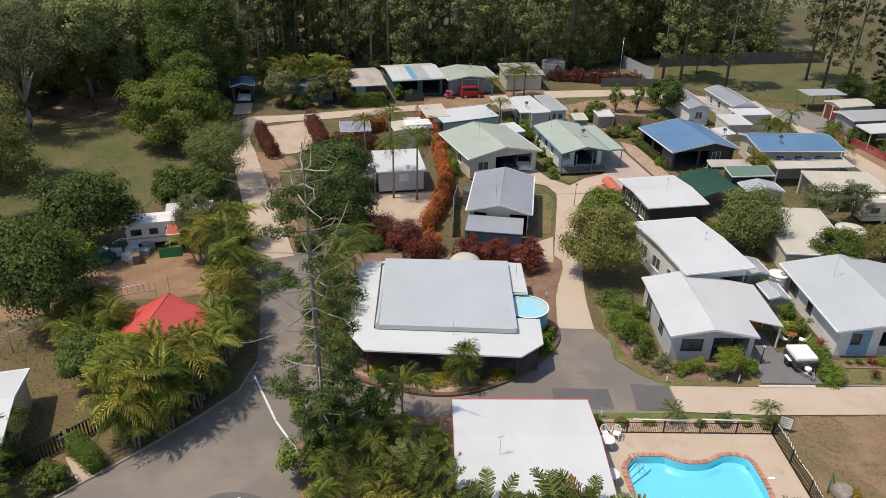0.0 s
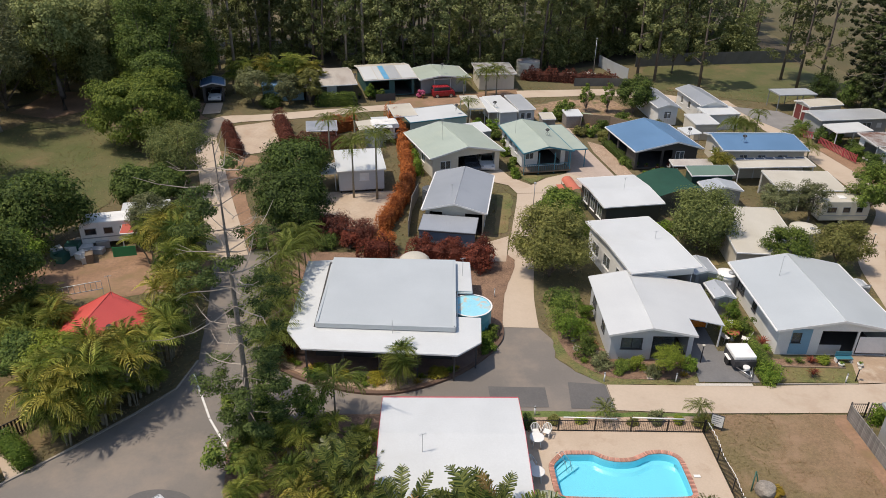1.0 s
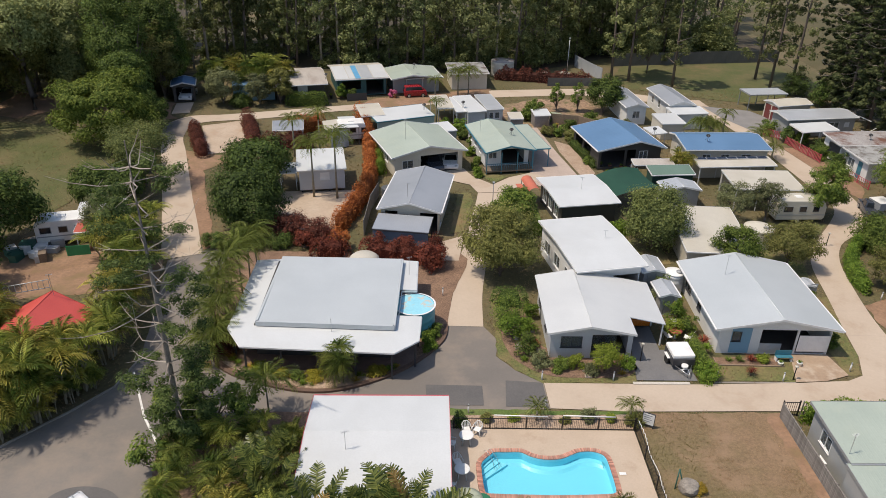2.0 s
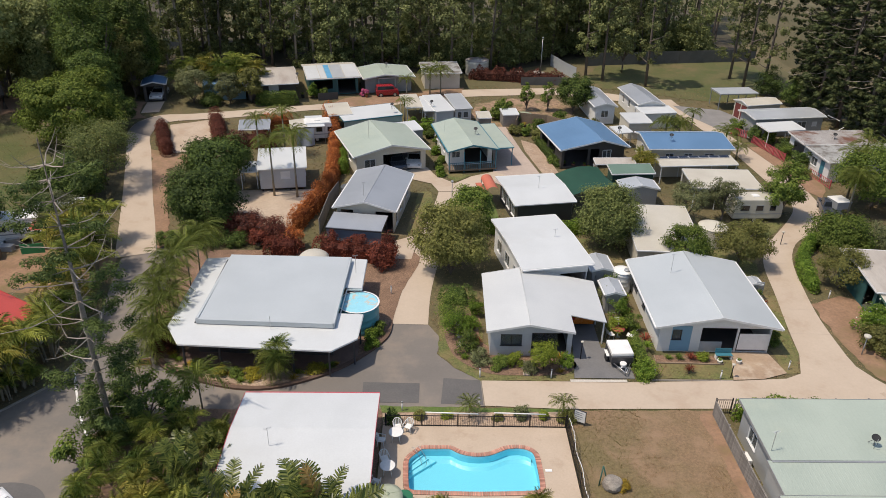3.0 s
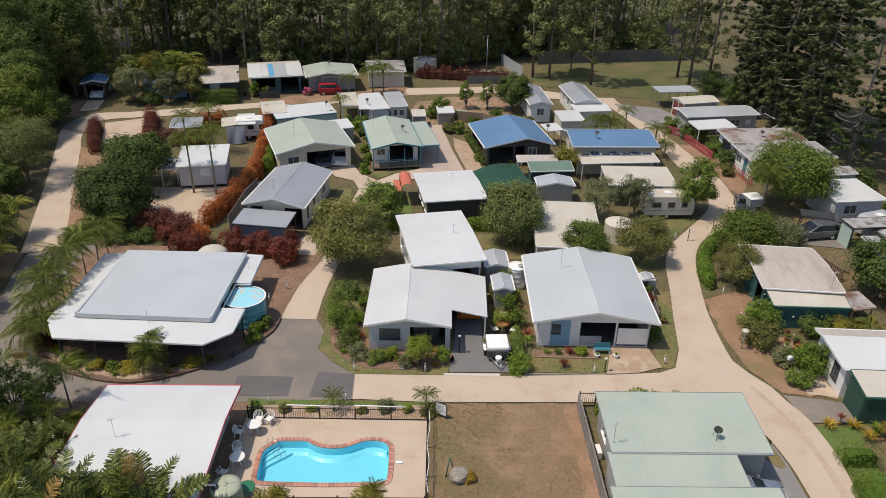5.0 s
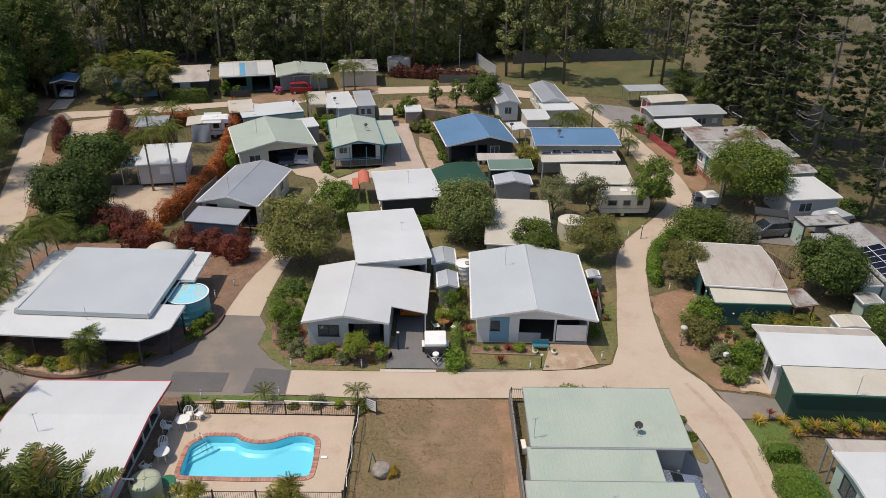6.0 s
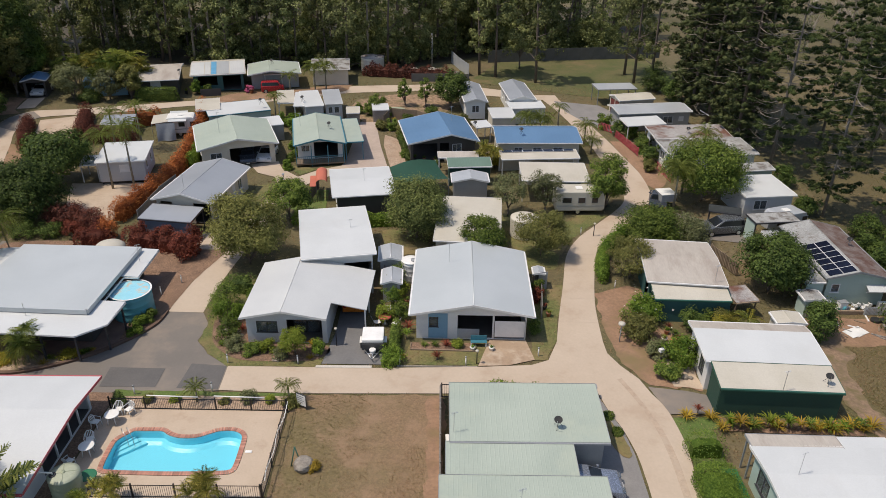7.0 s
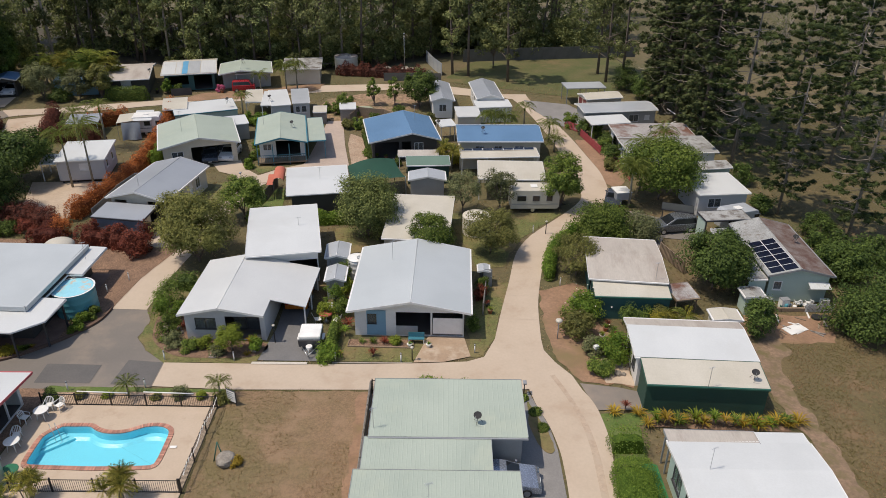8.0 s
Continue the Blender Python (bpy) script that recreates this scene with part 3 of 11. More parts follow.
def gable_roof(parent, W, D, eave, ridge, axis, at, material, rib=0.4, trim="trim_white", x0=0.0, y0=0.0, eave2=None, gutter=True, material2=None):
    """A pitched roof over x0..x0+W, y0..y0+D with the ridge along axis, as roof, ridge cap, barge boards and gutters."""
    e2 = eave if eave2 is None else eave2
    x1, y1 = x0 + W, y0 + D
    if axis == "y":
        r = x0 + at
        planes = [((r, y0, ridge), (r, y1, ridge), (x0, y1, eave), (x0, y0, eave)), ((r, y0, ridge), (r, y1, ridge), (x1, y1, e2), (x1, y0, e2))]
        cap = [(r, y0, ridge), (r, y1, ridge)]
        gut = [((x0, y0, eave), (x0, y1, eave), -1, 0), ((x1, y0, e2), (x1, y1, e2), 1, 0)]
        barge = [[(x0, y, eave), (r, y, ridge), (x1, y, e2)] for y in (y0 - 0.012, y1 + 0.012)]
    elif axis == "x":
        r = y0 + at
        planes = [((x0, r, ridge), (x1, r, ridge), (x1, y0, eave), (x0, y0, eave)), ((x0, r, ridge), (x1, r, ridge), (x1, y1, e2), (x0, y1, e2))]
        cap = [(x0, r, ridge), (x1, r, ridge)]
        gut = [((x0, y0, eave), (x1, y0, eave), 0, -1), ((x0, y1, e2), (x1, y1, e2), 0, 1)]
        barge = [[(x, y0, eave), (x, r, ridge), (x, y1, e2)] for x in (x0 - 0.012, x1 + 0.012)]
    else:
        planes = [((x0, y1, ridge), (x1, y1, ridge), (x1, y0, eave), (x0, y0, eave))]
        cap = None
        gut = [((x0, y0, eave), (x1, y0, eave), 0, -1)]
        barge = [[(x, y0, eave), (x, y1, ridge)] for x in (x0 - 0.012, x1 + 0.012)] + [[(x0, y1 + 0.012, ridge), (x1, y1 + 0.012, ridge)]]
    for i, q in enumerate(planes):
        bm = bmesh.new()
        slab(bm, q, 0.07, rib, 0.005 if rib < 0.5 else 0.0015)
        roof = part("roof", bm, (material2 or material) if i else material, parent)
    if cap and axis == "y":
        cb = bmesh.new()
        tube(cb, [Vector(c) - Vector((0, 0, 0.012)) for c in cap], 0.045, 6)
        part("ridge_cap", cb, material, roof)
    for line in barge:
        bb = bmesh.new()
        for p, q in zip(line, line[1:]):
            p, q = Vector(p), Vector(q)
            t = (q - p).normalized().cross(Vector((0, 0, 1))).normalized() * 0.012
            quads(bb, [p - t + Vector((0, 0, 0.03)), q - t + Vector((0, 0, 0.03)), q - t - Vector((0, 0, 0.15)), p - t - Vector((0, 0, 0.15)),
                       p + t + Vector((0, 0, 0.03)), q + t + Vector((0, 0, 0.03)), q + t - Vector((0, 0, 0.15)), p + t - Vector((0, 0, 0.15))],
                  [(0, 1, 2, 3), (7, 6, 5, 4), (0, 4, 5, 1), (3, 2, 6, 7)])
        part("barge_board", bb, trim, roof)
    if gutter:
        for p, q, sx, sy in gut:
            gb = bmesh.new()
            box(gb, min(p[0], q[0]) + (0.005 if sx > 0 else (-0.125 if sx < 0 else 0)), min(p[1], q[1]) + (0.005 if sy > 0 else (-0.125 if sy < 0 else 0)), p[2] - 0.12,
                max(p[0], q[0]) + (0.125 if sx > 0 else (-0.005 if sx < 0 else 0)), max(p[1], q[1]) + (0.125 if sy > 0 else (-0.005 if sy < 0 else 0)), p[2] - 0.015)
            part("gutter", gb, trim, roof)
    return roof


def roof_height(x, y, W, D, eave, ridge, axis, at, e2):
    if axis == "y":
        return eave + (ridge - eave) * x / at if x < at else e2 + (ridge - e2) * (W - x) / (W - at)
    if axis == "x":
        return eave + (ridge - eave) * y / at if y < at else e2 + (ridge - e2) * (D - y) / (D - at)
    return eave + (ridge - eave) * y / D


def gable_end(parent, x0, y0, x1, y1, wall_top, prof, material, thick=0.1):
    """The wall above the eaves, following the roof's underside; prof gives its height along u from 0 to 1."""
    a, b = Vector((x0, y0, 0)), Vector((x1, y1, 0))
    d = b - a
    n = Vector((-d.y, d.x, 0)).normalized() * thick
    bm = bmesh.new()
    us = [k / 24 for k in range(25)]
    cols = []
    for u in us:
        p = a + d * u
        z = max(wall_top + 0.001, prof(u) - 0.085)
        cols.append([bm.verts.new(v) for v in (p + Vector((0, 0, wall_top)), p + Vector((0, 0, z)), p + n + Vector((0, 0, z)), p + n + Vector((0, 0, wall_top)))])
    for c, e in zip(cols, cols[1:]):
        for k in range(3):
            bm.faces.new((c[k], c[k + 1], e[k + 1], e[k]))
    for c in (cols[0], cols[-1]):
        bm.faces.new(c)
    bmesh.ops.recalc_face_normals(bm, faces=bm.faces[:])
    return part("gable", bm, material, parent)


def footprint(fl, fr, D):
    d = Vector(fr) - Vector(fl)
    n = Vector((-d.y, d.x)).normalized() * D
    return [tuple(q) for q in (Vector(fl), Vector(fr), Vector(fr) + n, Vector(fl) + n)]


def house(name, label, fl, fr, D, eave, ridge, axis, at, roof, walls, over=(0.6, 0.35, 0.4, 0.35), front=(), right=(), back=(), left=(), trim="trim_white",
          frames="trim_white", rib=0.4, eave2=None, floor=0.0, category="house", group="", gutter=True, roof2=None):
    """A house from its roof's front corners fl and fr and its roof's depth; overhangs are front, right, back, left.
    Openings are (kind, from, to, bottom, top) along each wall, seen from outside from its left end."""
    d = Vector(fr) - Vector(fl)
    W = d.length
    ang = math.degrees(math.atan2(d.y, d.x))
    mid = Vector(fl) + d / 2
    g = gz(mid.x, mid.y + D / 2)
    ob = thing(name, label, category, pose(*fl, g, 0, 0, ang), group)
    COVER.append(footprint(fl, fr, D))
    e2 = eave if eave2 is None else eave2
    of, orr, obk, ol = over
    x0, x1, y0, y1 = ol, W - orr, of, D - obk
    hz = lambda x, y: roof_height(x, y, W, D, eave, ridge, axis, at, e2)
    top = min(hz(x, y) for x in (x0, x1) for y in (y0, y1)) - 0.1
    sides = {"front": ((x0, y0), (x1, y0), front), "right": ((x1, y0), (x1, y1), right), "back": ((x1, y1), (x0, y1), back), "left": ((x0, y1), (x0, y0), left)}
    for side, (a, b, items) in sides.items():
        if items is None:
            continue
        holes = openings(ob, a, b, [(k, u0, u1, z0 + floor, z1 + floor, *r) for k, u0, u1, z0, z1, *r in items], frames)
        inset = 0.1 if side in ("right", "left") else 0.0
        da = (Vector(b) - Vector(a)).normalized() * inset
        hs = [(h[0] - inset, h[1] - inset, h[2], h[3]) for h in holes]
        wall(ob, tuple(Vector(a) + da), tuple(Vector(b) - da), floor, top, hs, walls)
        ln = (Vector(b) - Vector(a))
        prof = lambda u, a=a, ln=ln: hz(a[0] + ln.x * u, a[1] + ln.y * u)
        if max(prof(k / 24) for k in range(25)) - 0.085 > top + 0.02:
            gable_end(ob, *tuple(Vector(a) + da), *tuple(Vector(b) - da), top, prof, walls)
    part("floor_slab", boxed(x0 + 0.11, y0 + 0.11, floor - 0.12 if floor else 0.05, x1 - 0.11, y1 - 0.11, floor + 0.06 if floor else 0.09), "dark_floor", ob)
    if floor:
        for px in np.linspace(x0 + 0.2, x1 - 0.2, 4):
            for py in (y0 + 0.2, (y0 + y1) / 2, y1 - 0.2):
                part("stump", boxed(px - 0.07, py - 0.07, -0.1, px + 0.07, py + 0.07, floor - 0.12), "trim_dark", ob)
    gable_roof(ob, W, D, eave, ridge, axis, at, roof, rib, trim, eave2=eave2, gutter=gutter, material2=roof2)
    return ob


def carport(name, label, fl, fr, D, front_h, back_h, roof, trim="trim_white", posts=2, rib=0.4, category="carport", group="", walls=None, wall_mat="wall_grey"):
    """An open shelter: one sloping roof on posts, with walls on the sides that are named."""
    d = Vector(fr) - Vector(fl)
    W = d.length
    mid = Vector(fl) + d / 2
    COVER.append(footprint(fl, fr, D))
    ob = thing(name, label, category, pose(*fl, gz(mid.x, mid.y + D / 2), 0, 0, math.degrees(math.atan2(d.y, d.x))), group)
    gable_roof(ob, W, D, front_h, back_h, "flat", 0, roof, rib, trim)
    for px in np.linspace(0.15, W - 0.15, max(2, posts)):
        for py, h in ((0.15, front_h), (D - 0.15, back_h)):
            part("post", boxed(px - 0.045, py - 0.045, 0, px + 0.045, py + 0.045, h - 0.08), trim, ob)
    for side in walls or ():
        a, b = {"f": ((0.05, 0.04), (W - 0.05, 0.04)), "b": ((W - 0.05, D - 0.05), (0.05, D - 0.05)), "l": ((0.06, D - 0.2), (0.06, 0.2)), "r": ((W - 0.06, 0.2), (W - 0.06, D - 0.2))}[side]
        wall(ob, a, b, 0.0, min(front_h, back_h) - 0.12, [], wall_mat, thick=0.05)
    return ob

# ---- ground, roads, yards ----
POOL = curve2([(12.02, 30.0), (11.92, 31.44), (11.99, 32.39), (12.59, 33.13), (12.95, 33.42), (13.84, 33.46), (14.83, 33.44), (15.45, 33.06), (16.12, 32.86), (16.99, 32.9), (17.67, 33.22), (18.22, 33.48), (19.06, 33.56), (19.75, 33.34), (20.17, 32.83), (20.27, 31.77), (20.27, 30.18), (20.05, 29.68), (19.36, 29.5), (16.61, 29.4), (14.98, 29.42), (13.02, 29.48), (12.32, 29.57)], 4, True)


def ground_sheet():
    xs = sorted({-1800, -700, -300, -160, *range(-90, 130, 3), 160, 300, 700, 1800, 11.8, 20.8})
    ys = sorted({-600, -200, -60, *range(0, 190, 3), 230, 300, 450, 800, 2500, 29.3, 33.8})
    bm = bmesh.new()
    rows = [[bm.verts.new((x, y, gz(x, y))) for x in xs] for y in ys]
    for j in range(len(ys) - 1):
        for i in range(len(xs) - 1):
            if 11.7 < xs[i] < 20.7 and 29.2 < ys[j] < 33.7:
                continue
            bm.faces.new((rows[j][i], rows[j][i + 1], rows[j + 1][i + 1], rows[j + 1][i])).smooth = True
    return tagged(part("ground", bm, "ground"), "dry olive and brown grass ground with bare earth", "ground", kind="structure")


ground_sheet()
patch("road_forecourt", [(-22.6, 25.08), (-20.42, 29.72), (-19.3, 30.99), (-17.33, 33.05), (-15.92, 34.73), (-14.31, 36.61), (-12.42, 39.18), (-11.88, 42.37), (-12.81, 47.76), (-14.65, 56.84), (-12.54, 59.48), (-8.62, 58.47), (-8.37, 50.79), (9.58, 47.48),
      (10.27, 46.98), (13.22, 46.9), (14.21, 45.11), (13.91, 43.11), (15.18, 41.43), (17.05, 39.95), (17.14, 37.28), (10.07, 36.84), (0.31, 33.93), (-1.58, 25.19)], "asphalt", 1, "worn grey asphalt road and forecourt", "road")
patch("road_patch", [(8.79, 39.7), (12.72, 39.62), (12.72, 37.55), (8.89, 37.53)], "asphalt_new", 2, "dark repair patch in the asphalt", "road patch")
patch("road_patch", [(14.39, 40.23), (16.95, 40), (17.04, 37.38), (14.19, 37.46)], "asphalt_new", 2, "dark repair patch in the asphalt", "road patch")
patch("road_patch", curve2([(-12.58, 28.41), (-12.02, 29.77), (-10.68, 30.26), (-8.95, 29.88), (-7.97, 28.63), (-8.33, 26.11), (-12.16, 26.09)], 5, True), "asphalt_new", 2, "dark round patch in the asphalt", "road patch")
patch("road_main", [(17.05, 39.95), (27.89, 39.91), (35.5, 40.19), (38.77, 40.45), (40.06, 41.05), (40.98, 43.36), (44.49, 43.37), (44.52, 41.97), (45.19, 40.47), (46.16, 38.97), (46.63, 37.38), (42.98, 37.38), (32.11, 37.15), (22.55, 37.01), (17.14, 37.28)],
      "concrete", 3, "pale warm concrete road", "road")
ribbon("road_north", [(40.98, 43.36), (41.72, 47.27), (42.66, 51.71), (43.7, 56.87), (45.32, 60.33), (47.23, 62.78), (49.93, 66.15), (51.64, 68.91), (51.96, 71.86), (51.69, 75), (51.42, 79.14), (50.86, 85.69), (49.7, 93.07), (48.34, 99.47), (47.06, 103.86), (46.07, 106.28)],
       [(44.49, 43.37), (44.8, 48.19), (45.54, 52.74), (46.48, 56.99), (47.7, 59.84), (49.3, 61.88), (51.79, 63.53), (53.79, 65.57), (54.82, 69.04), (55.14, 72.7), (55.07, 76.75), (54.41, 81.09), (53.54, 86.72), (52.48, 92), (51.02, 99.11), (49.64, 103.4), (49.25, 106.31)],
       "concrete", 3, "pale concrete road winding between the homes")
ribbon("road_south", [(42.98, 37.38), (43.34, 35.59), (43.91, 33.71), (44.27, 31.54), (44.33, 29.68), (44.3, 27.91), (44.06, 22.28)], [(46.63, 37.38), (47.2, 35.99), (47.46, 34.1), (47.53, 32.03), (47.29, 29.67), (47.16, 27.9), (46.81, 22.27)], "concrete", 3, "pale concrete road with a brown worn wheel line")
ribbon("road_middle", [(10.27, 46.98), (10.96, 51.8), (11.85, 58.77), (12.85, 64.65), (13.75, 69.92), (14.05, 72.15)], [(13.22, 46.9), (13.43, 51.92), (14.33, 58.78), (15.53, 67.3), (16.53, 70.65), (17.23, 72.37)], "concrete", 2, "narrow pale concrete road between homes")
patch("driveway", [(14.05, 72.15), (13.26, 74.27), (11.07, 75.38), (9.78, 77.5), (12.66, 79.03), (13.66, 76.61), (15.84, 74.39), (15.64, 72.26)], "concrete", 4, "pale concrete driveway branch", "driveway", rounds=2)
patch("driveway", [(15.64, 72.26), (15.84, 74.39), (17.84, 76.43), (20.43, 77.86), (22.62, 76.26), (19.43, 74.72), (17.23, 72.37)], "concrete", 4, "pale concrete driveway branch", "driveway", rounds=2)
patch("lawn", [(13.96, 77.42), (15.94, 74.9), (17.74, 76.73), (15.65, 77.63)], "lawn", 3, "small wedge of green lawn", "lawn", rounds=1)
ribbon("road_west", [(-15.21, 56.9), (-17.45, 63.8), (-19.25, 69.4), (-21.6, 76.4), (-23.65, 82.4), (-25.3, 87.3), (-25.2, 91.0), (-23.2, 93.6), (-19.3, 94.4), (-15.1, 95.9), (-9.44, 98.2), (-4.64, 100.3), (0.23, 102.37)],
       [(-11.9, 58.1), (-13.75, 63.3), (-16.1, 69.5), (-18.6, 76.5), (-20.6, 82.1), (-21.95, 85.6), (-22.4, 89.3), (-21.2, 91.2), (-17.3, 92.5), (-14.5, 93.3), (-8.9, 95.7), (-4.3, 98.0), (0.83, 99.6)], "concrete", 3, "pale concrete track turning past the trees")
patch("road_corner", [(-25.4, 87.6), (-25.3, 90.9), (-23.3, 93.3), (-21.3, 91.1), (-22.4, 89.2), (-22.1, 86.0)], "asphalt", 4, "worn grey asphalt corner of the track", "road", rounds=2)
patch("dirt_edge", [(-20.6, 82.1), (-16.05, 69.5), (-12.0, 58.7), (-11.2, 59.9), (-14.6, 69.5), (-16.9, 76.4), (-14.8, 79.1), (-15.9, 80.7)], "dirt", 2.6, "reddish bare verge beside the track", "ground", rounds=3)
ribbon("road_back", [(0.23, 102.37), (8.12, 106.15), (16.13, 109.52), (25.34, 110.77), (33.14, 111.28), (40.11, 109.12), (46.07, 106.28)], [(0.83, 98.5), (9.11, 102.81), (17.12, 106.12), (24.43, 107.3), (31.53, 108.1), (38.11, 106.01), (47.56, 103.87)], "concrete", 2, "dusty pale road along the back row")
patch("paved_yard", [(20.03, 75.02), (22.81, 72.61), (26.01, 76.28), (24.44, 84.34), (23.08, 93.33), (20.98, 93.32), (20.64, 80.28)], "paving", 3, "pinkish concrete yard beside the home", "driveway", rounds=2)
patch("paved_yard", [(26.31, 76.59), (28.01, 77.91), (26.45, 86.86), (24.66, 88.35), (24.84, 84.34)], "gravel", 3, "brown gravel strip beside the blue roof", "driveway", rounds=2)
patch("sand_lot", [(-20.8, 90.1), (-16.3, 92.3), (-13.6, 84.2), (-15.6, 81.9), (-18.0, 80.9)], "sand", 3, "bare pale sandy lot", "ground", rounds=3)
patch("sand_lot", [(-8.4, 71.5), (0.7, 72.4), (1.1, 70.3), (0.6, 66.9), (0.2, 63.8), (-1.4, 62.6), (-6.0, 63.6), (-7.5, 69.0)], "sand", 3, "bare sandy yard", "ground", rounds=3)
patch("rubble_lot", [(18.39, 96.79), (19.61, 103.19), (24.12, 105.55), (31.52, 105.97), (33.6, 101.3), (31.07, 92.39), (22.08, 92.83)], "rubble", 2, "bare brown rubble lot", "ground", rounds=3)
patch("dirt_yard", [(-36.6, 49.78), (-28.92, 56.36), (-24.17, 59.39), (-17.89, 59.38), (-15.04, 56.84), (-14.03, 52.79), (-19.23, 51.27), (-24.98, 50.26), (-32.54, 47.25)], "dirt", 1, "reddish bare dirt drive", "ground", rounds=1)
patch("dirt_yard", [(2.12, 100.77), (9.52, 103.79), (17.33, 107.29), (18.14, 111.44), (0.14, 104.44), (-1.86, 100.5)], "dirt", 3.5, "dusty reddish front yards of the back row", "ground", rounds=3)
patch("dry_yard", [(-40.02, 26.96), (-32.53, 46.75), (-22.99, 45.73), (-19.05, 38.76), (-18.58, 33.83), (-21.27, 29.91), (-28.24, 24.05)], "paddock_grass", 1, "dry brown yard grass", "ground")
patch("lawn_meadow", [(-60.93, 66.1), (-47.28, 90.72), (-35.26, 88.68), (-26.34, 76.28), (-29.09, 66.06), (-42.85, 62)], "meadow", 2, "mown green and brown meadow", "lawn", rounds=3)
patch("wood_floor", [(-120, 66), (-66, 84), (-40, 107), (-22, 117), (0, 118.5), (22, 119.5), (34, 127), (40, 132), (74, 140), (78, 185), (-120, 185)], "forest_floor", 1.2, "dark leaf-strewn floor of the wood", "ground", rounds=1)
patch("bare_earth", [(-51.32, 93.78), (-50.39, 102.9), (-43.39, 103.4), (-39.35, 97.85), (-45.3, 91.74)], "dirt", 2.6, "bare red earth under the trees", "ground", rounds=3)
patch("driveway", [(-26.83, 98.69), (-24.58, 99.24), (-23.87, 94.79), (-26.12, 94.23)], "concrete", 3, "pale slab before the blue shelter", "driveway")
patch("bare_earth", [(-29.67, 99.16), (-27.03, 98.69), (-26.31, 94.03), (-24.54, 92.58), (-27.46, 91.62)], "dirt", 2.8, "bare reddish earth beside the shelter", "ground")
patch("lawn_meadow", [(36.14, 112.92), (44.1, 110.11), (55.98, 104.94), (69.74, 112.35), (69.71, 130.74), (44.13, 130.42)], "meadow", 2, "mown green lawn by the boundary fence, darkened for tree shade", "lawn", rounds=3)
patch("parking_bay", [(49.82, 98.31), (48.65, 103.39), (54.99, 101.52), (57.45, 96.63), (54.95, 90.04), (52.38, 92.6)], "paving_grey", 4, "grey gravel parking bay", "driveway", rounds=2)
patch("reception_site", curve2([(-8.52, 58.07), (-8.96, 51.8), (-8.13, 46.28), (-5.96, 41.6), (-1.96, 39.44), (1.85, 38.82), (5.36, 40.08), (8.01, 42.18), (9.97, 44.88), (10.37, 46.98), (10.96, 51.8), (11.85, 58.57), (2.18, 58.51)], 5, True), "mulch", 3, "mulched garden island round the reception", "garden bed", rounds=1)
patch("garden_bed", curve2([(-5.86, 42.19), (-4.1, 40.81), (-1.66, 39.79), (1.85, 39.16), (5.17, 40.37), (7.52, 42.07), (6.54, 41.47), (3.21, 41.25), (-2.65, 41.32)], 5, True), "gravel", 3.5, "brownish pebbled bed of the island", "garden bed")
patch("verandah_floor", [(-4.79, 41.4), (6.73, 40.78), (8.11, 42.28), (8.1, 52.39), (-5.06, 52.62)], "brick_brown", 5, "brown paved verandah floor", "paving")
patch("garden_bed", [(-7.73, 34.08), (-6.49, 35.86), (-1.65, 36.77), (2.25, 36.7), (10.36, 36.94), (10.35, 25.25), (-3.51, 25.18), (-6.63, 29.02)], "mulch", 2.5, "mulched bed full of palms", "garden bed")
patch("pool_deck", [(10.46, 35.32), (22.19, 35.14), (22.22, 26.26), (10.44, 26.22)], "deck", 4, "warm beige concrete pool deck", "paving", hole=POOL)
patch("garden_bed", [(10.36, 36.55), (22.84, 36.72), (22.34, 35.23), (10.46, 35.39)], "gravel", 3, "gravelled bed along the pool fence", "garden bed")
patch("lawn", [(10.17, 37.19), (22.84, 37.01), (22.84, 36.72), (10.36, 36.55)], "lawn_bright", 3, "thin strip of green verge", "lawn")
patch("dry_lawn", [(22.45, 36.86), (32.46, 37), (32.12, 33.11), (32.17, 22.31), (22.36, 22.3)], "dry_lawn", 2, "dry brown vacant lawn", "lawn")
patch("dirt_edge", [(31.72, 36.95), (32.51, 37), (32.46, 22.31), (31.29, 22.31), (31.74, 30.17)], "dirt", 3, "strip of bare red earth", "ground")
patch("lawn", [(14.01, 45.9), (14, 43.11), (15.18, 41.53), (17.05, 40), (23.55, 39.99), (24.17, 44.37), (17.46, 44.43), (17.28, 51.94), (14.12, 51.92)], "lawn", 2, "front lawn strip", "lawn")
patch("garden_bed", curve2([(14.99, 43.32), (17.15, 40.94), (20.4, 40.56), (23.26, 40.88), (23.86, 42.47), (19.92, 43.15), (17.26, 44.73), (17.27, 48.73), (14.7, 46.91)], 4, True), "mulch", 3, "mulched front garden bed", "garden bed")
patch("driveway", [(24.17, 44.27), (23.65, 40.33), (27.95, 40.31), (27.93, 43.99), (26.25, 43.98), (26.28, 49.39), (24.1, 49.38)], "asphalt_drive", 3, "dark sealed driveway into the carport", "driveway")
patch("lawn", [(29.18, 40.31), (34.91, 40.29), (36.03, 42.94), (29.99, 43.01)], "lawn", 2, "small front lawn", "lawn")
patch("garden_bed", [(29.99, 42.26), (34.73, 42.13), (34.74, 43.13), (30, 43.11)], "mulch", 3, "narrow bed before the front wall", "garden bed")
patch("driveway", [(34.91, 40.24), (37.09, 40.35), (39.07, 41.05), (38.61, 43.65), (35.94, 43.64)], "concrete_stained", 4, "stained concrete driveway", "driveway")
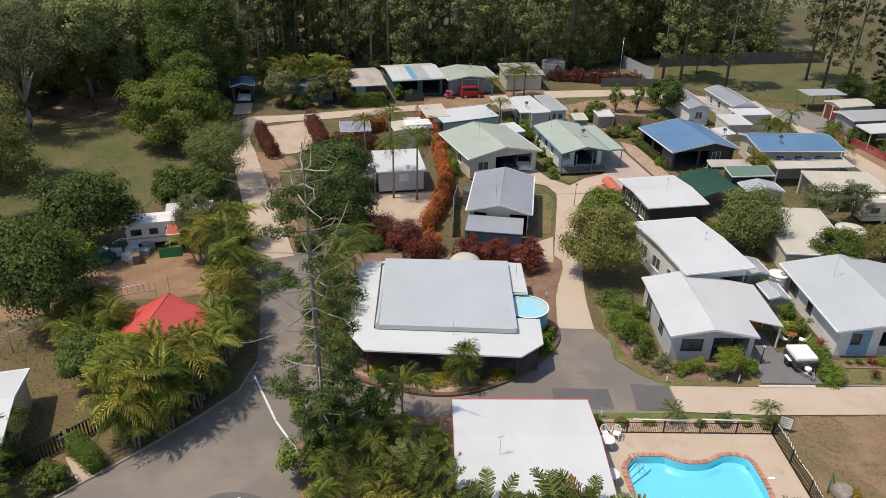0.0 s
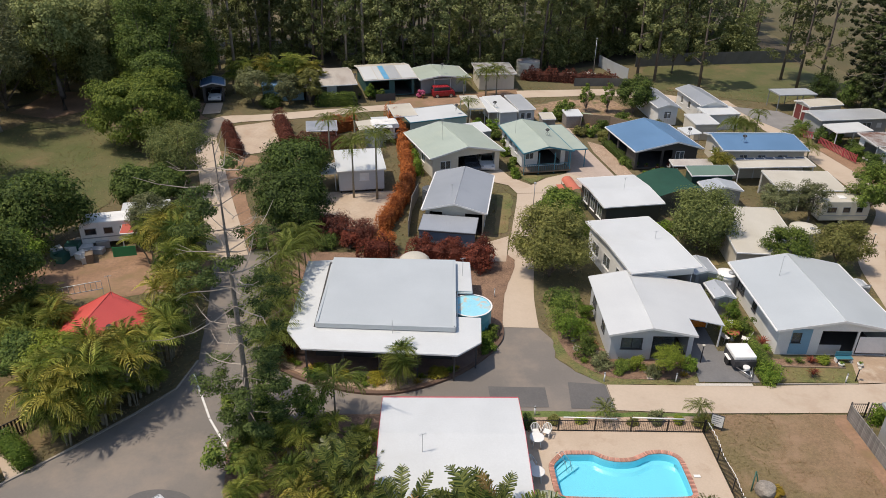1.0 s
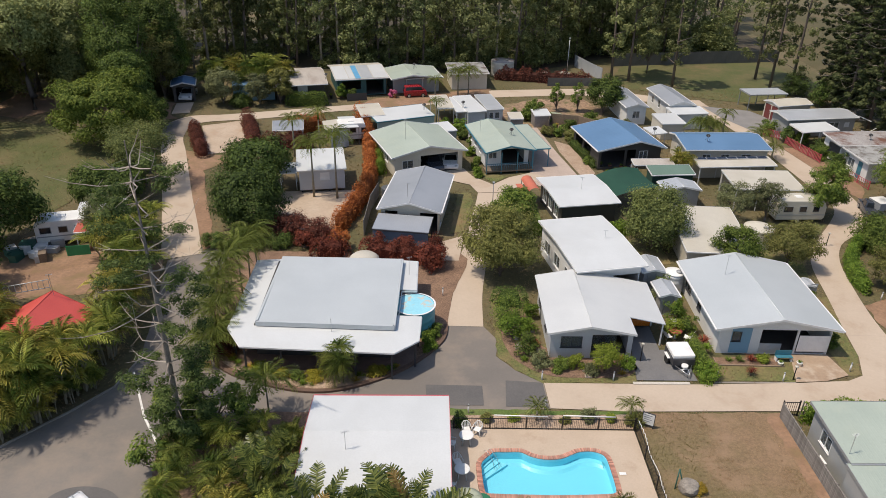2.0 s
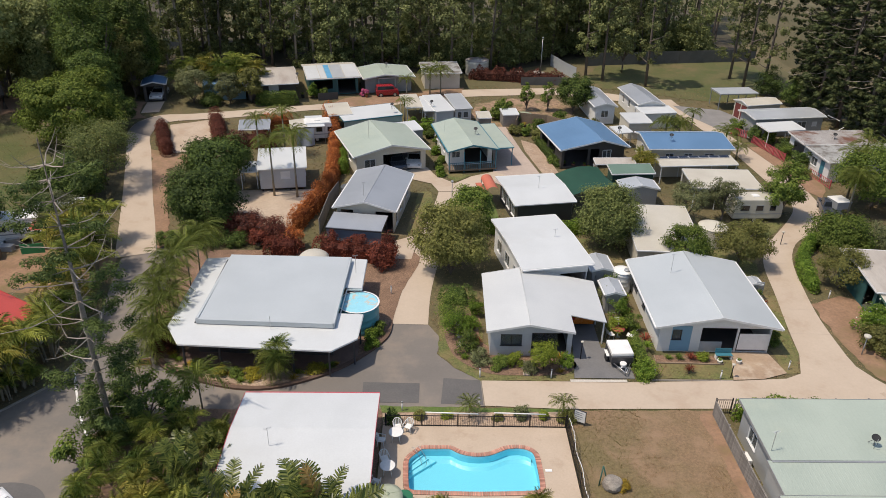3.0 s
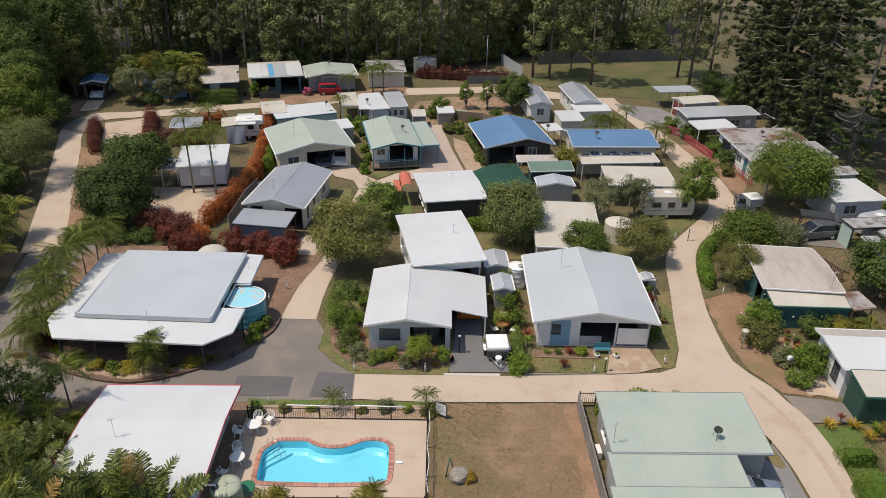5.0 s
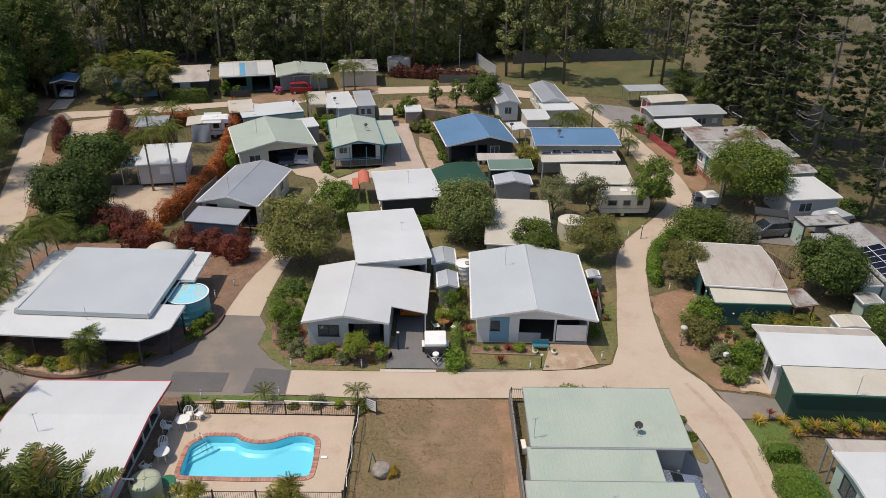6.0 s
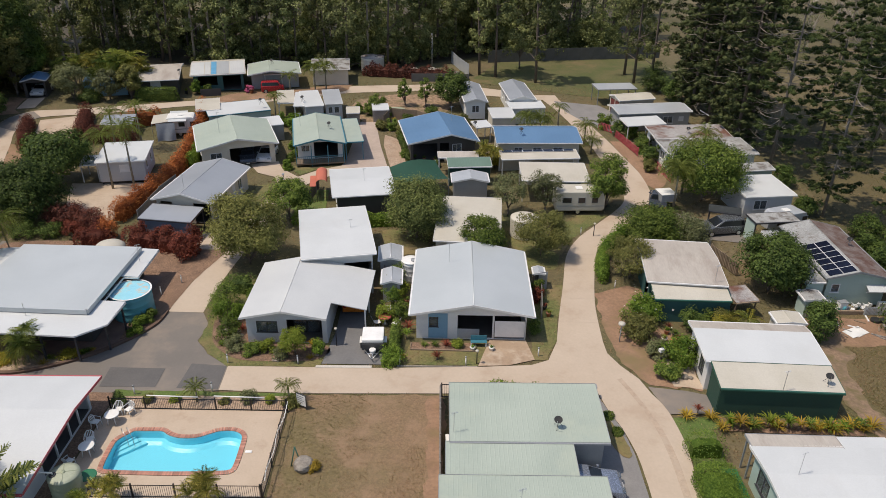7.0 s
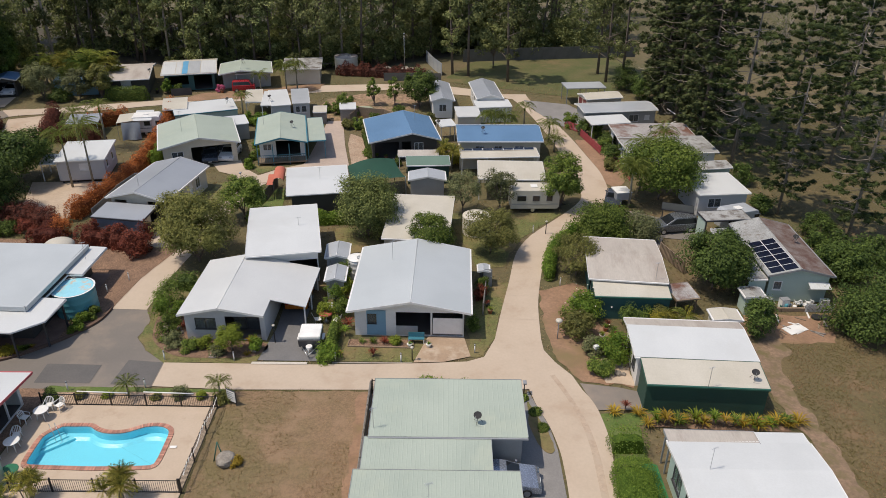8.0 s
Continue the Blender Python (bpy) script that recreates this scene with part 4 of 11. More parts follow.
patch("lawn", [(39.07, 41.15), (40.06, 41.15), (40.93, 43.46), (42.66, 51.71), (40.97, 51.7), (38.73, 46.05)], "lawn", 2, "green side lawn", "lawn")
patch("lawn", [(37.31, 65.24), (49.33, 65.54), (46.73, 62.57), (44.82, 60.33), (43.2, 56.87), (42.48, 54.34), (40, 54.32)], "lawn", 2, "brown and green shaded lawn", "lawn", rounds=2)
patch("lawn", [(26.45, 61.6), (30.92, 61.94), (30.89, 57.09), (26.92, 56.55)], "lawn", 2, "back garden lawn", "lawn", rounds=1)
patch("lawn", [(16.83, 70.45), (19.82, 70.97), (20.3, 64.39), (15.63, 66.59)], "lawn_bright", 2, "bright green lawn", "lawn", rounds=1)
patch("lawn", [(10.86, 62.61), (12.15, 63.02), (13.35, 69.92), (13.25, 72.15), (11.86, 72.14)], "lawn", 2, "strip of grass beside the grey home", "lawn", rounds=1)
patch("driveway", [(7.7, 57.23), (11.56, 57.25), (12.25, 62.21), (9.28, 60.37)], "concrete", 4, "short concrete drive before the carport", "driveway", rounds=1)
patch("mulch_bed", [(45.12, 50.31), (47.91, 51.74), (49.09, 51.14), (48.92, 46.09), (50.48, 44.08), (50.38, 37.68), (48.51, 38.18), (46.74, 38.28), (46.26, 38.97), (45.11, 41.67), (44.87, 46.08)], "dirt", 2, "bare reddish mulched yard", "garden bed")
patch("pebble_bed", [(48.42, 38.28), (50.38, 37.88), (50.47, 43.28), (49.38, 43.48), (48.56, 41.07)], "sand", 2.6, "pale pebbled garden bed", "garden bed")
patch("driveway", [(46.54, 38.08), (49, 37.68), (50.37, 37.28), (50.34, 35.29), (47.33, 35.29)], "asphalt", 4, "grey asphalt driveway apron", "driveway")
patch("lawn", [(47.43, 35), (50.43, 34.99), (50.42, 34.1), (49.63, 33.9), (49.46, 24.26), (47.2, 24.27), (47.51, 31.14)], "lawn_bright", 2, "bright green lawn", "lawn")
patch("garden_bed", [(50.43, 34.99), (59.29, 34.66), (59.26, 33.37), (50.41, 33.7)], "mulch", 4, "bed of strappy plants along the green wall", "garden bed")
patch("dirt_edge", [(59.0, 45.1), (62.6, 44.0), (63.0, 42.2), (61.6, 40.4), (61.1, 37.6), (61.5, 34.7), (61.4, 31.3), (61.5, 28.0), (61.6, 24.0), (60.0, 24.0), (59.9, 28.0), (60.3, 31.3), (60.0, 34.3), (59.3, 37.6), (58.9, 41.0)], "dirt_grey", 2.4, "worn dirt track along the boundary", "ground")
patch("dirt_yard", [(59.7, 47.12), (69.33, 46.91), (66.81, 43.26), (60.42, 43.08)], "dirt", 1.5, "bare dirt yard with rubbish", "ground")
patch("far_paddock", [(72, 58), (110, 58), (170, 120), (170, 200), (78, 190), (76, 120)], "paddock_green", 0.8, "dull green far paddock beyond the pines", "ground", rounds=1)
patch("paddock", [(60.47, 46.11), (60.29, 41.07), (60.69, 36.05), (61.35, 30.08), (62.02, 22.15), (110, 22), (110, 60), (83.46, 62.42), (73.29, 50.15)], "paddock_grass", 1, "dry brown paddock grass", "ground", rounds=1)
patch("dirt_edge", [(31.45, 36.7), (32.15, 36.7), (32.2, 23.0), (31.3, 23.0)], "dirt", 2.4, "red dirt strip along the fence", "ground")
patch("side_yard", [(42.15, 34.8), (42.88, 37.28), (43.34, 35.59), (43.91, 33.71), (44.17, 31.54), (44.16, 24.28), (39.93, 24.3), (40.01, 30.17)], "paving_grey", 2, "grey paved side yard and drive", "driveway")
patch("garden_bed", curve2([(42.66, 36.09), (43.23, 34.7), (43.8, 32.92), (44.07, 31.54), (43.38, 31.44), (42.72, 33.12)], 4, True), "lawn", 4, "grassy verge bed with low plants", "garden bed")
patch("driveway", [(55.29, 66.7), (58.73, 64.8), (62.27, 62.88), (62.03, 59.52), (58.19, 60.31), (56.87, 56.75), (55.89, 57.25), (57.03, 62.34), (54.98, 65.38)], "asphalt", 3, "grey drive where the dark car stands", "driveway", rounds=1)
patch("dirt_yard", [(53.74, 86.92), (57.41, 86.66), (58.06, 79.62), (57.83, 74.55), (56.12, 71.49), (55.15, 73.51), (54.98, 77.56)], "dirt", 2, "reddish front yard behind the red fence", "ground", rounds=2)
kerb_line("kerb_forecourt", [(-22.63, 26.61), (-20.42, 29.72), (-19.3, 30.99), (-17.33, 33.05), (-15.92, 34.73), (-14.31, 36.61), (-12.42, 39.18), (-11.88, 42.37)], "pale concrete kerb of the forecourt")
kerb_line("kerb_island", curve2([(-8.13, 46.28), (-5.96, 41.6), (-1.96, 39.44), (1.85, 38.82), (5.36, 40.08), (8.01, 42.18), (9.97, 44.88), (10.32, 46.98)], 6), "brown brick edging of the garden island", 0.28, 0.2, "edge_brown")
patch("drive_kerb", [(23.3, 40.12), (27.3, 40.14), (27.3, 39.86), (23.3, 39.84)], "drive_kerb", 4.5, "pale concrete gutter strip before the drive", "kerb")
kerb_line("kerb_lawn", [(29.08, 40.16), (34.86, 40.19)], "thin concrete lawn edge", 0.1, 0.08)
kerb_line("kerb_bed", [(29.99, 43.01), (29.94, 42.16), (34.83, 42.03), (34.84, 43.03)], "timber edge of the front bed", 0.1, 0.14, "timber")
for la, lb in (((-11.75, 40.86), (-9.4, 36.3)), ((-9.36, 36.22), (-7.5, 33.47))):
    d = (Vector(lb) - Vector(la)).normalized().orthogonal() * 0.07
    patch("road_line", [(la[0] - d.x, la[1] - d.y), (la[0] + d.x, la[1] + d.y), (lb[0] + d.x, lb[1] + d.y), (lb[0] - d.x, lb[1] - d.y)], "paint_white", 2, "white painted road line", "road marking")
ribbon("road_wear", [(44.6, 38.9), (45.4, 36.6), (46.0, 34.0), (46.2, 31.4), (46.15, 28.5), (46.0, 22.2)], [(44.95, 39.0), (45.75, 36.6), (46.4, 34.0), (46.65, 31.4), (46.6, 28.5), (46.4, 22.2)], "concrete_worn", 3.5, "brown worn line along the concrete road", "road wear")
patch("turf_strip", [(49.0, 30.6), (49.95, 30.4), (49.95, 21.0), (48.9, 21.0)], "turf_green", 3, "bright green artificial turf beside the wall", "turf")
for y, x0, x1 in ((49.6, 42.2, 44.95), (46.1, 41.45, 44.6), (57.2, 43.7, 46.45)):
    patch("road_joint", [(x0, y), (x1, y - 0.1), (x1, y - 0.075), (x0, y + 0.025)], "paving", 3.6, "dark joint across the concrete road", "joint")


# ---- swimming pool ----
def inset(loop, d):
    out = []
    n = len(loop)
    for i in range(n):
        a, b, c = (Vector(loop[(i + k) % n]) for k in (-1, 0, 1))
        t = (c - a).normalized()
        out.append(tuple(b + Vector((t.y, -t.x)) * d))
    return out


def swimming_pool():
    ob = thing("swimming_pool", "kidney-shaped pool of bright blue water with red brick coping", "swimming pool", pose(0, 0, 0))
    shell = bmesh.new()
    rim = inset(POOL, 0.33)
    n = len(POOL)
    upper, lower = [[shell.verts.new((*p, z)) for p in rim] for z in (0.09, -0.6)]
    for i in range(n):
        shell.faces.new((upper[i], upper[(i + 1) % n], lower[(i + 1) % n], lower[i]))
    bmesh.ops.triangle_fill(shell, use_beauty=True, edges=[shell.edges.get((lower[i], lower[(i + 1) % n])) for i in range(n)])
    bmesh.ops.recalc_face_normals(shell, faces=shell.faces[:])
    part("shell", shell, "pool_shell", ob, "smooth light blue pool shell")
    water = bmesh.new()
    face = water.faces.new([water.verts.new((*p, -0.06)) for p in inset(POOL, 0.34)])
    face.normal_update()
    if face.normal.z < 0:
        face.normal_flip()
    w = part("water", water, "water", ob, "clear still blue water")
    w.visible_shadow = False
    # the ledge along the north side and three steps across the corner
    north = [p for p in rim if p[1] > 32.2 and 13.0 < p[0] < 19.75]
    ledge = bmesh.new()
    outer, inner = sorted(north), sorted((x, y - 0.3) for x, y in north)
    rows = [[ledge.verts.new((*q, z)) for q, z in ((o, -0.46), (i, -0.48), ((i[0], i[1] - 0.25), -0.61))] for o, i in zip(outer, inner)]
    for r, q in zip(rows, rows[1:]):
        for j in range(2):
            ledge.faces.new((r[j], r[j + 1], q[j + 1], q[j]))
    bmesh.ops.recalc_face_normals(ledge, faces=ledge.faces[:])
    if ledge.faces[0].normal.z < 0:
        bmesh.ops.reverse_faces(ledge, faces=ledge.faces[:])
    part("ledge", ledge, "pool_shell", ob, "pale moulded ledge under the water")
    for k, (ay, bx) in enumerate(((32.02, 13.02), (31.66, 13.45), (31.3, 13.9))):
        st = bmesh.new()
        prism(st, [(12.26, ay), (bx, 32.86 - 0.09 * k), (13.1, 33.0), (12.78, 32.82), (12.34, 32.3)], -0.62, -0.24 - 0.1 * k)
        part("step", st, "pool_step", ob, "pale moulded pool step")
    # coping bricks, laid across the rim
    line = np.array(inset(POOL, 0.165) + [inset(POOL, 0.165)[0]])
    d = np.r_[0, np.cumsum(np.hypot(*np.diff(line, axis=0).T))]
    count = int(d[-1] / 0.098)
    bm = bmesh.new()
    box(bm, -0.038, -0.155, 0.0, 0.038, 0.155, 0.06, bevel=0.008)
    me = mesh_of("coping_brick", bm, "brick_red")
    for k in range(count):
        s = d[-1] * (k + 0.5) / count
        x, y = np.interp(s, d, line[:, 0]), np.interp(s, d, line[:, 1])
        x2, y2 = np.interp(min(s + 0.05, d[-1]), d, line[:, 0]), np.interp(min(s + 0.05, d[-1]), d, line[:, 1])
        share("coping_brick", me, ob, pose(x, y, 0.065 + random.uniform(0, 0.006), 0, 0, math.degrees(math.atan2(y2 - y, x2 - x)) + random.uniform(-2, 2)))
    mb = bmesh.new()
    outer, inner = [mb.verts.new((*p, 0.105)) for p in inset(POOL, 0.01)], [mb.verts.new((*p, 0.105)) for p in inset(POOL, 0.32)]
    for i in range(n):
        mb.faces.new((outer[i], outer[(i + 1) % n], inner[(i + 1) % n], inner[i]))
    part("mortar_bed", mb, "kerb", ob, "pale mortar between coping bricks")
    rail = bmesh.new()
    for o in (0.0, 0.4):
        x, y = 12.42 + o * 0.75, 32.75 - o * 0.65 + o * 0.9
        tube(rail, [(x, y, 0.1), (x, y, 0.62), (x + 0.08, y - 0.1, 0.72), (x + 0.5, y - 0.55, 0.35), (x + 0.62, y - 0.68, -0.25)], 0.018, 6)
    part("handrail", rail, "steel", ob, "bent stainless steel handrail")
    part("skimmer_lid", boxed(20.4, 31.3, 0.1, 20.8, 31.5, 0.13), "plastic_white", ob, "small cream skimmer lid")
    return ob


def pool_materials():
    m, nodes, links, p = blank("water")
    clear = nodes.new("ShaderNodeBsdfTransparent")
    clear.inputs[0].default_value = (0.76, 0.945, 0.985, 1)
    gloss = nodes.new("ShaderNodeBsdfGlossy")
    gloss.inputs["Roughness"].default_value = 0.03
    fres = nodes.new("ShaderNodeFresnel")
    fres.inputs[0].default_value = 1.33
    mx = nodes.new("ShaderNodeMixShader")
    co = nodes.new("ShaderNodeTexCoord")
    nz = noise_node(nodes, links, co.outputs["Object"], 2.2, 2.0)
    bn = nodes.new("ShaderNodeBump")
    bn.inputs["Strength"].default_value = 0.1
    bn.inputs["Distance"].default_value = 0.05
    links.new(nz.outputs[0], bn.inputs["Height"])
    links.new(bn.outputs[0], gloss.inputs["Normal"])
    links.new(fres.outputs[0], mx.inputs[0])
    links.new(clear.outputs[0], mx.inputs[1])
    links.new(gloss.outputs[0], mx.inputs[2])
    links.new(mx.outputs[0], nodes["Material Output"].inputs[0])
    M["water"] = m
    M["pool_shell"] = surf("pool_shell", (0.235, 0.655, 0.775), (0.225, 0.64, 0.765), 0.5, 0.4, grain=0.03, bump=0)
    M["pool_step"] = surf("pool_step", (0.30, 0.70, 0.79), (0.28, 0.68, 0.78), 0.5, 0.4, grain=0.03, bump=0)


pool_materials()
swimming_pool()

# ---- homes ----
PARK = "homes of the village"


def reception():
    """The long low reception building: wide verandah roof, raised middle roof, dark walls."""
    ob = thing("reception_building", "white-roofed reception building with a raised grey middle roof and dark verandah", "building", pose(0, 0, 0))
    E, R = 2.48, 2.96
    outer = [(-5.45, 52.92), (8, 52.89), (8, 48.17), (6.82, 48.16), (6.73, 44.46), (8.45, 44.47), (8.3, 41.48), (6.64, 39.98), (-4.01, 40.61), (-5.38, 42.79)]
    inner = [(-3.1, 52.53), (6.62, 52.28), (6.44, 42.56), (-3.24, 43.01)]
    S = R - 0.34
    for q, rib in (([(-3.11, 52.93, S), (-3.24, 43.01, S), (-5.38, 42.79, E), (-5.45, 52.92, E)], 0), ([(-3.24, 43.01, S), (6.44, 42.56, S), (6.64, 39.98, E), (-4.01, 40.61, E)], 0), ([(6.44, 42.56, S), (6.48, 44.46, S), (8.45, 44.47, E + 0.05), (8.3, 41.48, E)], 0),
                   ([(6.62, 52.88, S), (6.63, 48.16, S), (8, 48.17, E + 0.05), (8, 52.89, E + 0.05)], 0), ([(-3.24, 43.01, S), (-3.24, 43, S), (-4.01, 40.61, E), (-5.38, 42.79, E)], 0), ([(6.44, 42.56, S), (6.44, 42.56, S), (8.3, 41.48, E), (6.64, 39.98, E)], 0)):
        bm = bmesh.new()
        slab(bm, q, 0.08, rib)
        part("verandah_roof", bm, "roof_white", ob, "white sheet-metal verandah roof")
    mb = bmesh.new()
    top = [(*inner[3], R), (*inner[2], R), (inner[1][0], inner[1][1], R + 0.12), (inner[0][0], inner[0][1], R + 0.12)]
    slab(mb, top, 0.1)
    mid = part("middle_roof", mb, "roof_palegrey", ob, "flat raised pale grey roof")
    for a, b in ((inner[3], inner[2]), (inner[2], inner[1]), (inner[0], inner[3])):
        d = Vector((b[0] - a[0], b[1] - a[1], 0))
        f = bmesh.new()
        box(f, -0.08, -0.16, -0.28, d.length + 0.08, 0.02, 0.08)
        o = part("fascia", f, "roof_palegrey", mid, "pale grey box gutter round the raised roof")
        o.matrix_basis = Matrix.Translation((*a, R)) @ Matrix.Rotation(math.atan2(d.y, d.x), 4, "Z")
    for a, b in zip(outer, outer[1:] + outer[:1]):
        d = Vector((b[0] - a[0], b[1] - a[1], 0))
        f = boxed(0, -0.03, -0.13, d.length, 0.03, -0.012)
        o = part("gutter", f, "trim_white", ob)
        o.matrix_basis = Matrix.Translation((*a, E)) @ Matrix.Rotation(math.atan2(d.y, d.x), 4, "Z")
    core = [(-3.53, 43), (6.34, 42.66), (6.52, 52.38), (-3.59, 52.42)]
    for i, (a, b) in enumerate(zip(core, core[1:] + core[:1])):
        items = [("window", 1.0 + 2.6 * k, 2.8 + 2.6 * k, 0.9, 1.9) for k in range(3)] if i == 0 else []
        holes = openings(ob, a, b, items, "trim_dark")
        wall(ob, a, b, 0.1, R - 0.3, holes, "wall_dark")
    part("floor_slab", prism(bmesh.new(), [(-3.34, 43.2), (6.14, 42.86), (6.33, 52.17), (-3.4, 52.22)], 0.12, 0.16), "dark_floor", ob)
    for x, y in [(-3.81, 40.91), (-1.28, 40.83), (1.26, 40.65), (3.9, 40.46), (6.44, 40.28), (8.01, 41.68), (8.2, 44.17), (-5.09, 43), (-5.12, 46.19), (-5.14, 49.4), (-5.16, 52.62)]:
        part("post", boxed(x - 0.06, y - 0.06, 0.1, x + 0.06, y + 0.06, E - 0.08), "trim_dark", ob)
    mast = tube(bmesh.new(), [(2.1, 42.3, S - 0.2), (2.1, 42.3, R + 0.75)], 0.02, 5)
    part("aerial", mast, "steel", ob, "thin steel aerial mast")
    dome = lathe(bmesh.new(), [(1.3, 2.1), (1.28, 2.3), (1.0, 2.55), (0.5, 2.7), (0.05, 2.75)], 18, (3.37, 53.77))
    part("awning", dome, "roof_cream", ob, "round cream canvas canopy behind the roof")
    for k in range(4):
        a = math.pi / 4 + k * math.pi / 2
        part("awning_post", tube(bmesh.new(), [(3.2 + 1.2 * math.cos(a), 53.9 + 1.2 * math.sin(a), 0), (3.2 + 1.2 * math.cos(a), 53.9 + 1.2 * math.sin(a), 2.25)], 0.03, 5), "steel", ob)
    return ob


reception()
# pool house
house("pool_house", "white-roofed pool house with red fascia and screened side", (1.89, 25.79), (10.35, 25.83), 9.85, 2.35, 2.75, "x", 6.2, "roof_white", "wall_white", over=(0.4, 0.9, 0.4, 0.3), trim="trim_red", rib=0,
      right=[("open", 2.9, 4.5, 0.1, 2.1), ("open", 4.6, 6.2, 0.1, 2.1), ("open", 6.3, 7.4, 0.1, 2.1), ("open", 7.5, 8.8, 0.1, 2.1)], category="building", eave2=2.35)
# white home with an open carport
def carport_home():
    ob = house("white_home", "white-walled home with a white gabled roof, dark sliding door and carport", (17.45, 42.43), (23.86, 42.37), 8.3, 2.5, 3.12, "y", 3.1, "roof_offwhite", "wall_lightgrey", over=(0.5, 0.1, 0.3, 0.35), rib=0.75, trim="trim_white", frames="trim_dark",
               front=[("window", 0.75, 2.3, 1.0, 1.95), ("open", 3.0, 5.6, 0.05, 2.1)], left=[("window", 1.0, 2.2, 0.9, 2.0), ("window", 4.5, 5.5, 0.9, 2.0)], gutter=False)
    m = Matrix.Translation((0.35, 0.5, 0))
    for k in range(2):
        f = bmesh.new()
        for q in ((0, 0, 0.99, 0.05), (0, 2.04, 0.99, 2.1), (0, 0.05, 0.05, 2.04), (0.94, 0.05, 0.99, 2.04)):
            box(f, 3.2 + k * 0.98 + q[0], 1.3 + 0.05 * k, 0.06 + q[1], 3.2 + k * 0.98 + q[2], 1.36 + 0.05 * k, 0.06 + q[3])
        o = part("sliding_door", f, "trim_dark", ob)
        o.matrix_basis = m
        part("pane", boxed(3.25 + k * 0.98, 1.32 + 0.05 * k, 0.1, 4.15 + k * 0.98, 1.335 + 0.05 * k, 2.1), "glass", o).visible_shadow = False
    bm = bmesh.new()
    q = [(6.41, 2.3, 2.5), (6.41, 8.3, 2.5), (9.2, 8.25, 1.99), (9.1, 2.15, 2.0)]
    slab(bm, q, 0.07)
    part("carport_roof", bm, "roof_offwhite", ob, "white carport roof falling to the side")
    for x, y in ((8.95, 2.3), (8.95, 4.9), (8.95, 7.8)):
        part("post", boxed(x - 0.05, y - 0.05, 0, x + 0.05, y + 0.05, 1.94), "trim_white", ob)
    part("carport_back", boxed(6.5, 7.9, 0.05, 9.0, 7.96, 1.92), "wall_grey", ob, "grey back wall of the carport")
    return ob


carport_home()
house("white_home", "home with a plain white sheet-metal roof among trees", (20.74, 49.96), (26.80, 51.17), 9.60, 3.2, 3.42, "x", 5.0, "roof_white", "wall_white", over=(0.5, 0.3, 0.4, 0.3), rib=0.75,
      left=[("window", 1.0, 2.4, 0.8, 2.0), ("window", 3.4, 4.8, 0.8, 2.0), ("window", 6.0, 7.4, 0.8, 2.0)], front=[("open", 3.2, 6.0, 0.2, 2.2)])
house("gabled_home", "white and blue home with pale grey gabled roof and verandah", (29.9, 43.21), (39.1, 43.05), 10.3, 2.45, 3.35, "y", 4.7, "roof_palegrey", "wall_white", over=(0.5, 0.5, 0.4, 0.45), rib=0.75, frames="trim_dark",
      front=[("window", 0.95, 1.65, 1.1, 2.0, 1), ("open", 3.1, 5.72, 0.1, 2.15), ("open", 5.86, 8.2, 0.1, 2.15)],
      left=[("window", 1.2, 2.6, 0.9, 2.0), ("window", 4.4, 5.2, 0.9, 2.0)], right=[("window", 2.0, 3.4, 0.9, 2.0), ("door", 6.0, 6.9, 0.05, 2.05)])
house("white_home", "long white-roofed home with louvred side windows", (21.39, 63.39), (27.66, 64.55), 7.4, 2.6, 2.85, "x", 3.7, "roof_white", "wall_dark", over=(0.4, 0.3, 0.4, 0.5), rib=0.75,
      left=[("window", 0.8, 2.0, 0.6, 2.0), ("window", 2.6, 3.8, 0.6, 2.0), ("window", 4.4, 5.6, 0.6, 2.0)])
house("grey_home", "home with a dark grey gabled roof and cream side wall", (3.83, 62.68), (9.94, 61.8), 9.8, 2.5, 3.3, "y", 3.1, "roof_grey", "wall_cream", over=(0.35, 0.3, 0.3, 0.3), rib=0.75,
      right=[("window", 1.2, 2.0, 0.4, 2.1, 1), ("window", 3.2, 4.0, 0.9, 2.0, 1), ("door", 5.2, 6.0, 0.05, 2.05), ("window", 6.6, 7.6, 0.9, 2.0)], front=[("open", 0.4, 1.6, 0.4, 2.2), ("open", 3.8, 5.6, 0.0, 2.2)])
carport("grey_carport", "low grey-roofed carport with dark blue walls", (3.55, 59.63), (8.79, 58.85), 2.9, 2.0, 2.25, "roof_grey", trim="trim_dark", walls="fl", wall_mat="wall_bluegrey")
house("green_home", "cream home with a pale green gabled roof and open double carport", (4.61, 75.15), (13.06, 78.22), 9.6, 2.55, 3.5, "y", 4.5, "roof_palegreen", "wall_cream", over=(0.5, 0.4, 0.3, 0.4), rib=0.4, group=PARK,
      front=[("window", 0.9, 2.2, 0.9, 1.9), ("open", 3.1, 7.6, 0.05, 2.25)], left=[("window", 1.5, 2.7, 0.9, 1.9), ("window", 5.0, 6.2, 0.9, 1.9)], right=[("open", 4.4, 8.0, 0.05, 2.2)])
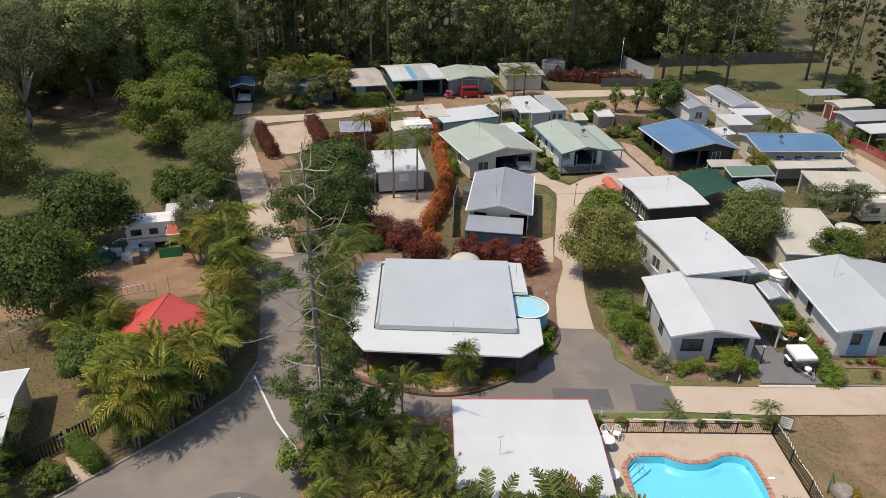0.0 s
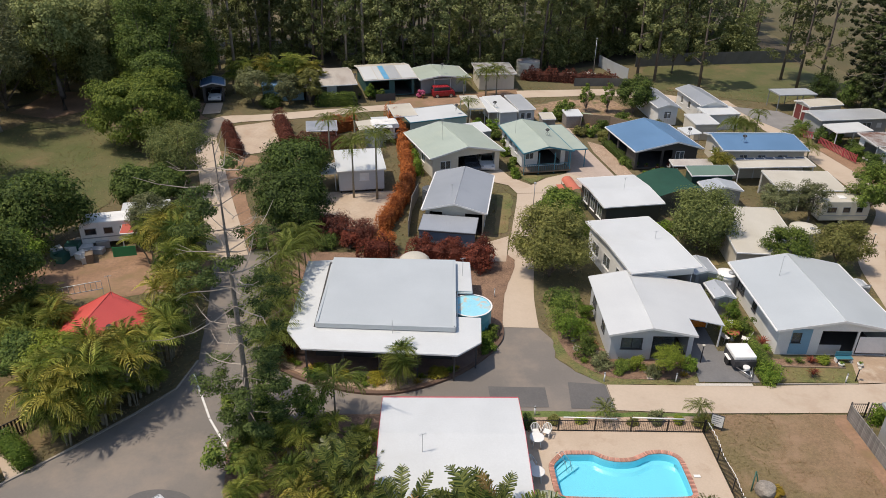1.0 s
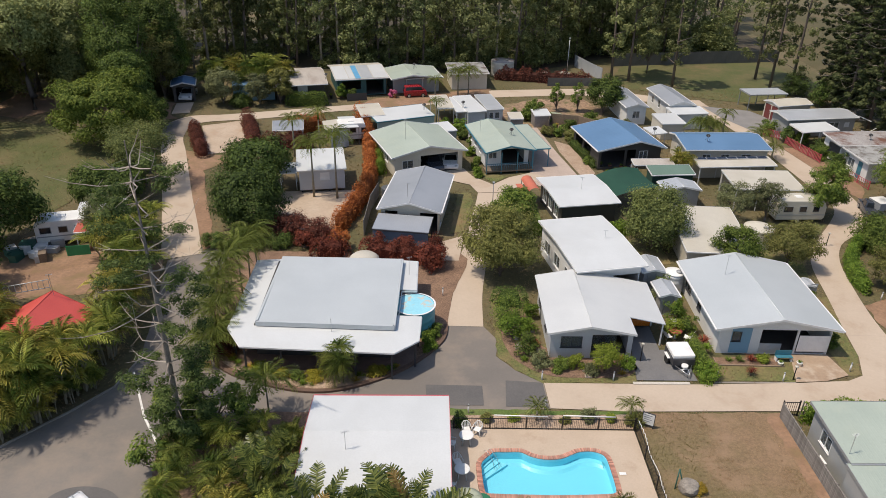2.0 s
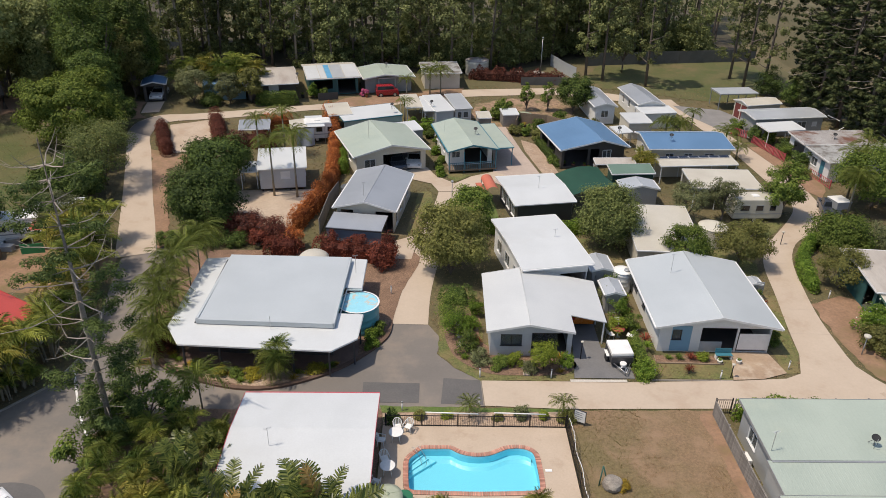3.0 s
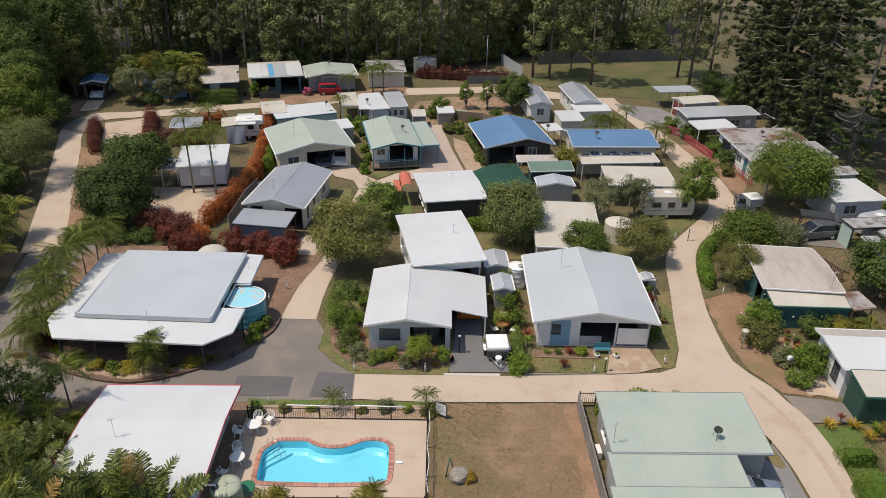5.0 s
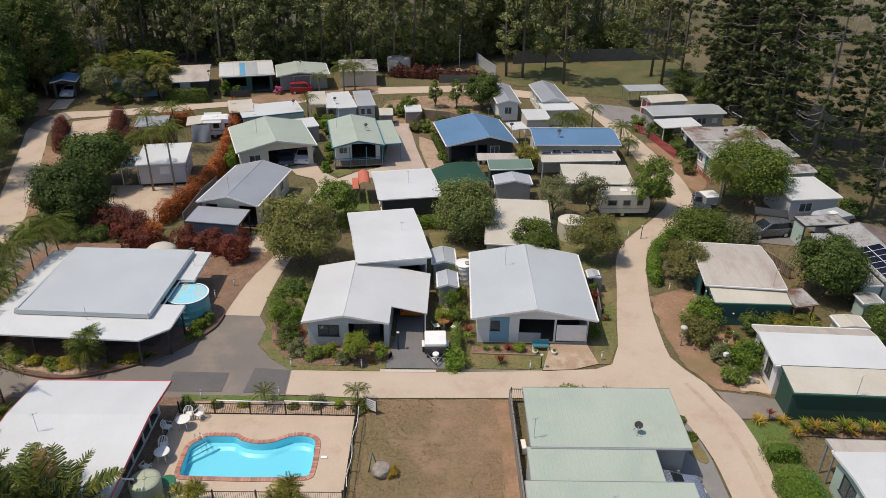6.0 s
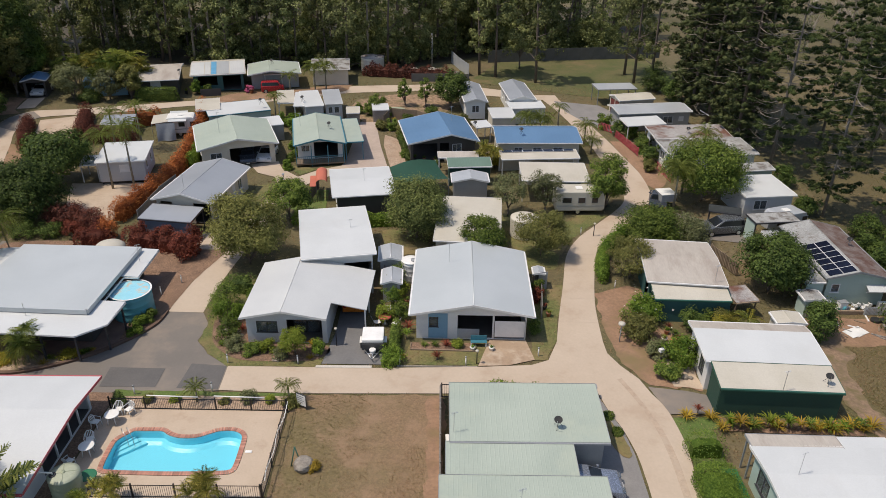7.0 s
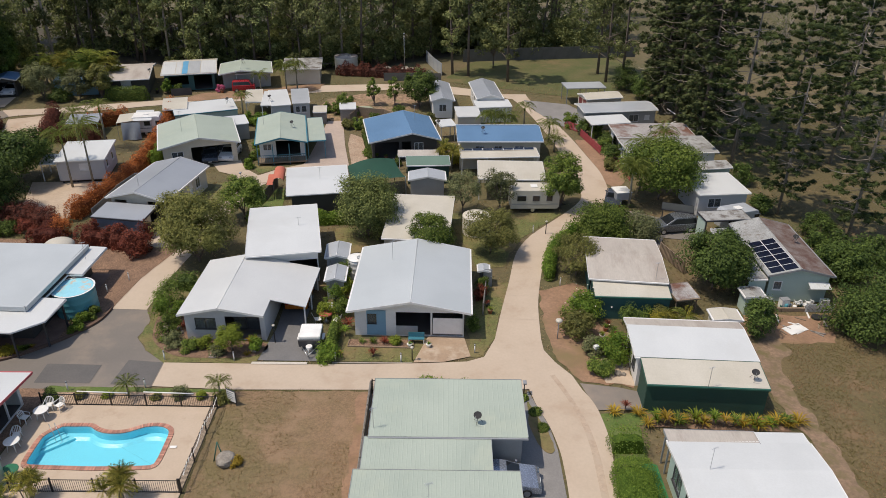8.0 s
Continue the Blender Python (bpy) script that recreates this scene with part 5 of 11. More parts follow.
porch = house("green_home", "white raised home with a pale green gabled roof and blue-trimmed porch", (15.15, 76.92), (20.93, 78.06), 10.4, 2.65, 3.3, "y", 2.9, "roof_palegreen", "wall_white", over=(1.7, 0.3, 0.3, 0.35), trim="trim_blue", rib=0.4, floor=0.35, group=PARK,
      front=[("window", 0.4, 1.4, 0.9, 1.7), ("open", 1.9, 4.7, 0.05, 2.0)], left=[("window", 1.0, 2.0, 0.9, 1.9), ("window", 3.2, 4.2, 0.9, 1.9), ("window", 5.6, 6.6, 0.9, 1.9)])
for x in (0.15, 1.9, 3.8, 5.65):
    part("post", boxed(x - 0.05, 0.12, 0, x + 0.05, 0.22, 2.5), "trim_blue", porch, "blue painted porch post")
part("deck", boxed(0.1, 0.1, 0.18, 5.8, 1.66, 0.34), "timber", porch, "timber porch deck")
for k in range(24):
    part("baluster", boxed(0.3 + 0.22 * k, 0.15, 0.34, 0.33 + 0.22 * k, 0.18, 1.15), "trim_blue", porch)
part("handrail", boxed(0.15, 0.13, 1.151, 5.65, 0.2, 1.2), "trim_blue", porch, "blue porch rail")
carport("green_carport", "open side carport with a pale green roof on blue posts", (20.63, 79.31), (22.87, 79.78), 8.65, 2.3, 2.4, "roof_palegreen", trim="trim_blue", posts=2)
house("blue_home", "dark-walled home with a bright blue gabled roof", (28.2, 78.38), (36.54, 79.88), 9.23, 2.45, 3.4, "y", 5.1, "roof_blue", "wall_dark", over=(0.6, 0.4, 0.3, 0.35), rib=0.4, group=PARK,
      front=[("open", 0.3, 3.2, 0.2, 2.2), ("open", 3.5, 4.6, 0.05, 2.2), ("window", 5.0, 6.1, 0.9, 2.0)], left=[("open", 0.6, 3.0, 0.8, 2.1), ("open", 3.4, 5.8, 0.8, 2.1)])
house("blue_home", "long cream home with a bright blue roof", (38.5, 78.94), (48.69, 79.23), 6.37, 2.6, 3.1, "x", 4.2, "roof_blue", "wall_cream", over=(0.4, 0.3, 0.3, 0.4), rib=0.4, group=PARK,
      front=[("window", 1.8, 2.8, 0.9, 1.9), ("window", 4.0, 5.0, 0.9, 1.9), ("window", 6.4, 7.6, 0.9, 1.9)], left=[("window", 2.0, 3.2, 0.9, 1.9)])
carport("long_awning", "long cream awning with solar panels along its upper edge", (38.86, 74.79), (47.82, 75.57), 2.28, 2.25, 2.45, "roof_cream", posts=4, walls="b", wall_mat="wall_cream")
carport("long_awning", "cream ribbed annexe roof over the caravan", (40.54, 68.4), (47.68, 68.25), 4.8, 2.5, 2.7, "roof_cream", posts=4, rib=0.3, walls="b", wall_mat="wall_cream")
house("cream_shed", "flat cream-roofed shed home behind trees", (31.44, 55.44), (37.44, 55.02), 8.58, 2.2, 2.75, "flat", 0, "roof_cream", "wall_cream", over=(0.3, 0.2, 0.2, 0.2), rib=0.75, group=PARK)
house("tan_home", "old home with a stained tan roof and dark green front", (48.68, 48.19), (54.94, 47.57), 7.47, 2.6, 2.9, "x", 4.0, "roof_tan", "wall_teal", over=(0.3, 0.3, 0.3, 0.3), rib=0.75, group=PARK,
      left=[("window", 1.0, 2.2, 0.9, 1.9), ("open", 5.0, 6.4, 0.1, 2.1)])
carport("tan_awning", "cream front awning over a dark green wall", (48.9, 46.39), (54.85, 46.17), 1.79, 2.1, 2.45, "roof_cream", trim="trim_green", walls="f", wall_mat="wall_teal")
house("white_home", "white home with a weathered white roof edged in grey", (50, 37.8), (58.24, 37.35), 4.75, 2.6, 2.8, "x", 3.6, "roof_white", "wall_white", roof2="roof_tan", over=(0.2, 0.3, 0.3, 0.35), rib=0.75, group=PARK, frames="trim_dark",
      left=[("window", 0.8, 1.8, 0.7, 2.0), ("window", 2.6, 3.5, 0.7, 2.0)])
carport("cream_awning", "wide cream awning with a tall dark green front wall", (50.23, 35.26), (58.05, 34.88), 2.39, 2.3, 2.62, "roof_cream", trim="trim_green", walls="fl", wall_mat="wall_green", posts=3, rib=0.75)
house("white_home", "large white-roofed home with a teal side wall", (49.86, 20.26), (58.1, 20.19), 9.4, 2.6, 2.9, "x", 7.0, "roof_white", "wall_mint", over=(0.3, 0.3, 0.3, 0.3), rib=0.75, group=PARK, frames="trim_dark",
      left=[("window", 0.8, 2.2, 0.8, 2.0), ("window", 3.0, 4.4, 0.8, 2.0)])
carport("grey_awning", "corrugated grey strip roof joined to the white home", (50.04, 29.61), (55.25, 29.48), 1.15, 2.60, 2.52, "roof_tan", trim="trim_grey", posts=3, rib=0.2)
carport("white_awning", "white rear awning joined to the white home", (55.3, 29.58), (58.1, 29.56), 0.95, 2.60, 2.53, "roof_white", posts=2, rib=0.75)
# three long green roofs beside the pool lawn
house("green_home", "long home with a pale green corrugated roof", (32.77, 29.87), (42.02, 29.88), 5.0, 2.55, 2.8, "flat", 0, "roof_palegreen", "wall_grey", over=(0.15, 0.3, 0.2, 0.35), rib=0.3, trim="trim_grey", group=PARK, left=[("window", 1.2, 2.4, 0.9, 1.9)])
carport("green_awning", "pale green carport roof with ribbed edge", (32.54, 27.39), (39.87, 27.39), 2.5, 2.35, 2.5, "roof_palegreen", trim="trim_grey", posts=3, rib=0.25, walls="l")
house("green_home", "front home with a pale green corrugated roof", (32.17, 21.31), (41.31, 21.29), 6.05, 2.3, 2.45, "flat", 0, "roof_palegreen", "wall_grey", over=(0.2, 0.2, 0.15, 0.3), rib=0.25, trim="trim_grey", group=PARK)
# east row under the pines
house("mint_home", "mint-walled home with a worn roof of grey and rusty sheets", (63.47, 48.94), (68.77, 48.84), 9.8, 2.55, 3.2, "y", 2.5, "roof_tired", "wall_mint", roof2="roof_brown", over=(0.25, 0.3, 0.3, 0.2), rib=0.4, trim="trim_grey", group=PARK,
      front=[("window", 0.4, 1.1, 1.1, 1.9, 1), ("window", 3.4, 4.6, 1.2, 1.9)])
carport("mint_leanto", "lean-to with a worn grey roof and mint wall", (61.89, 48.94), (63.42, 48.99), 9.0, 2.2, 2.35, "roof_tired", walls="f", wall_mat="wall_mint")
house("white_home", "low home with a flat white roof", (62.68, 64.82), (68.1, 65.47), 5.2, 2.5, 2.65, "flat", 0, "roof_white", "wall_lightgrey", over=(0.3, 0.2, 0.2, 0.2), rib=0.75, group=PARK, front=[("window", 1.0, 2.4, 0.9, 1.9)])
carport("dark_carport", "dark carport with a mossy flat roof", (61.7, 59.47), (66.16, 60.02), 1.97, 2.3, 2.35, "roof_worn", trim="trim_dark", walls="l", wall_mat="wall_mint")
house("grey_shed", "small shed with a pale worn roof", (65.16, 71.69), (68.61, 72.26), 1.68, 2.5, 2.7, "flat", 0, "roof_worn", "wall_mint", over=(0.2, 0.2, 0.2, 0.2), rib=0.4)
house("rusty_home", "old home with a grey and heavily rusted roof", (57.81, 81.32), (67.44, 82.07), 4.05, 2.5, 2.8, "flat", 0, "roof_rust", "wall_white", over=(0.3, 0.3, 0.2, 0.4), rib=0.4, group=PARK, left=[("open", 1.0, 3.4, 0.2, 2.1)])
house("white_home", "white home with a mossy worn roof", (58.13, 75.67), (68.59, 76.78), 4.9, 2.5, 2.75, "flat", 0, "roof_worn", "wall_white", over=(0.3, 0.3, 0.2, 0.4), rib=0.4, group=PARK, left=[("window", 0.8, 2.0, 0.9, 1.9), ("door", 2.6, 3.4, 0.05, 2.05, "trim_blue")])
carport("white_awning", "white side awning roof", (55.72, 86.64), (60.87, 87.71), 2.8, 2.2, 2.4, "roof_white", posts=3)
house("silver_home", "long grey home with a silver corrugated roof", (55.25, 90.24), (65.42, 91.77), 4.2, 2.55, 2.8, "x", 2.6, "roof_silver", "wall_grey", over=(0.3, 0.2, 0.2, 0.4), rib=0.3, group=PARK, front=[("window", 6.0, 7.4, 0.9, 1.9), ("blind", 8.2, 8.9, 1.2, 1.8)])
house("garage", "cream garage with two red roller doors and a curved roof", (56.65, 96.32), (61.99, 97.68), 3.2, 2.4, 2.75, "x", 1.6, "roof_cream", "wall_cream", over=(0.15, 0.15, 0.15, 0.15), rib=0.4, left=[("door", 0.2, 1.4, 0.05, 2.1, "door_maroon"), ("door", 1.55, 2.75, 0.05, 2.1, "door_maroon")], category="garage")
carport("carport", "open flat-roofed steel carport", (54.65, 101.56), (60.5, 102.26), 3.1, 2.4, 2.45, "roof_silver", trim="trim_grey", posts=3)
# middle rows
house("narrow_home", "narrow home with a grey ribbed gabled roof", (35.15, 94.45), (38.28, 94.73), 9.33, 2.5, 2.95, "y", 1.6, "roof_grey", "wall_white", over=(0.3, 0.25, 0.2, 0.25), rib=0.3, group=PARK, front=[("window", 0.8, 1.8, 0.9, 1.9)])
house("narrow_home", "narrow white home with a grey ribbed gabled roof", (41.4, 95.63), (45.05, 95.99), 8.93, 2.5, 3.05, "y", 1.9, "roof_grey", "wall_white", over=(0.3, 0.25, 0.2, 0.25), rib=0.3, group=PARK, left=[("window", 1.5, 2.3, 0.9, 1.9, 1), ("window", 4.0, 4.8, 0.9, 1.9, 1)])
carport("white_awning", "flat white annexe roof", (41.27, 93.04), (46.11, 93.76), 2.79, 2.2, 2.35, "roof_white", posts=3, walls="f", wall_mat="wall_white")
carport("silver_awning", "pale silver annexe roof over a cream caravan", (38.62, 89.17), (41.77, 89.48), 3.89, 2.2, 2.35, "roof_offwhite", posts=3, walls="fl", wall_mat="wall_cream")
carport("silver_awning", "small pale roof between the blue homes", (36.43, 85.64), (38.43, 86.26), 2.2, 2.1, 2.25, "roof_white", posts=2)
house("tan_home", "old home with a patched tan roof and dark verandah", (-13.35, 99.82), (-5.98, 101.7), 9.82, 2.5, 3.0, "x", 6.0, "roof_tan", "wall_dark", over=(1.5, 0.4, 0.3, 0.4), rib=0.5, group=PARK, front=[("blind", 3.0, 4.4, 0.2, 2.0)])
house("striped_home", "home with white and blue striped roof and teal deck", (-5.24, 104.17), (2.49, 106.2), 9.32, 2.6, 3.1, "x", 6.0, "roof_cream", "wall_teal", over=(0.5, 0.4, 0.3, 0.4), rib=0.5, group=PARK, front=[("open", 0.6, 3.4, 0.9, 2.2), ("open", 4.2, 6.8, 0.1, 2.2)])
house("green_home", "home with a pale green low gabled roof", (2.88, 106.02), (10.46, 107.82), 7.23, 2.5, 3.0, "y", 3.2, "roof_palegreen", "wall_grey", over=(1.4, 0.3, 0.3, 0.4), rib=0.5, group=PARK)
house("grey_home", "small home with a mottled white roof behind palms", (11.63, 109.63), (17.64, 110.38), 6.0, 2.5, 2.8, "flat", 0, "roof_worn", "wall_cream", over=(0.3, 0.3, 0.3, 0.3), rib=0.5, group=PARK)
house("grey_cabin", "grey cabin with a plain white roof", (-5.26, 71.08), (-0.13, 72), 5.6, 2.65, 2.95, "flat", 0, "roof_white", "wall_lightgrey", over=(0.2, 0.2, 0.2, 0.2), rib=0.75, floor=0.3, group=PARK,
      front=[("blind", 2.2, 3.2, 1.1, 1.9)], right=[("window", 0.8, 1.6, 1.0, 1.9, 1), ("window", 3.2, 4.0, 1.0, 1.9, 1)])
carport("white_awning", "small white awning beside the cabin", (-7.33, 71.69), (-5.42, 71.99), 2.6, 2.1, 2.25, "roof_white", posts=2)
house("blue_shed", "small blue-roofed shelter under trees", (-27.32, 98.7), (-24.19, 99.53), 4.0, 2.4, 2.8, "y", 1.6, "roof_blue", "wall_dark", over=(0.2, 0.2, 0.2, 0.2), front=[("open", 0.4, 2.6, 0.05, 2.1)], category="shed")
carport("blue_awning", "low blue roof hidden by shrubs", (-19.19, 100.03), (-13.57, 101.44), 4.0, 2.2, 2.4, "roof_blue", trim="trim_blue", walls="f", wall_mat="wall_blue")
# sheds, annexes and tents of the middle row
carport("cream_annexe", "cream canvas annexe roof", (-0.17, 90.11), (2.81, 91), 4.0, 2.2, 2.6, "roof_cream", posts=2)
carport("white_annexe", "long white annexe roof over a caravan with aqua edge", (1.92, 88.49), (9.29, 91.7), 4.6, 2.1, 2.35, "roof_white", trim="trim_blue", posts=4, walls="f", wall_mat="wall_mint")
carport("cream_annexe", "narrow cream annexe roof", (9.69, 94.09), (11.99, 94.59), 5.6, 2.2, 2.4, "roof_cream", posts=2)
carport("white_annexe", "narrow white annexe roof", (12.09, 92.9), (13.58, 93.1), 6.2, 2.2, 2.4, "roof_white", posts=2)
house("white_caravan_home", "white annexe home with a pale ribbed roof", (13.68, 92.4), (16.18, 93.11), 7.2, 2.3, 2.45, "flat", 0, "roof_white", "wall_lightgrey", over=(0.2, 0.1, 0.2, 0.1), rib=0.4)
house("grey_annexe", "grey annexe home with a silver roof", (16.23, 93.6), (18.58, 94.11), 6.6, 2.3, 2.45, "flat", 0, "roof_silver", "wall_lightgrey", over=(0.2, 0.1, 0.2, 0.1), rib=0.4, front=[("window", 0.3, 0.9, 0.9, 1.8, 1), ("window", 1.1, 1.8, 0.9, 1.8, 1)])
carport("small_shed", "small cream shed roof", (19.27, 91.92), (21.07, 92.13), 2.2, 1.7, 1.9, "roof_cream", posts=2, walls="fl", wall_mat="timber_grey")
carport("small_shed", "small white shed roof", (22.68, 93.33), (24.88, 93.64), 2.2, 1.7, 1.9, "roof_white", posts=2, walls="fl", wall_mat="timber_grey")
carport("white_annexe", "small white-roofed annexe behind the green home", (9.68, 85.27), (12.08, 86.29), 3.0, 2.1, 2.3, "roof_white", posts=2, walls="fr", wall_mat="wall_grey")
# between the white-roofed home and the blue homes
house("green_shed", "shed with a mid-green roof", (32.83, 72.28), (37.66, 72.66), 2.06, 2.3, 2.6, "flat", 0, "roof_green", "wall_green", over=(0.2, 0.15, 0.15, 0.15), rib=0.3, category="shed")
house("silver_shed", "small shed with a silver gabled roof", (33.27, 68.71), (37.12, 68.85), 2.54, 2.1, 2.5, "y", 2, "roof_silver", "wall_grey", over=(0.15, 0.15, 0.15, 0.15), rib=0.3, category="shed")
carport("pale_awning", "mottled pale fibreglass awning", (31.69, 75.45), (36.29, 75.67), 1.38, 2.15, 2.35, "roof_tan", posts=3)
# west side
house("red_home", "home with a bright red roof hidden in palms", (-21.55, 39.75), (-15.5, 39.37), 5.2, 2.6, 4.3, "y", 3.0, "roof_red", "wall_cream", over=(0.4, 0.3, 0.3, 0.3), rib=0.4, trim="roof_red", group=PARK)
house("white_home", "white-roofed home at the forecourt edge", (-31.16, 29.49), (-23.58, 31.46), 7.0, 2.5, 3.0, "x", 3.5, "roof_white", "wall_cream", over=(0.3, 0.3, 0.3, 0.3), rib=0.75, group=PARK)
carport("old_annexe", "white and faded red annexe roofs of a cluttered site", (-24.09, 60.51), (-19.95, 61.52), 3.4, 2.1, 2.3, "roof_white", posts=3, walls="b", wall_mat="wall_cream")
carport("old_annexe", "faded red awning on thin posts", (-23.19, 58.17), (-20.2, 58.77), 2.4, 2.0, 2.15, "cloth_red", posts=2)
# green shade sail beside the white roof

# ---- plants ----
def mesh_np(name, verts, tris, material):
    """A mesh from arrays of corners and triangles."""
    verts, tris = np.asarray(verts, float), np.asarray(tris, int)
    me = bpy.data.meshes.new(name)
    me.vertices.add(len(verts))
    me.vertices.foreach_set("co", verts.ravel())
    me.loops.add(tris.size)
    me.loops.foreach_set("vertex_index", tris.ravel())
    me.polygons.add(len(tris))
    me.polygons.foreach_set("loop_start", np.arange(0, tris.size, 3))
    me.polygons.foreach_set("loop_total", np.full(len(tris), 3))
    me.update(calc_edges=True)
    me.validate()
    me.materials.append(M[material])
    return me


def unit(v):
    return v / np.maximum(np.linalg.norm(v, axis=-1, keepdims=True), 1e-6)


def leaf_arrays(rng, p, n, size, slim=0.42):
    """Slim pointed leaves at p, facing n: one triangle each."""
    n = unit(n)
    t = unit(np.cross(n, unit(rng.normal(size=p.shape))))
    b = np.cross(n, t)
    s = np.asarray(size)[:, None]
    v = np.stack([p + t * s * 0.78, p - t * s * 0.45 + b * s * slim, p - t * s * 0.45 - b * s * slim], 1).reshape(-1, 3)
    return v, np.arange(len(p) * 3).reshape(-1, 3)


def joined(blocks):
    vs, ts, k = [], [], 0
    for v, t in blocks:
        vs.append(v)
        ts.append(t + k)
        k += len(v)
    return np.concatenate(vs), np.concatenate(ts)


def clumps(rng, R, Hc, n, z0, spread=0.62, low=-0.55):
    """Uneven centres of leaf clumps in a crown of half-width R and half-height Hc round height z0."""
    out = []
    while len(out) < n:
        d = unit(rng.normal(size=3))
        if d[2] < low:
            continue
        lump = 1 + 0.16 * math.sin(3.1 * d[0] + 5 * d[1] + R) + 0.12 * math.sin(6.7 * d[2] + 4.1 * d[0])
        r = lump * (spread + (0.92 - spread) * rng.random() ** 0.6)
        out.append((d[0] * R * r, d[1] * R * r, z0 + d[2] * Hc * r))
    return np.array(out)


def clump_leaves(rng, cs, rad, per, size, z0, droop=0.0):
    n = len(cs)
    per, size = per * 2, size * 0.72
    c = np.repeat(cs, per, 0)
    d = unit(rng.normal(size=(n * per, 3)) + [0, 0, 0.25])
    r = np.repeat(rad * rng.uniform(0.65, 1.25, n), per)[:, None] * rng.random((n * per, 1)) ** 0.4
    p = c + d * r * [1, 1, 0.75]
    if droop:
        p[:, 2] -= droop * rng.random(n * per) ** 2
    out = unit(c - [0, 0, z0 - 1.0])
    return leaf_arrays(rng, p, d * 0.9 + out * 0.6 + [0, 0, 0.35] + rng.normal(size=p.shape) * 0.35, size * rng.uniform(0.6, 1.3, n * per))


def limbs(rng, cs, H, fork, r0, n=9, lean=0.0):
    """A tapered trunk with limbs that reach into the crown."""
    bm = bmesh.new()
    top = Vector((lean, 0, fork))
    tube(bm, [(0, 0, -0.1), (lean * 0.2, 0.05, fork * 0.35), (lean * 0.6, -0.04, fork * 0.7), top], [r0 * 1.25, r0, r0 * 0.85, r0 * 0.75], 8)
    for c in cs[rng.permutation(len(cs))[:n]]:
        c = Vector(c)
        midp = top.lerp(c, 0.5) + Vector((rng.normal() * 0.15, rng.normal() * 0.15, 0.12 * (c - top).length))
        tube(bm, [top - Vector((0, 0, 0.2)), midp, c], [r0 * 0.55, r0 * 0.3, r0 * 0.1], 5)
    return bm


def tree(label, x, y, R, H, leaf, seed, name="tree", n=60, per=60, size=0.30, trunk=0.3, bark="bark", rad=None, droop=0.0, flat=1.0, spread=0.62, rz=0.0, category="tree", group="", low=-0.8):
    """A broadleaf tree: tapered trunk and limbs, and a crown of many leaves in uneven clumps."""
    rng = np.random.default_rng(seed)
    fork = H * trunk
    Hc = (H - fork) / 2 * flat
    z0 = H - Hc
    ob = thing(name, label, category, place(x, y, rz), group)
    n, per, size = int(n * 1.25), int(per * 1.35), size * 0.86
    cs = clumps(rng, R * 0.9, Hc * 0.95, n, z0, 0.62, low)
    part("trunk", limbs(rng, cs, H, fork, 0.022 * H ** 0.9 + 0.02), bark, ob)
    v, t = clump_leaves(rng, cs, rad or (0.26 * R + 0.13), per, size, z0, droop)
    crown = new("crown", mesh_np("crown", v, t, leaf))
    crown.parent = ob
    return ob


def shrub(label, x, y, R, H, leaf, seed, name="shrub", n=None, per=34, size=0.2, bloom=None, group="", category="shrub"):
    """A bush that is leafy to the ground, on a few short stems."""
    rng = np.random.default_rng(seed)
    ob = thing(name, label, category, place(x, y), group)
    n, per, size = n or int(16 + 10 * R * R), int(per * 1.2), size * 0.92
    cs = clumps(rng, R * 0.82, H * 0.52, n, H * 0.45, 0.35, -0.75)
    cs[:, 2] = np.maximum(cs[:, 2], 0.12)
    bm = bmesh.new()
    for c in cs[:6]:
        tube(bm, [(0, 0, -0.05), Vector(c) * 0.5, Vector(c)], [0.05, 0.03, 0.012], 5)
    part("stem", bm, "bark", ob)
    v, t = clump_leaves(rng, cs, 0.24 * R + 0.16, per, size, H * 0.4)
    v[:, 2] = np.maximum(v[:, 2], 0.02)
    cr = new("foliage", mesh_np("foliage", v, t, leaf))
    cr.parent = ob
    if bloom:
        k = cs[rng.permutation(n)[: n // 2]]
        k = np.repeat(k, 4, 0) + rng.normal(size=(len(k) * 4, 3)) * (0.2 * R + 0.1)
        star = [(0.0, 0.0, 0.0)] + [(0.09 * math.cos(a * math.pi / 5), 0.09 * math.sin(a * math.pi / 5), 0.02) if a % 2 == 0 else (0.04 * math.cos(a * math.pi / 5), 0.04 * math.sin(a * math.pi / 5), 0.0) for a in range(10)]
        me = mesh_np("flower", star, [(0, a + 1, (a + 1) % 10 + 1) for a in range(10)], bloom)
        for q in (k + unit(k - [0, 0, H * 0.3]) * 0.2)[::2]:
            share("flower", me, ob, pose(*q, rng.uniform(-40, 40), rng.uniform(-40, 40), rng.uniform(0, 90)))
    return ob


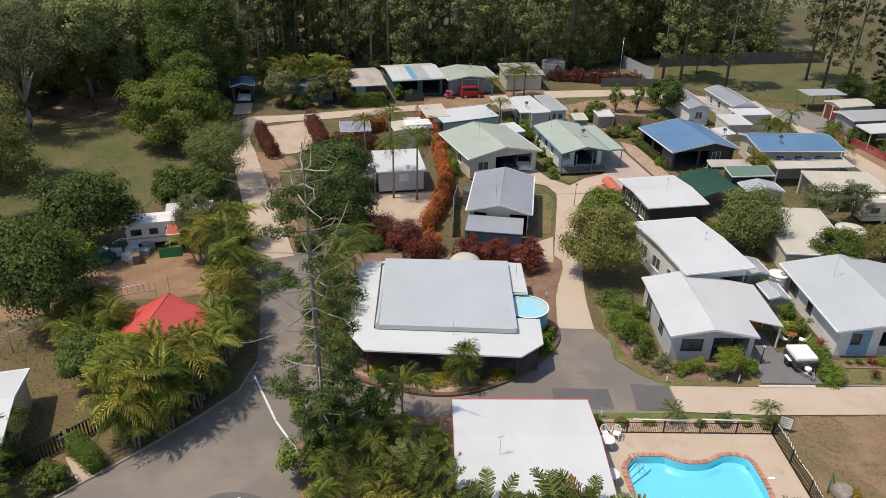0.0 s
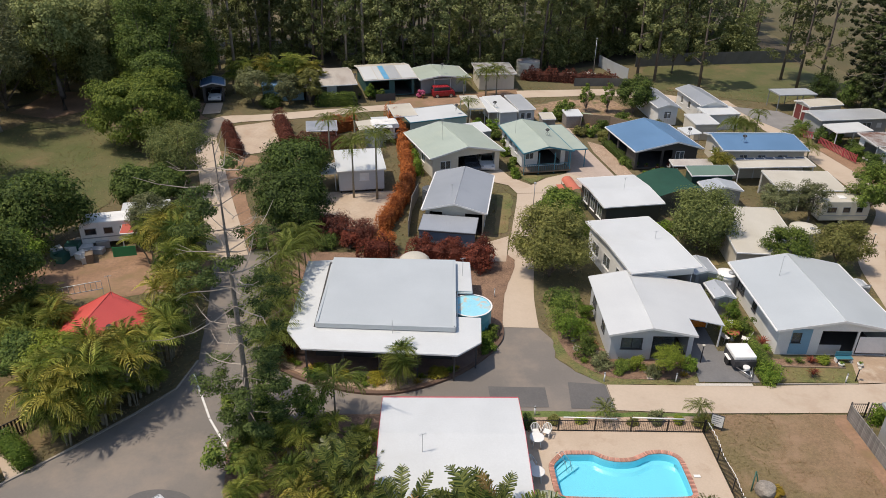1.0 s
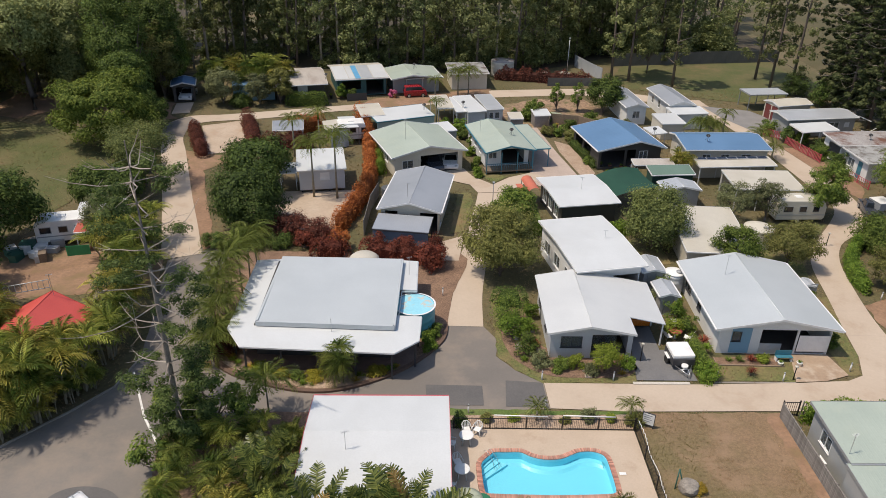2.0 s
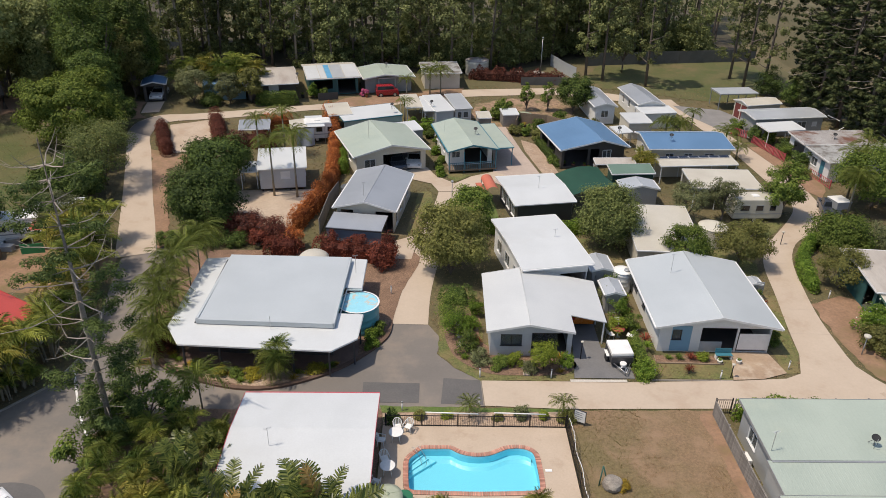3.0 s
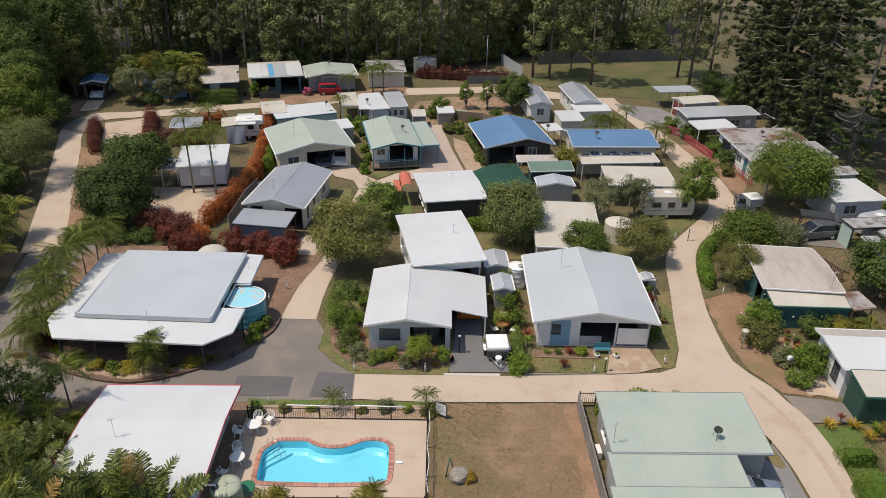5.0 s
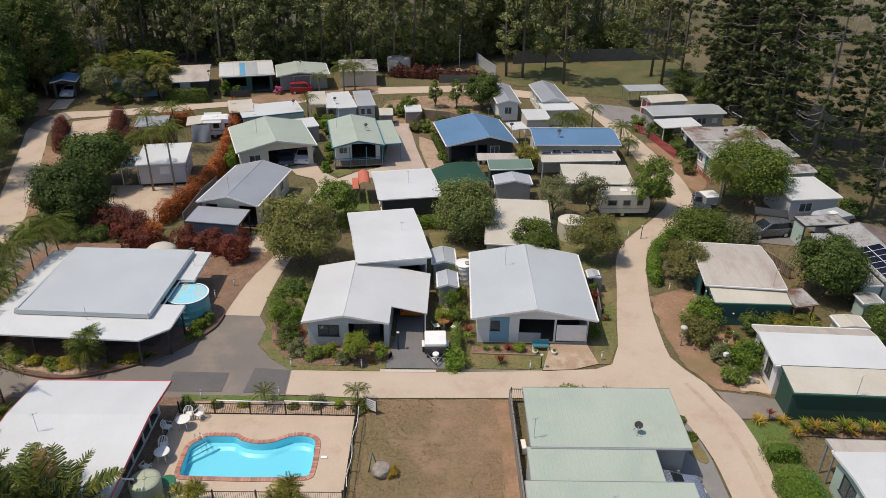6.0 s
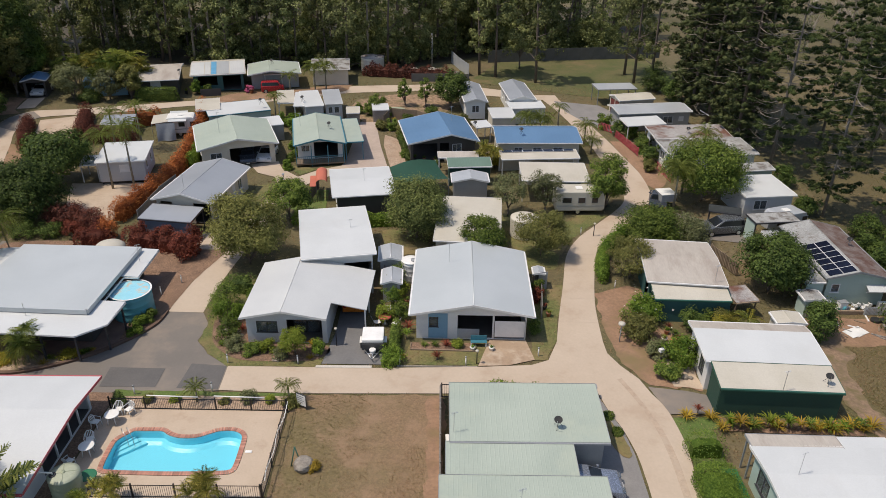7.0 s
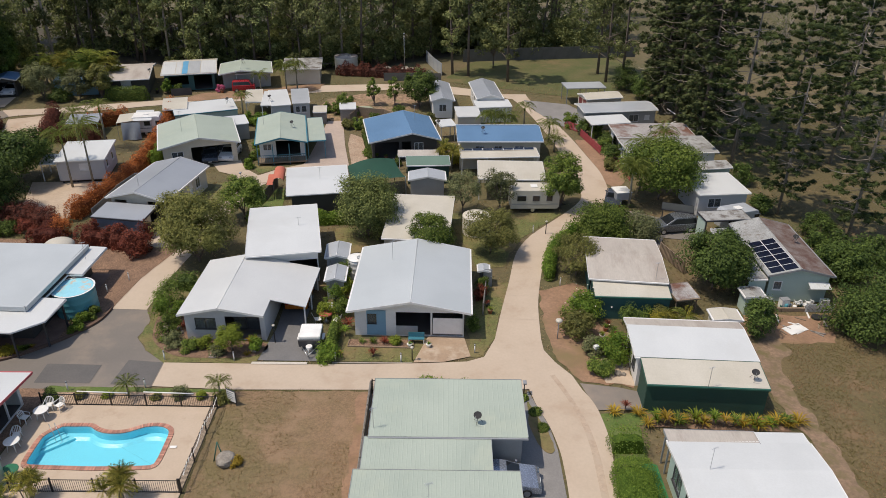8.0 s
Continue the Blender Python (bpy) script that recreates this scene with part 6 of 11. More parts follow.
def hedge(label, line, width, height, leaf, seed, dense=150, size=0.17, wild=0.12, name="hedge", boxy=False):
    """A hedge along a line, leafy all over, with a slightly ragged outline."""
    rng = np.random.default_rng(seed)
    pts = np.array(line if boxy else curve2(line, 5))
    d = np.r_[0, np.cumsum(np.hypot(*np.diff(pts, axis=0).T))]
    L = d[-1]
    x0, y0 = pts.mean(0)
    ob = thing(name, label, "hedge", pose(x0, y0, gz(x0, y0)))
    n, size = int(L * dense * (width + 2 * height) / 3) * 2, size * 0.74
    rad = width * 0.45
    raw = rng.uniform(-rad, L + rad, n)
    s = np.clip(raw, 0, L)
    over = (raw - s) / rad
    shrink = np.sqrt(np.maximum(0.0, 1 - over * over))
    px, py = np.interp(s, d, pts[:, 0]), np.interp(s, d, pts[:, 1])
    e = 0.05
    tx, ty = np.interp(np.minimum(s + e, L), d, pts[:, 0]) - np.interp(np.maximum(s - e, 0), d, pts[:, 0]), np.interp(np.minimum(s + e, L), d, pts[:, 1]) - np.interp(np.maximum(s - e, 0), d, pts[:, 1])
    tl = np.maximum(np.hypot(tx, ty), 1e-6)
    nx, ny = -ty / tl, tx / tl
    px, py = px + tx / tl * over * rad, py + ty / tl * over * rad
    lump = 1 + wild * (np.sin(s * 2.1 + seed) + 0.7 * np.sin(s * 4.7 + 1.3 * seed)) * 0.6
    lump = lump * shrink
    per = 2 * height + width
    u = rng.random(n) * per
    side = np.where(u < height, -1.0, np.where(u < height + width, 0.0, 1.0))
    k = 6.0 if boxy else 2.6
    ang = math.pi * (1 - u / per)
    cx, cz = np.cos(ang), np.sin(ang)
    q = (np.abs(cx) ** k + np.abs(cz) ** k) ** (-1 / k)
    ox, oz = cx * q * width / 2 * lump, cz * q * height * lump
    depth = 1 - 0.25 * rng.random(n) ** 2
    g = np.array([gz(a, b) for a, b in zip(px, py)])
    p = np.c_[px + nx * ox * depth, py + ny * ox * depth, g + np.maximum(oz * depth, 0.03)] + rng.normal(size=(n, 3)) * 0.05
    nor = np.c_[nx * cx, ny * cx, cz + 0.3] + rng.normal(size=(n, 3)) * 0.45
    v, t = leaf_arrays(rng, p - [x0, y0, gz(x0, y0)], nor, size * rng.uniform(0.6, 1.35, n))
    cr = new("foliage", mesh_np("foliage", v, t, leaf))
    cr.parent = ob
    bm = bmesh.new()
    rows = []
    for i in range(len(pts)):
        kx = 0.74 * (0.45 if i in (0, len(pts) - 1) and not boxy else 1.0)
        a, b = pts[max(i - 1, 0)], pts[min(i + 1, len(pts) - 1)]
        tv = unit(b - a)
        nv = np.array([-tv[1], tv[0]]) * width / 2 * kx
        zb = gz(*pts[i]) - gz(x0, y0)
        rows.append([bm.verts.new((pts[i][0] + f * nv[0] - x0, pts[i][1] + f * nv[1] - y0, zb + z)) for f, z in ((-1, 0), (-1, height * kx * 0.8), (-0.55, height * kx), (0.55, height * kx), (1, height * kx * 0.8), (1, 0))])
    for a, b in zip(rows, rows[1:]):
        for j in range(5):
            bm.faces.new((a[j], a[j + 1], b[j + 1], b[j]))
    for r in (rows[0], rows[-1]):
        bm.faces.new(r)
    bmesh.ops.recalc_face_normals(bm, faces=bm.faces[:])
    part("inner_growth", bm, leaf, ob)
    return ob


def frond_arrays(rng, L, arch, leaflets=16, slim=0.03, droop=0.55, ll=0.34):
    """An arched palm frond along +x in one piece: a thin midrib with drooping leaflets on both sides."""
    def mid(u):
        return np.array([L * u * (1 - 0.18 * u * arch), 0, L * (0.75 * arch * u - 0.95 * arch * u * u)])
    vs, ts = [], []
    for k in range(leaflets + 1):
        a = mid(k / leaflets)
        w = L * 0.016 * (1.1 - k / leaflets)
        vs += [a + [0, w, 0.01], a + [0, -w, 0.01]]
        if k:
            i = 2 * k
            ts += [(i - 2, i - 1, i + 1), (i - 2, i + 1, i)]
    for k in range(2, leaflets + 1):
        u = k / leaflets
        a = mid(u)
        fwd = unit(mid(min(u + 0.04, 1.0)) - mid(u - 0.04))
        l = L * ll * math.sin(math.pi * (0.14 + 0.74 * u)) ** 0.7 * rng.uniform(0.8, 1.15)
        for s in (0, 1):
            d = unit(fwd * rng.uniform(0.7, 1.0) + np.array([0, 1.0 - 2 * s, 0.30 + rng.uniform(-0.1, 0.1)]))
            m = a + d * l * 0.5
            e = a + d * l - np.array([0, 0, l * droop * rng.uniform(0.7, 1.3)])
            wv = fwd * L * slim * 0.7
            i = len(vs)
            vs += [m - wv, m + wv, e]
            ts += [(2 * k + s, i, i + 1), (i, i + 1, i + 2)]
    return np.array(vs), np.array(ts)


FROND_RNG = np.random.default_rng(5)
FRONDS = [mesh_np("frond", *frond_arrays(FROND_RNG, 1.0, a, droop=dr), "leaf_frond") for a, dr in ((0.7, 0.5), (1.0, 0.6), (1.4, 0.6), (0.5, 0.4))]
FRONDS_GOLD = [mesh_np("frond", *frond_arrays(FROND_RNG, 1.0, a, droop=dr), "leaf_yellow") for a, dr in ((0.6, 0.35), (0.9, 0.45))]


def palm(label, x, y, H, L, seed, n=13, stem=0.11, gold=False, lean=0.0, stem_mat="palm_stem", name="palm_tree", category="palm"):
    """A single-stemmed palm; each frond is a part."""
    rng = np.random.default_rng(seed)
    ob = thing(name, label, category, place(x, y, rng.uniform(0, 360)))
    bm = bmesh.new()
    tube(bm, [(0, 0, -0.1), (lean * 0.3, 0, H * 0.4), (lean, 0, H * 0.86)], [stem * 1.2, stem * 0.95, stem * 0.75], 7)
    part("trunk", bm, stem_mat, ob)
    shaft = tube(bmesh.new(), [(lean, 0, H * 0.84), (lean, 0, H * 0.93), (lean, 0, H)], [stem * 0.95, stem * 0.9, stem * 0.4], 7)
    part("crownshaft", shaft, "leaf_bright", ob)
    for k in range(n):
        me = (FRONDS_GOLD if gold and rng.random() < 0.5 else FRONDS)[int(rng.integers(0, 2 if gold else 4)) % 2 if gold else int(rng.integers(0, 4))]
        up = -62 + 80 * (k / n) + rng.uniform(-8, 8)
        s = L * rng.uniform(0.85, 1.15)
        share("frond", me, ob, Matrix.Translation((lean, 0, H * 0.97)) @ Euler((0, radians(up * 0.7), radians(k * 137.5 + rng.uniform(-12, 12)))).to_matrix().to_4x4() @ Matrix.Diagonal((s, s, s, 1)))
    return ob


def cane_variant(seed, stems=6, H=4.0, leaf="leaf_palm"):
    """A clump of slender palm canes, each with its own arching head."""
    rng = np.random.default_rng(seed)
    ob = new("cane_palm")
    for k in range(stems):
        a, r = rng.uniform(0, 6.28), rng.uniform(0.1, 0.6)
        h = H * rng.uniform(0.35, 0.72)
        bx, by = r * math.cos(a), r * math.sin(a)
        tx, ty = bx * 2.1, by * 2.1
        part("stem", tube(bmesh.new(), [(bx, by, -0.1), (bx * 1.3, by * 1.3, h * 0.5), (tx, ty, h)], [0.07, 0.055, 0.045], 5), "palm_stem", ob)
        blocks = []
        for j in range(10):
            v, t = frond_arrays(rng, H * rng.uniform(0.34, 0.46), rng.uniform(0.7, 1.5), 13, 0.046, 0.55, 0.31)
            m = np.array((Euler((0, radians(rng.uniform(-72, -2)), radians(j * 137.5 + rng.uniform(-20, 20)))).to_matrix()))
            blocks.append((v @ m.T + [tx, ty, h * 0.98], t))
        cr = new("crown", mesh_np("crown", *joined(blocks), leaf))
        cr.parent = ob
    return ob


def paddle_arrays(rng, L, bend):
    """A long stalk along +x that bends over, with a broad blade torn into strips."""
    def mid(u):
        return np.array([L * (u - 0.25 * bend * u ** 3), 0, -L * 0.42 * bend * u * u])
    vs, ts = [], []
    for k in range(9):
        a, w = mid(k / 8), L * 0.014 * (1.2 - k / 8)
        vs += [a + [0, w, 0.012], a + [0, -w, 0.012]]
        if k:
            i = 2 * k
            ts += [(i - 2, i - 1, i + 1), (i - 2, i + 1, i)]
    edge = np.linspace(0.34, 1.0, 22)
    for u0, u1 in zip(edge, edge[1:]):
        um = (u0 + u1) / 2
        half = L * 0.155 * math.sin(math.pi * (0.16 + 0.8 * (um - 0.4) / 0.6)) ** 0.6
        for sd in (1, -1):
            w = half * rng.uniform(0.8, 1.1)
            drop = w * rng.uniform(-0.35, 0.25)
            a, b = mid(u0), mid(u1)
            sweep = (b - a) * rng.uniform(1.6, 3.0)
            i = len(vs)
            vs += [a, b, a + sweep + (b - a) * 0.1 + [0, sd * w, drop], b + sweep - (b - a) * 0.22 + [0, sd * w * 0.9, drop]]
            ts += [(i, i + 1, i + 3), (i, i + 3, i + 2)]
    return np.array(vs), np.array(ts)


M["leaf_paddle"] = leafy("leaf_paddle", (0.035, 0.06, 0.016), (0.25, 0.27, 0.066), glow=0.38, rough=0.3)
M["leaf_paddle_dry"] = leafy("leaf_paddle_dry", (0.20, 0.13, 0.04), (0.42, 0.28, 0.10), glow=0.35, rough=0.5)
PADDLE_RNG = np.random.default_rng(12)
PADDLES = [mesh_np("paddle_leaf", *paddle_arrays(PADDLE_RNG, 1.0, bd), lf) for bd, lf in ((0.25, "leaf_paddle"), (0.55, "leaf_paddle"), (0.9, "leaf_paddle"), (0.7, "leaf_paddle_dry"))]


def paddle_plant(x, y, H, seed, n=34):
    """A clump of short stems with upright torn banana-like leaves."""
    rng = np.random.default_rng(seed)
    ob = thing("paddle_plant", "tall clump with broad torn banana-like leaves", "plant", place(x, y, rng.uniform(0, 360)), "broad-leaved clumps by the pool house")
    stems = []
    for k in range(5):
        a, r, h = k * 1.26 + rng.uniform(-0.3, 0.3), rng.uniform(0.15, 0.7), H * rng.uniform(0.3, 0.55)
        top = (r * 1.4 * math.cos(a), r * 1.4 * math.sin(a), h)
        part("stem", tube(bmesh.new(), [(r * math.cos(a), r * math.sin(a), -0.1), top], [0.09, 0.06], 6), "palm_stem", ob)
        stems.append(top)
    for k in range(n):
        up = -88 + 66 * (k / n) ** 0.8 + rng.uniform(-8, 8)
        sz = H * rng.uniform(0.46, 0.62)
        wide = sz * rng.uniform(0.8, 1.15)
        share("paddle_leaf", PADDLES[int(rng.choice(4, p=(0.42, 0.32, 0.21, 0.05)))], ob, Matrix.Translation(stems[k % 5]) @ Euler((rng.uniform(-0.5, 0.5), radians(up), radians(k * 137.5 + rng.uniform(-15, 15)))).to_matrix().to_4x4() @ Matrix.Diagonal((sz, wide, sz, 1)))
    return ob


M["leaf_palm_gold"] = leafy("leaf_palm_gold", (0.16, 0.19, 0.036), (0.76, 0.64, 0.15), glow=0.46, rough=0.4)
M["leaf_palm_deep"] = leafy("leaf_palm_deep", (0.06, 0.115, 0.026), (0.36, 0.39, 0.085), glow=0.46, rough=0.4)
CANES = [tagged(cane_variant(s, n, 4.0, lf), "clump of slender green and yellow cane palms", "palm") for s, n, lf in ((1, 6, "leaf_palm"), (2, 7, "leaf_palm_gold"), (3, 5, "leaf_palm_deep"), (4, 8, "leaf_palm"))]
USED = set()


def cane(x, y, H, v, rz=0.0, wide=1.0, label="clump of slender green and yellow cane palms"):
    at, size = pose(x, y, gz(x, y), 0, 0, rz), Matrix.Diagonal((H / 4.0 * wide, H / 4.0 * wide, H / 4.0, 1))
    src = CANES[v % 4]
    if v % 4 in USED:
        ob = copy_thing(src, at @ size @ Matrix.Diagonal((*(1 / k for k in src.scale), 1)))
    else:
        USED.add(v % 4)
        src.matrix_world = at @ size
        ob = src
    return tagged(ob, label, "palm", "cane palms of the gardens")


def strappy_mesh(seed, n, L, leaf, width=0.04):
    rng = np.random.default_rng(seed)
    vs, ts = [], []
    for k in range(n):
        a = k * 2.4 + rng.uniform(-0.3, 0.3)
        el = rng.uniform(0.5, 1.25)
        l = L * rng.uniform(0.7, 1.1)
        d = np.array([math.cos(a), math.sin(a), 0])
        w = np.array([-math.sin(a), math.cos(a), 0]) * width
        p0, p1, p2 = np.array([0, 0, 0.03]), d * l * math.cos(el) * 0.6 + [0, 0, l * math.sin(el) * 0.7], d * l * math.cos(el) * 1.15 + [0, 0, l * math.sin(el) * 0.72]
        i = len(vs)
        vs += [p0 - w * 0.6, p0 + w * 0.6, p1 - w, p1 + w, p2]
        ts += [(i, i + 1, i + 3), (i, i + 3, i + 2), (i + 2, i + 3, i + 4)]
    return mesh_np("leaf_tuft", vs, ts, leaf)


STRAPS = {"gold": strappy_mesh(1, 44, 1.0, "leaf_gold"), "green": strappy_mesh(2, 46, 1.0, "leaf_bright"), "dark": strappy_mesh(3, 46, 1.0, "leaf_mid"), "red": strappy_mesh(4, 42, 1.0, "leaf_red"), "lime": strappy_mesh(5, 44, 1.0, "leaf_lime")}


def strappy(x, y, s, kind, label, stalk=0.0):
    ob = thing("strappy_plant", label, "plant", place(x, y, random.uniform(0, 360)), "strappy garden plants")
    if stalk:
        part("stalk", tube(bmesh.new(), [(0, 0, -0.05), (0.03, 0, stalk)], [0.05, 0.04], 6), "bark", ob)
    share("leaf_tuft", STRAPS[kind], ob, Matrix.Translation((0, 0, stalk)) @ Matrix.Diagonal((s, s, s, 1)))
    return ob


# ---- the wood behind the village ----
def gum_variant(seed, H, R, n, per, size, bare=0.45):
    """A tall forest tree as arrays: pale trunk with a few limbs, and a loose high crown."""
    rng = np.random.default_rng(seed)
    cs = []
    for k in range(n):
        u = bare + (1 - bare) * rng.random() ** 0.8
        w = R * (0.35 + 0.65 * math.sin(math.pi * min(1, (u - bare) / (1 - bare) * 0.8 + 0.15)))
        a = rng.uniform(0, 6.28)
        r = w * math.sqrt(rng.random())
        cs.append((r * math.cos(a), r * math.sin(a), H * u))
    cs = np.array(cs)
    v, t = clump_leaves(rng, cs, R * 0.27, per, size, H * 0.6)
    bm = bmesh.new()
    bend = rng.normal(size=2) * 0.5
    tube(bm, [(0, 0, -0.3), (bend[0] * 0.4, bend[1] * 0.4, H * 0.35), (bend[0], bend[1], H * 0.65), (bend[0] * 0.6, bend[1], H * 0.95)], [0.24, 0.19, 0.14, 0.04], 7)
    for c in cs[:9]:
        z = min(c[2] * 0.85, H * 0.8)
        tube(bm, [(bend[0] * 0.8, bend[1] * 0.8, z), Vector(c)], [0.09, 0.03], 5)
    return v, t, bm


GUMS = []
for s, (H, R, n, per, size) in enumerate(((22, 3.4, 64, 30, 0.46), (18, 3.8, 70, 30, 0.44), (25, 3.2, 62, 30, 0.48), (15, 3.8, 76, 28, 0.42), (20, 2.8, 56, 30, 0.44))):
    v, t, bm = gum_variant(40 + s, H, R, n, per, size, (0.22, 0.12, 0.30, 0.06, 0.2)[s])
    GUMS.append((v, t, mesh_np("crown", v, t, "leaf_forest"), mesh_of("trunk", bm, "bark_pale" if s in (0, 2) else "bark")))


def forest_tree(x, y, k, s, rz, label="tall forest tree with a pale bare trunk and loose dark crown"):
    ob = thing("forest_tree", label, "tree", place(x, y, rz, 0, s), "front trees of the wood")
    share("trunk", GUMS[k][3], ob, Matrix())
    share("crown", GUMS[k][2], ob, Matrix())
    return ob


def wood_front(x):
    """Where the wood begins, for each x."""
    return 121 + 1.5 * math.sin(x * 0.21) + max(0.0, (-20 - x)) * -0.62 + min(11.0, max(0.0, x - 20) * 0.6) if x < 72 else 150


rng = np.random.default_rng(77)
for x in np.arange(-62, 56, 2.9):
    forest_tree(x + rng.uniform(-0.9, 0.9), wood_front(x) + rng.uniform(-1.5, 2.0), int(rng.integers(0, 5)), rng.uniform(0.85, 1.1), rng.uniform(0, 360))
for x, y, k in ((38.15, 117.09, 4), (40.73, 116.17, 1), (46.98, 112.91, 4), (62.79, 113.39, 4), (62.39, 118.38, 1), (64.66, 110.37, 4)):
    forest_tree(x, y, k, 1.0, 40 * k + x)
blocks, trunks = [], []
for k in range(175):
    x = rng.uniform(-105, 74)
    y = wood_front(x) + 4 + rng.uniform(0, 26)
    if x < -62:
        y = rng.uniform(70, 140)
    g = int(rng.integers(0, 5))
    a, s = rng.uniform(0, 6.28), rng.uniform(0.8, 1.15)
    m = np.array([[math.cos(a), -math.sin(a), 0], [math.sin(a), math.cos(a), 0], [0, 0, 1]]) * s
    keep = np.repeat(rng.random(len(GUMS[g][0]) // 3) < 0.5, 3)
    v = GUMS[g][0][keep] @ m.T + [x, y, gz(x, y)]
    blocks.append((v, np.arange(len(v)).reshape(-1, 3)))
    trunks.append((x, y, 14 * s))
wood = new("woodland", mesh_np("woodland", *joined(blocks), "leaf_forest"))
tagged(wood, "dense dark woodland of tall gum trees", "woodland", kind="stuff")
bm = bmesh.new()
for x, y, h in trunks:
    tube(bm, [(x, y, gz(x, y) - 0.2), (x + 0.3, y, gz(x, y) + h)], [0.25, 0.14], 5)
tagged(part("woodland_trunks", bm, "bark"), "grey-brown trunks inside the wood", "woodland", kind="stuff")
blocks = []
for k in range(300):
    x = rng.uniform(-75, 66)
    y = wood_front(x) + rng.uniform(-1.0, 9)
    R = rng.uniform(1.2, 2.4)
    H = rng.uniform(1.5, 4.0) if k % 2 else rng.uniform(4.0, 10.0)
    cs = clumps(rng, R, H * 0.5, 18, H * 0.52, 0.3, -0.8) + [x, y, gz(x, y)]
    blocks.append(clump_leaves(rng, cs, 0.3 * R + 0.25, 15, 0.46, 1.0))
tagged(new("undergrowth", mesh_np("undergrowth", *joined(blocks), "leaf_forest")), "dark bushy undergrowth at the wood's edge", "undergrowth", kind="stuff")


# ---- hoop pines ----
def pine_arrays(seed, H, reach, whorls, tuft, per, bare=0.2, gaps=0.0, size=0.34, thin=None, full=False):
    rng = np.random.default_rng(seed)
    bm, bare_bm = bmesh.new(), bmesh.new()
    bend = rng.normal(size=2) * 0.25
    tube(bm, [(0, 0, -0.2), (bend[0], bend[1], H * 0.5), (bend[0] * 0.5, 0, H)], [0.2 if thin else 0.27, 0.14 if thin else 0.17, 0.03], 8)
    cs, rs = [], []
    for k in range(whorls):
        u = bare + (1 - bare) * (k + rng.uniform(-0.3, 0.3)) / whorls
        r = reach * (0.35 + 0.75 * math.sin(math.pi * min(1, 0.22 + 0.72 * (1 - u)))) * rng.uniform(0.75, 1.15)
        if u > 0.9:
            r *= (1.02 - u) / 0.12
        if full:
            r = reach * min(1.0, 0.45 + 1.6 * u, 2.6 * (1.06 - u)) * rng.uniform(0.75, 1.1)
        for j in range(5):
            a = k * 1.1 + j * 1.2566 + rng.uniform(-0.3, 0.3)
            z = H * u
            rr = r * rng.uniform(0.7, 1.1)
            c0 = Vector((bend[0] * u, bend[1] * u, z))
            e = Vector((c0.x + rr * math.cos(a), c0.y + rr * math.sin(a), z + rr * rng.uniform(-0.05, 0.3)))
            if rng.random() < (thin[1] if thin and u > thin[0] else gaps):
                if thin and not full:
                    e = c0 + (e - c0) * rng.uniform(0.8, 1.5) + Vector((rng.normal() * 0.5, rng.normal() * 0.5, rng.uniform(-0.3, 0.9)))
                knee = c0.lerp(e, 0.55) + Vector((rng.normal() * 0.15, rng.normal() * 0.15, -0.16 * rr))
                e = e + Vector((rng.normal() * 0.4, rng.normal() * 0.4, rng.uniform(-0.6, 0.7)))
                tube(bare_bm, [c0, c0.lerp(knee, 0.5) - Vector((0, 0, 0.03 * rr)), knee, knee.lerp(e, 0.55) - Vector((0, 0, 0.05 * rr)), e], [0.045, 0.038, 0.03, 0.022, 0.008], 4, False)
                for q in range(3):
                    s0 = knee.lerp(e, rng.uniform(0.0, 0.8))
                    tube(bare_bm, [s0, s0 + Vector((rng.normal() * 0.5, rng.normal() * 0.5, rng.uniform(-0.3, 0.5)))], [0.012, 0.005], 3, False)
                continue
            tube(bm, [c0, c0.lerp(e, 0.5) - Vector((0, 0, 0.12)), e], [0.035, 0.022, 0.01] if thin else [0.05, 0.03, 0.013], 4, False)
            for f in (0.42, 0.56, 0.7, 0.85, 1.0) if full else (0.62, 0.84, 1.0) if thin else (0.42, 0.6, 0.76, 0.9, 1.02):
                off = 0.48 if full else 0.2 if thin else 0.34
                cs.append(c0.lerp(e, f) + Vector((rng.normal() * off, rng.normal() * off, 0.05 if thin else rng.normal() * 0.12)))
                rs.append(tuft * (0.6 + 0.5 * f))
    cs = np.array(cs)
    per *= 2
    c = np.repeat(cs, per, 0)
    d = unit(rng.normal(size=(len(c), 3)) + [0, 0, 0.3])
    p = c + d * np.repeat(np.array(rs), per)[:, None] * rng.random((len(c), 1)) ** 0.5 * [1, 1, 0.6]
    v, t = leaf_arrays(rng, p, d + [0, 0, 0.4], size * 0.72 * rng.uniform(0.6, 1.2, len(c)), 0.3)
    if thin and not full:
        return v, t, bm, bare_bm
    # a dense heart inside each tuft
    oct_v = np.array([(1, 0, 0), (0, 1, 0), (-1, 0, 0), (0, -1, 0), (0, 0, 1), (0, 0, -1)], float)
    oct_t = np.array([(0, 1, 4), (1, 2, 4), (2, 3, 4), (3, 0, 4), (1, 0, 5), (2, 1, 5), (3, 2, 5), (0, 3, 5)])
    grow = np.array(rs)[:, None, None] * rng.uniform(0.5, 0.85, (len(cs), 6, 1)) * [1, 1, 0.65]
    hv = (cs[:, None, :] + oct_v[None] * grow).reshape(-1, 3)
    ht = (oct_t[None] + 6 * np.arange(len(cs))[:, None, None]).reshape(-1, 3)
    v, t = joined([(v, t), (hv, ht)])
    return v, t, bm, bare_bm


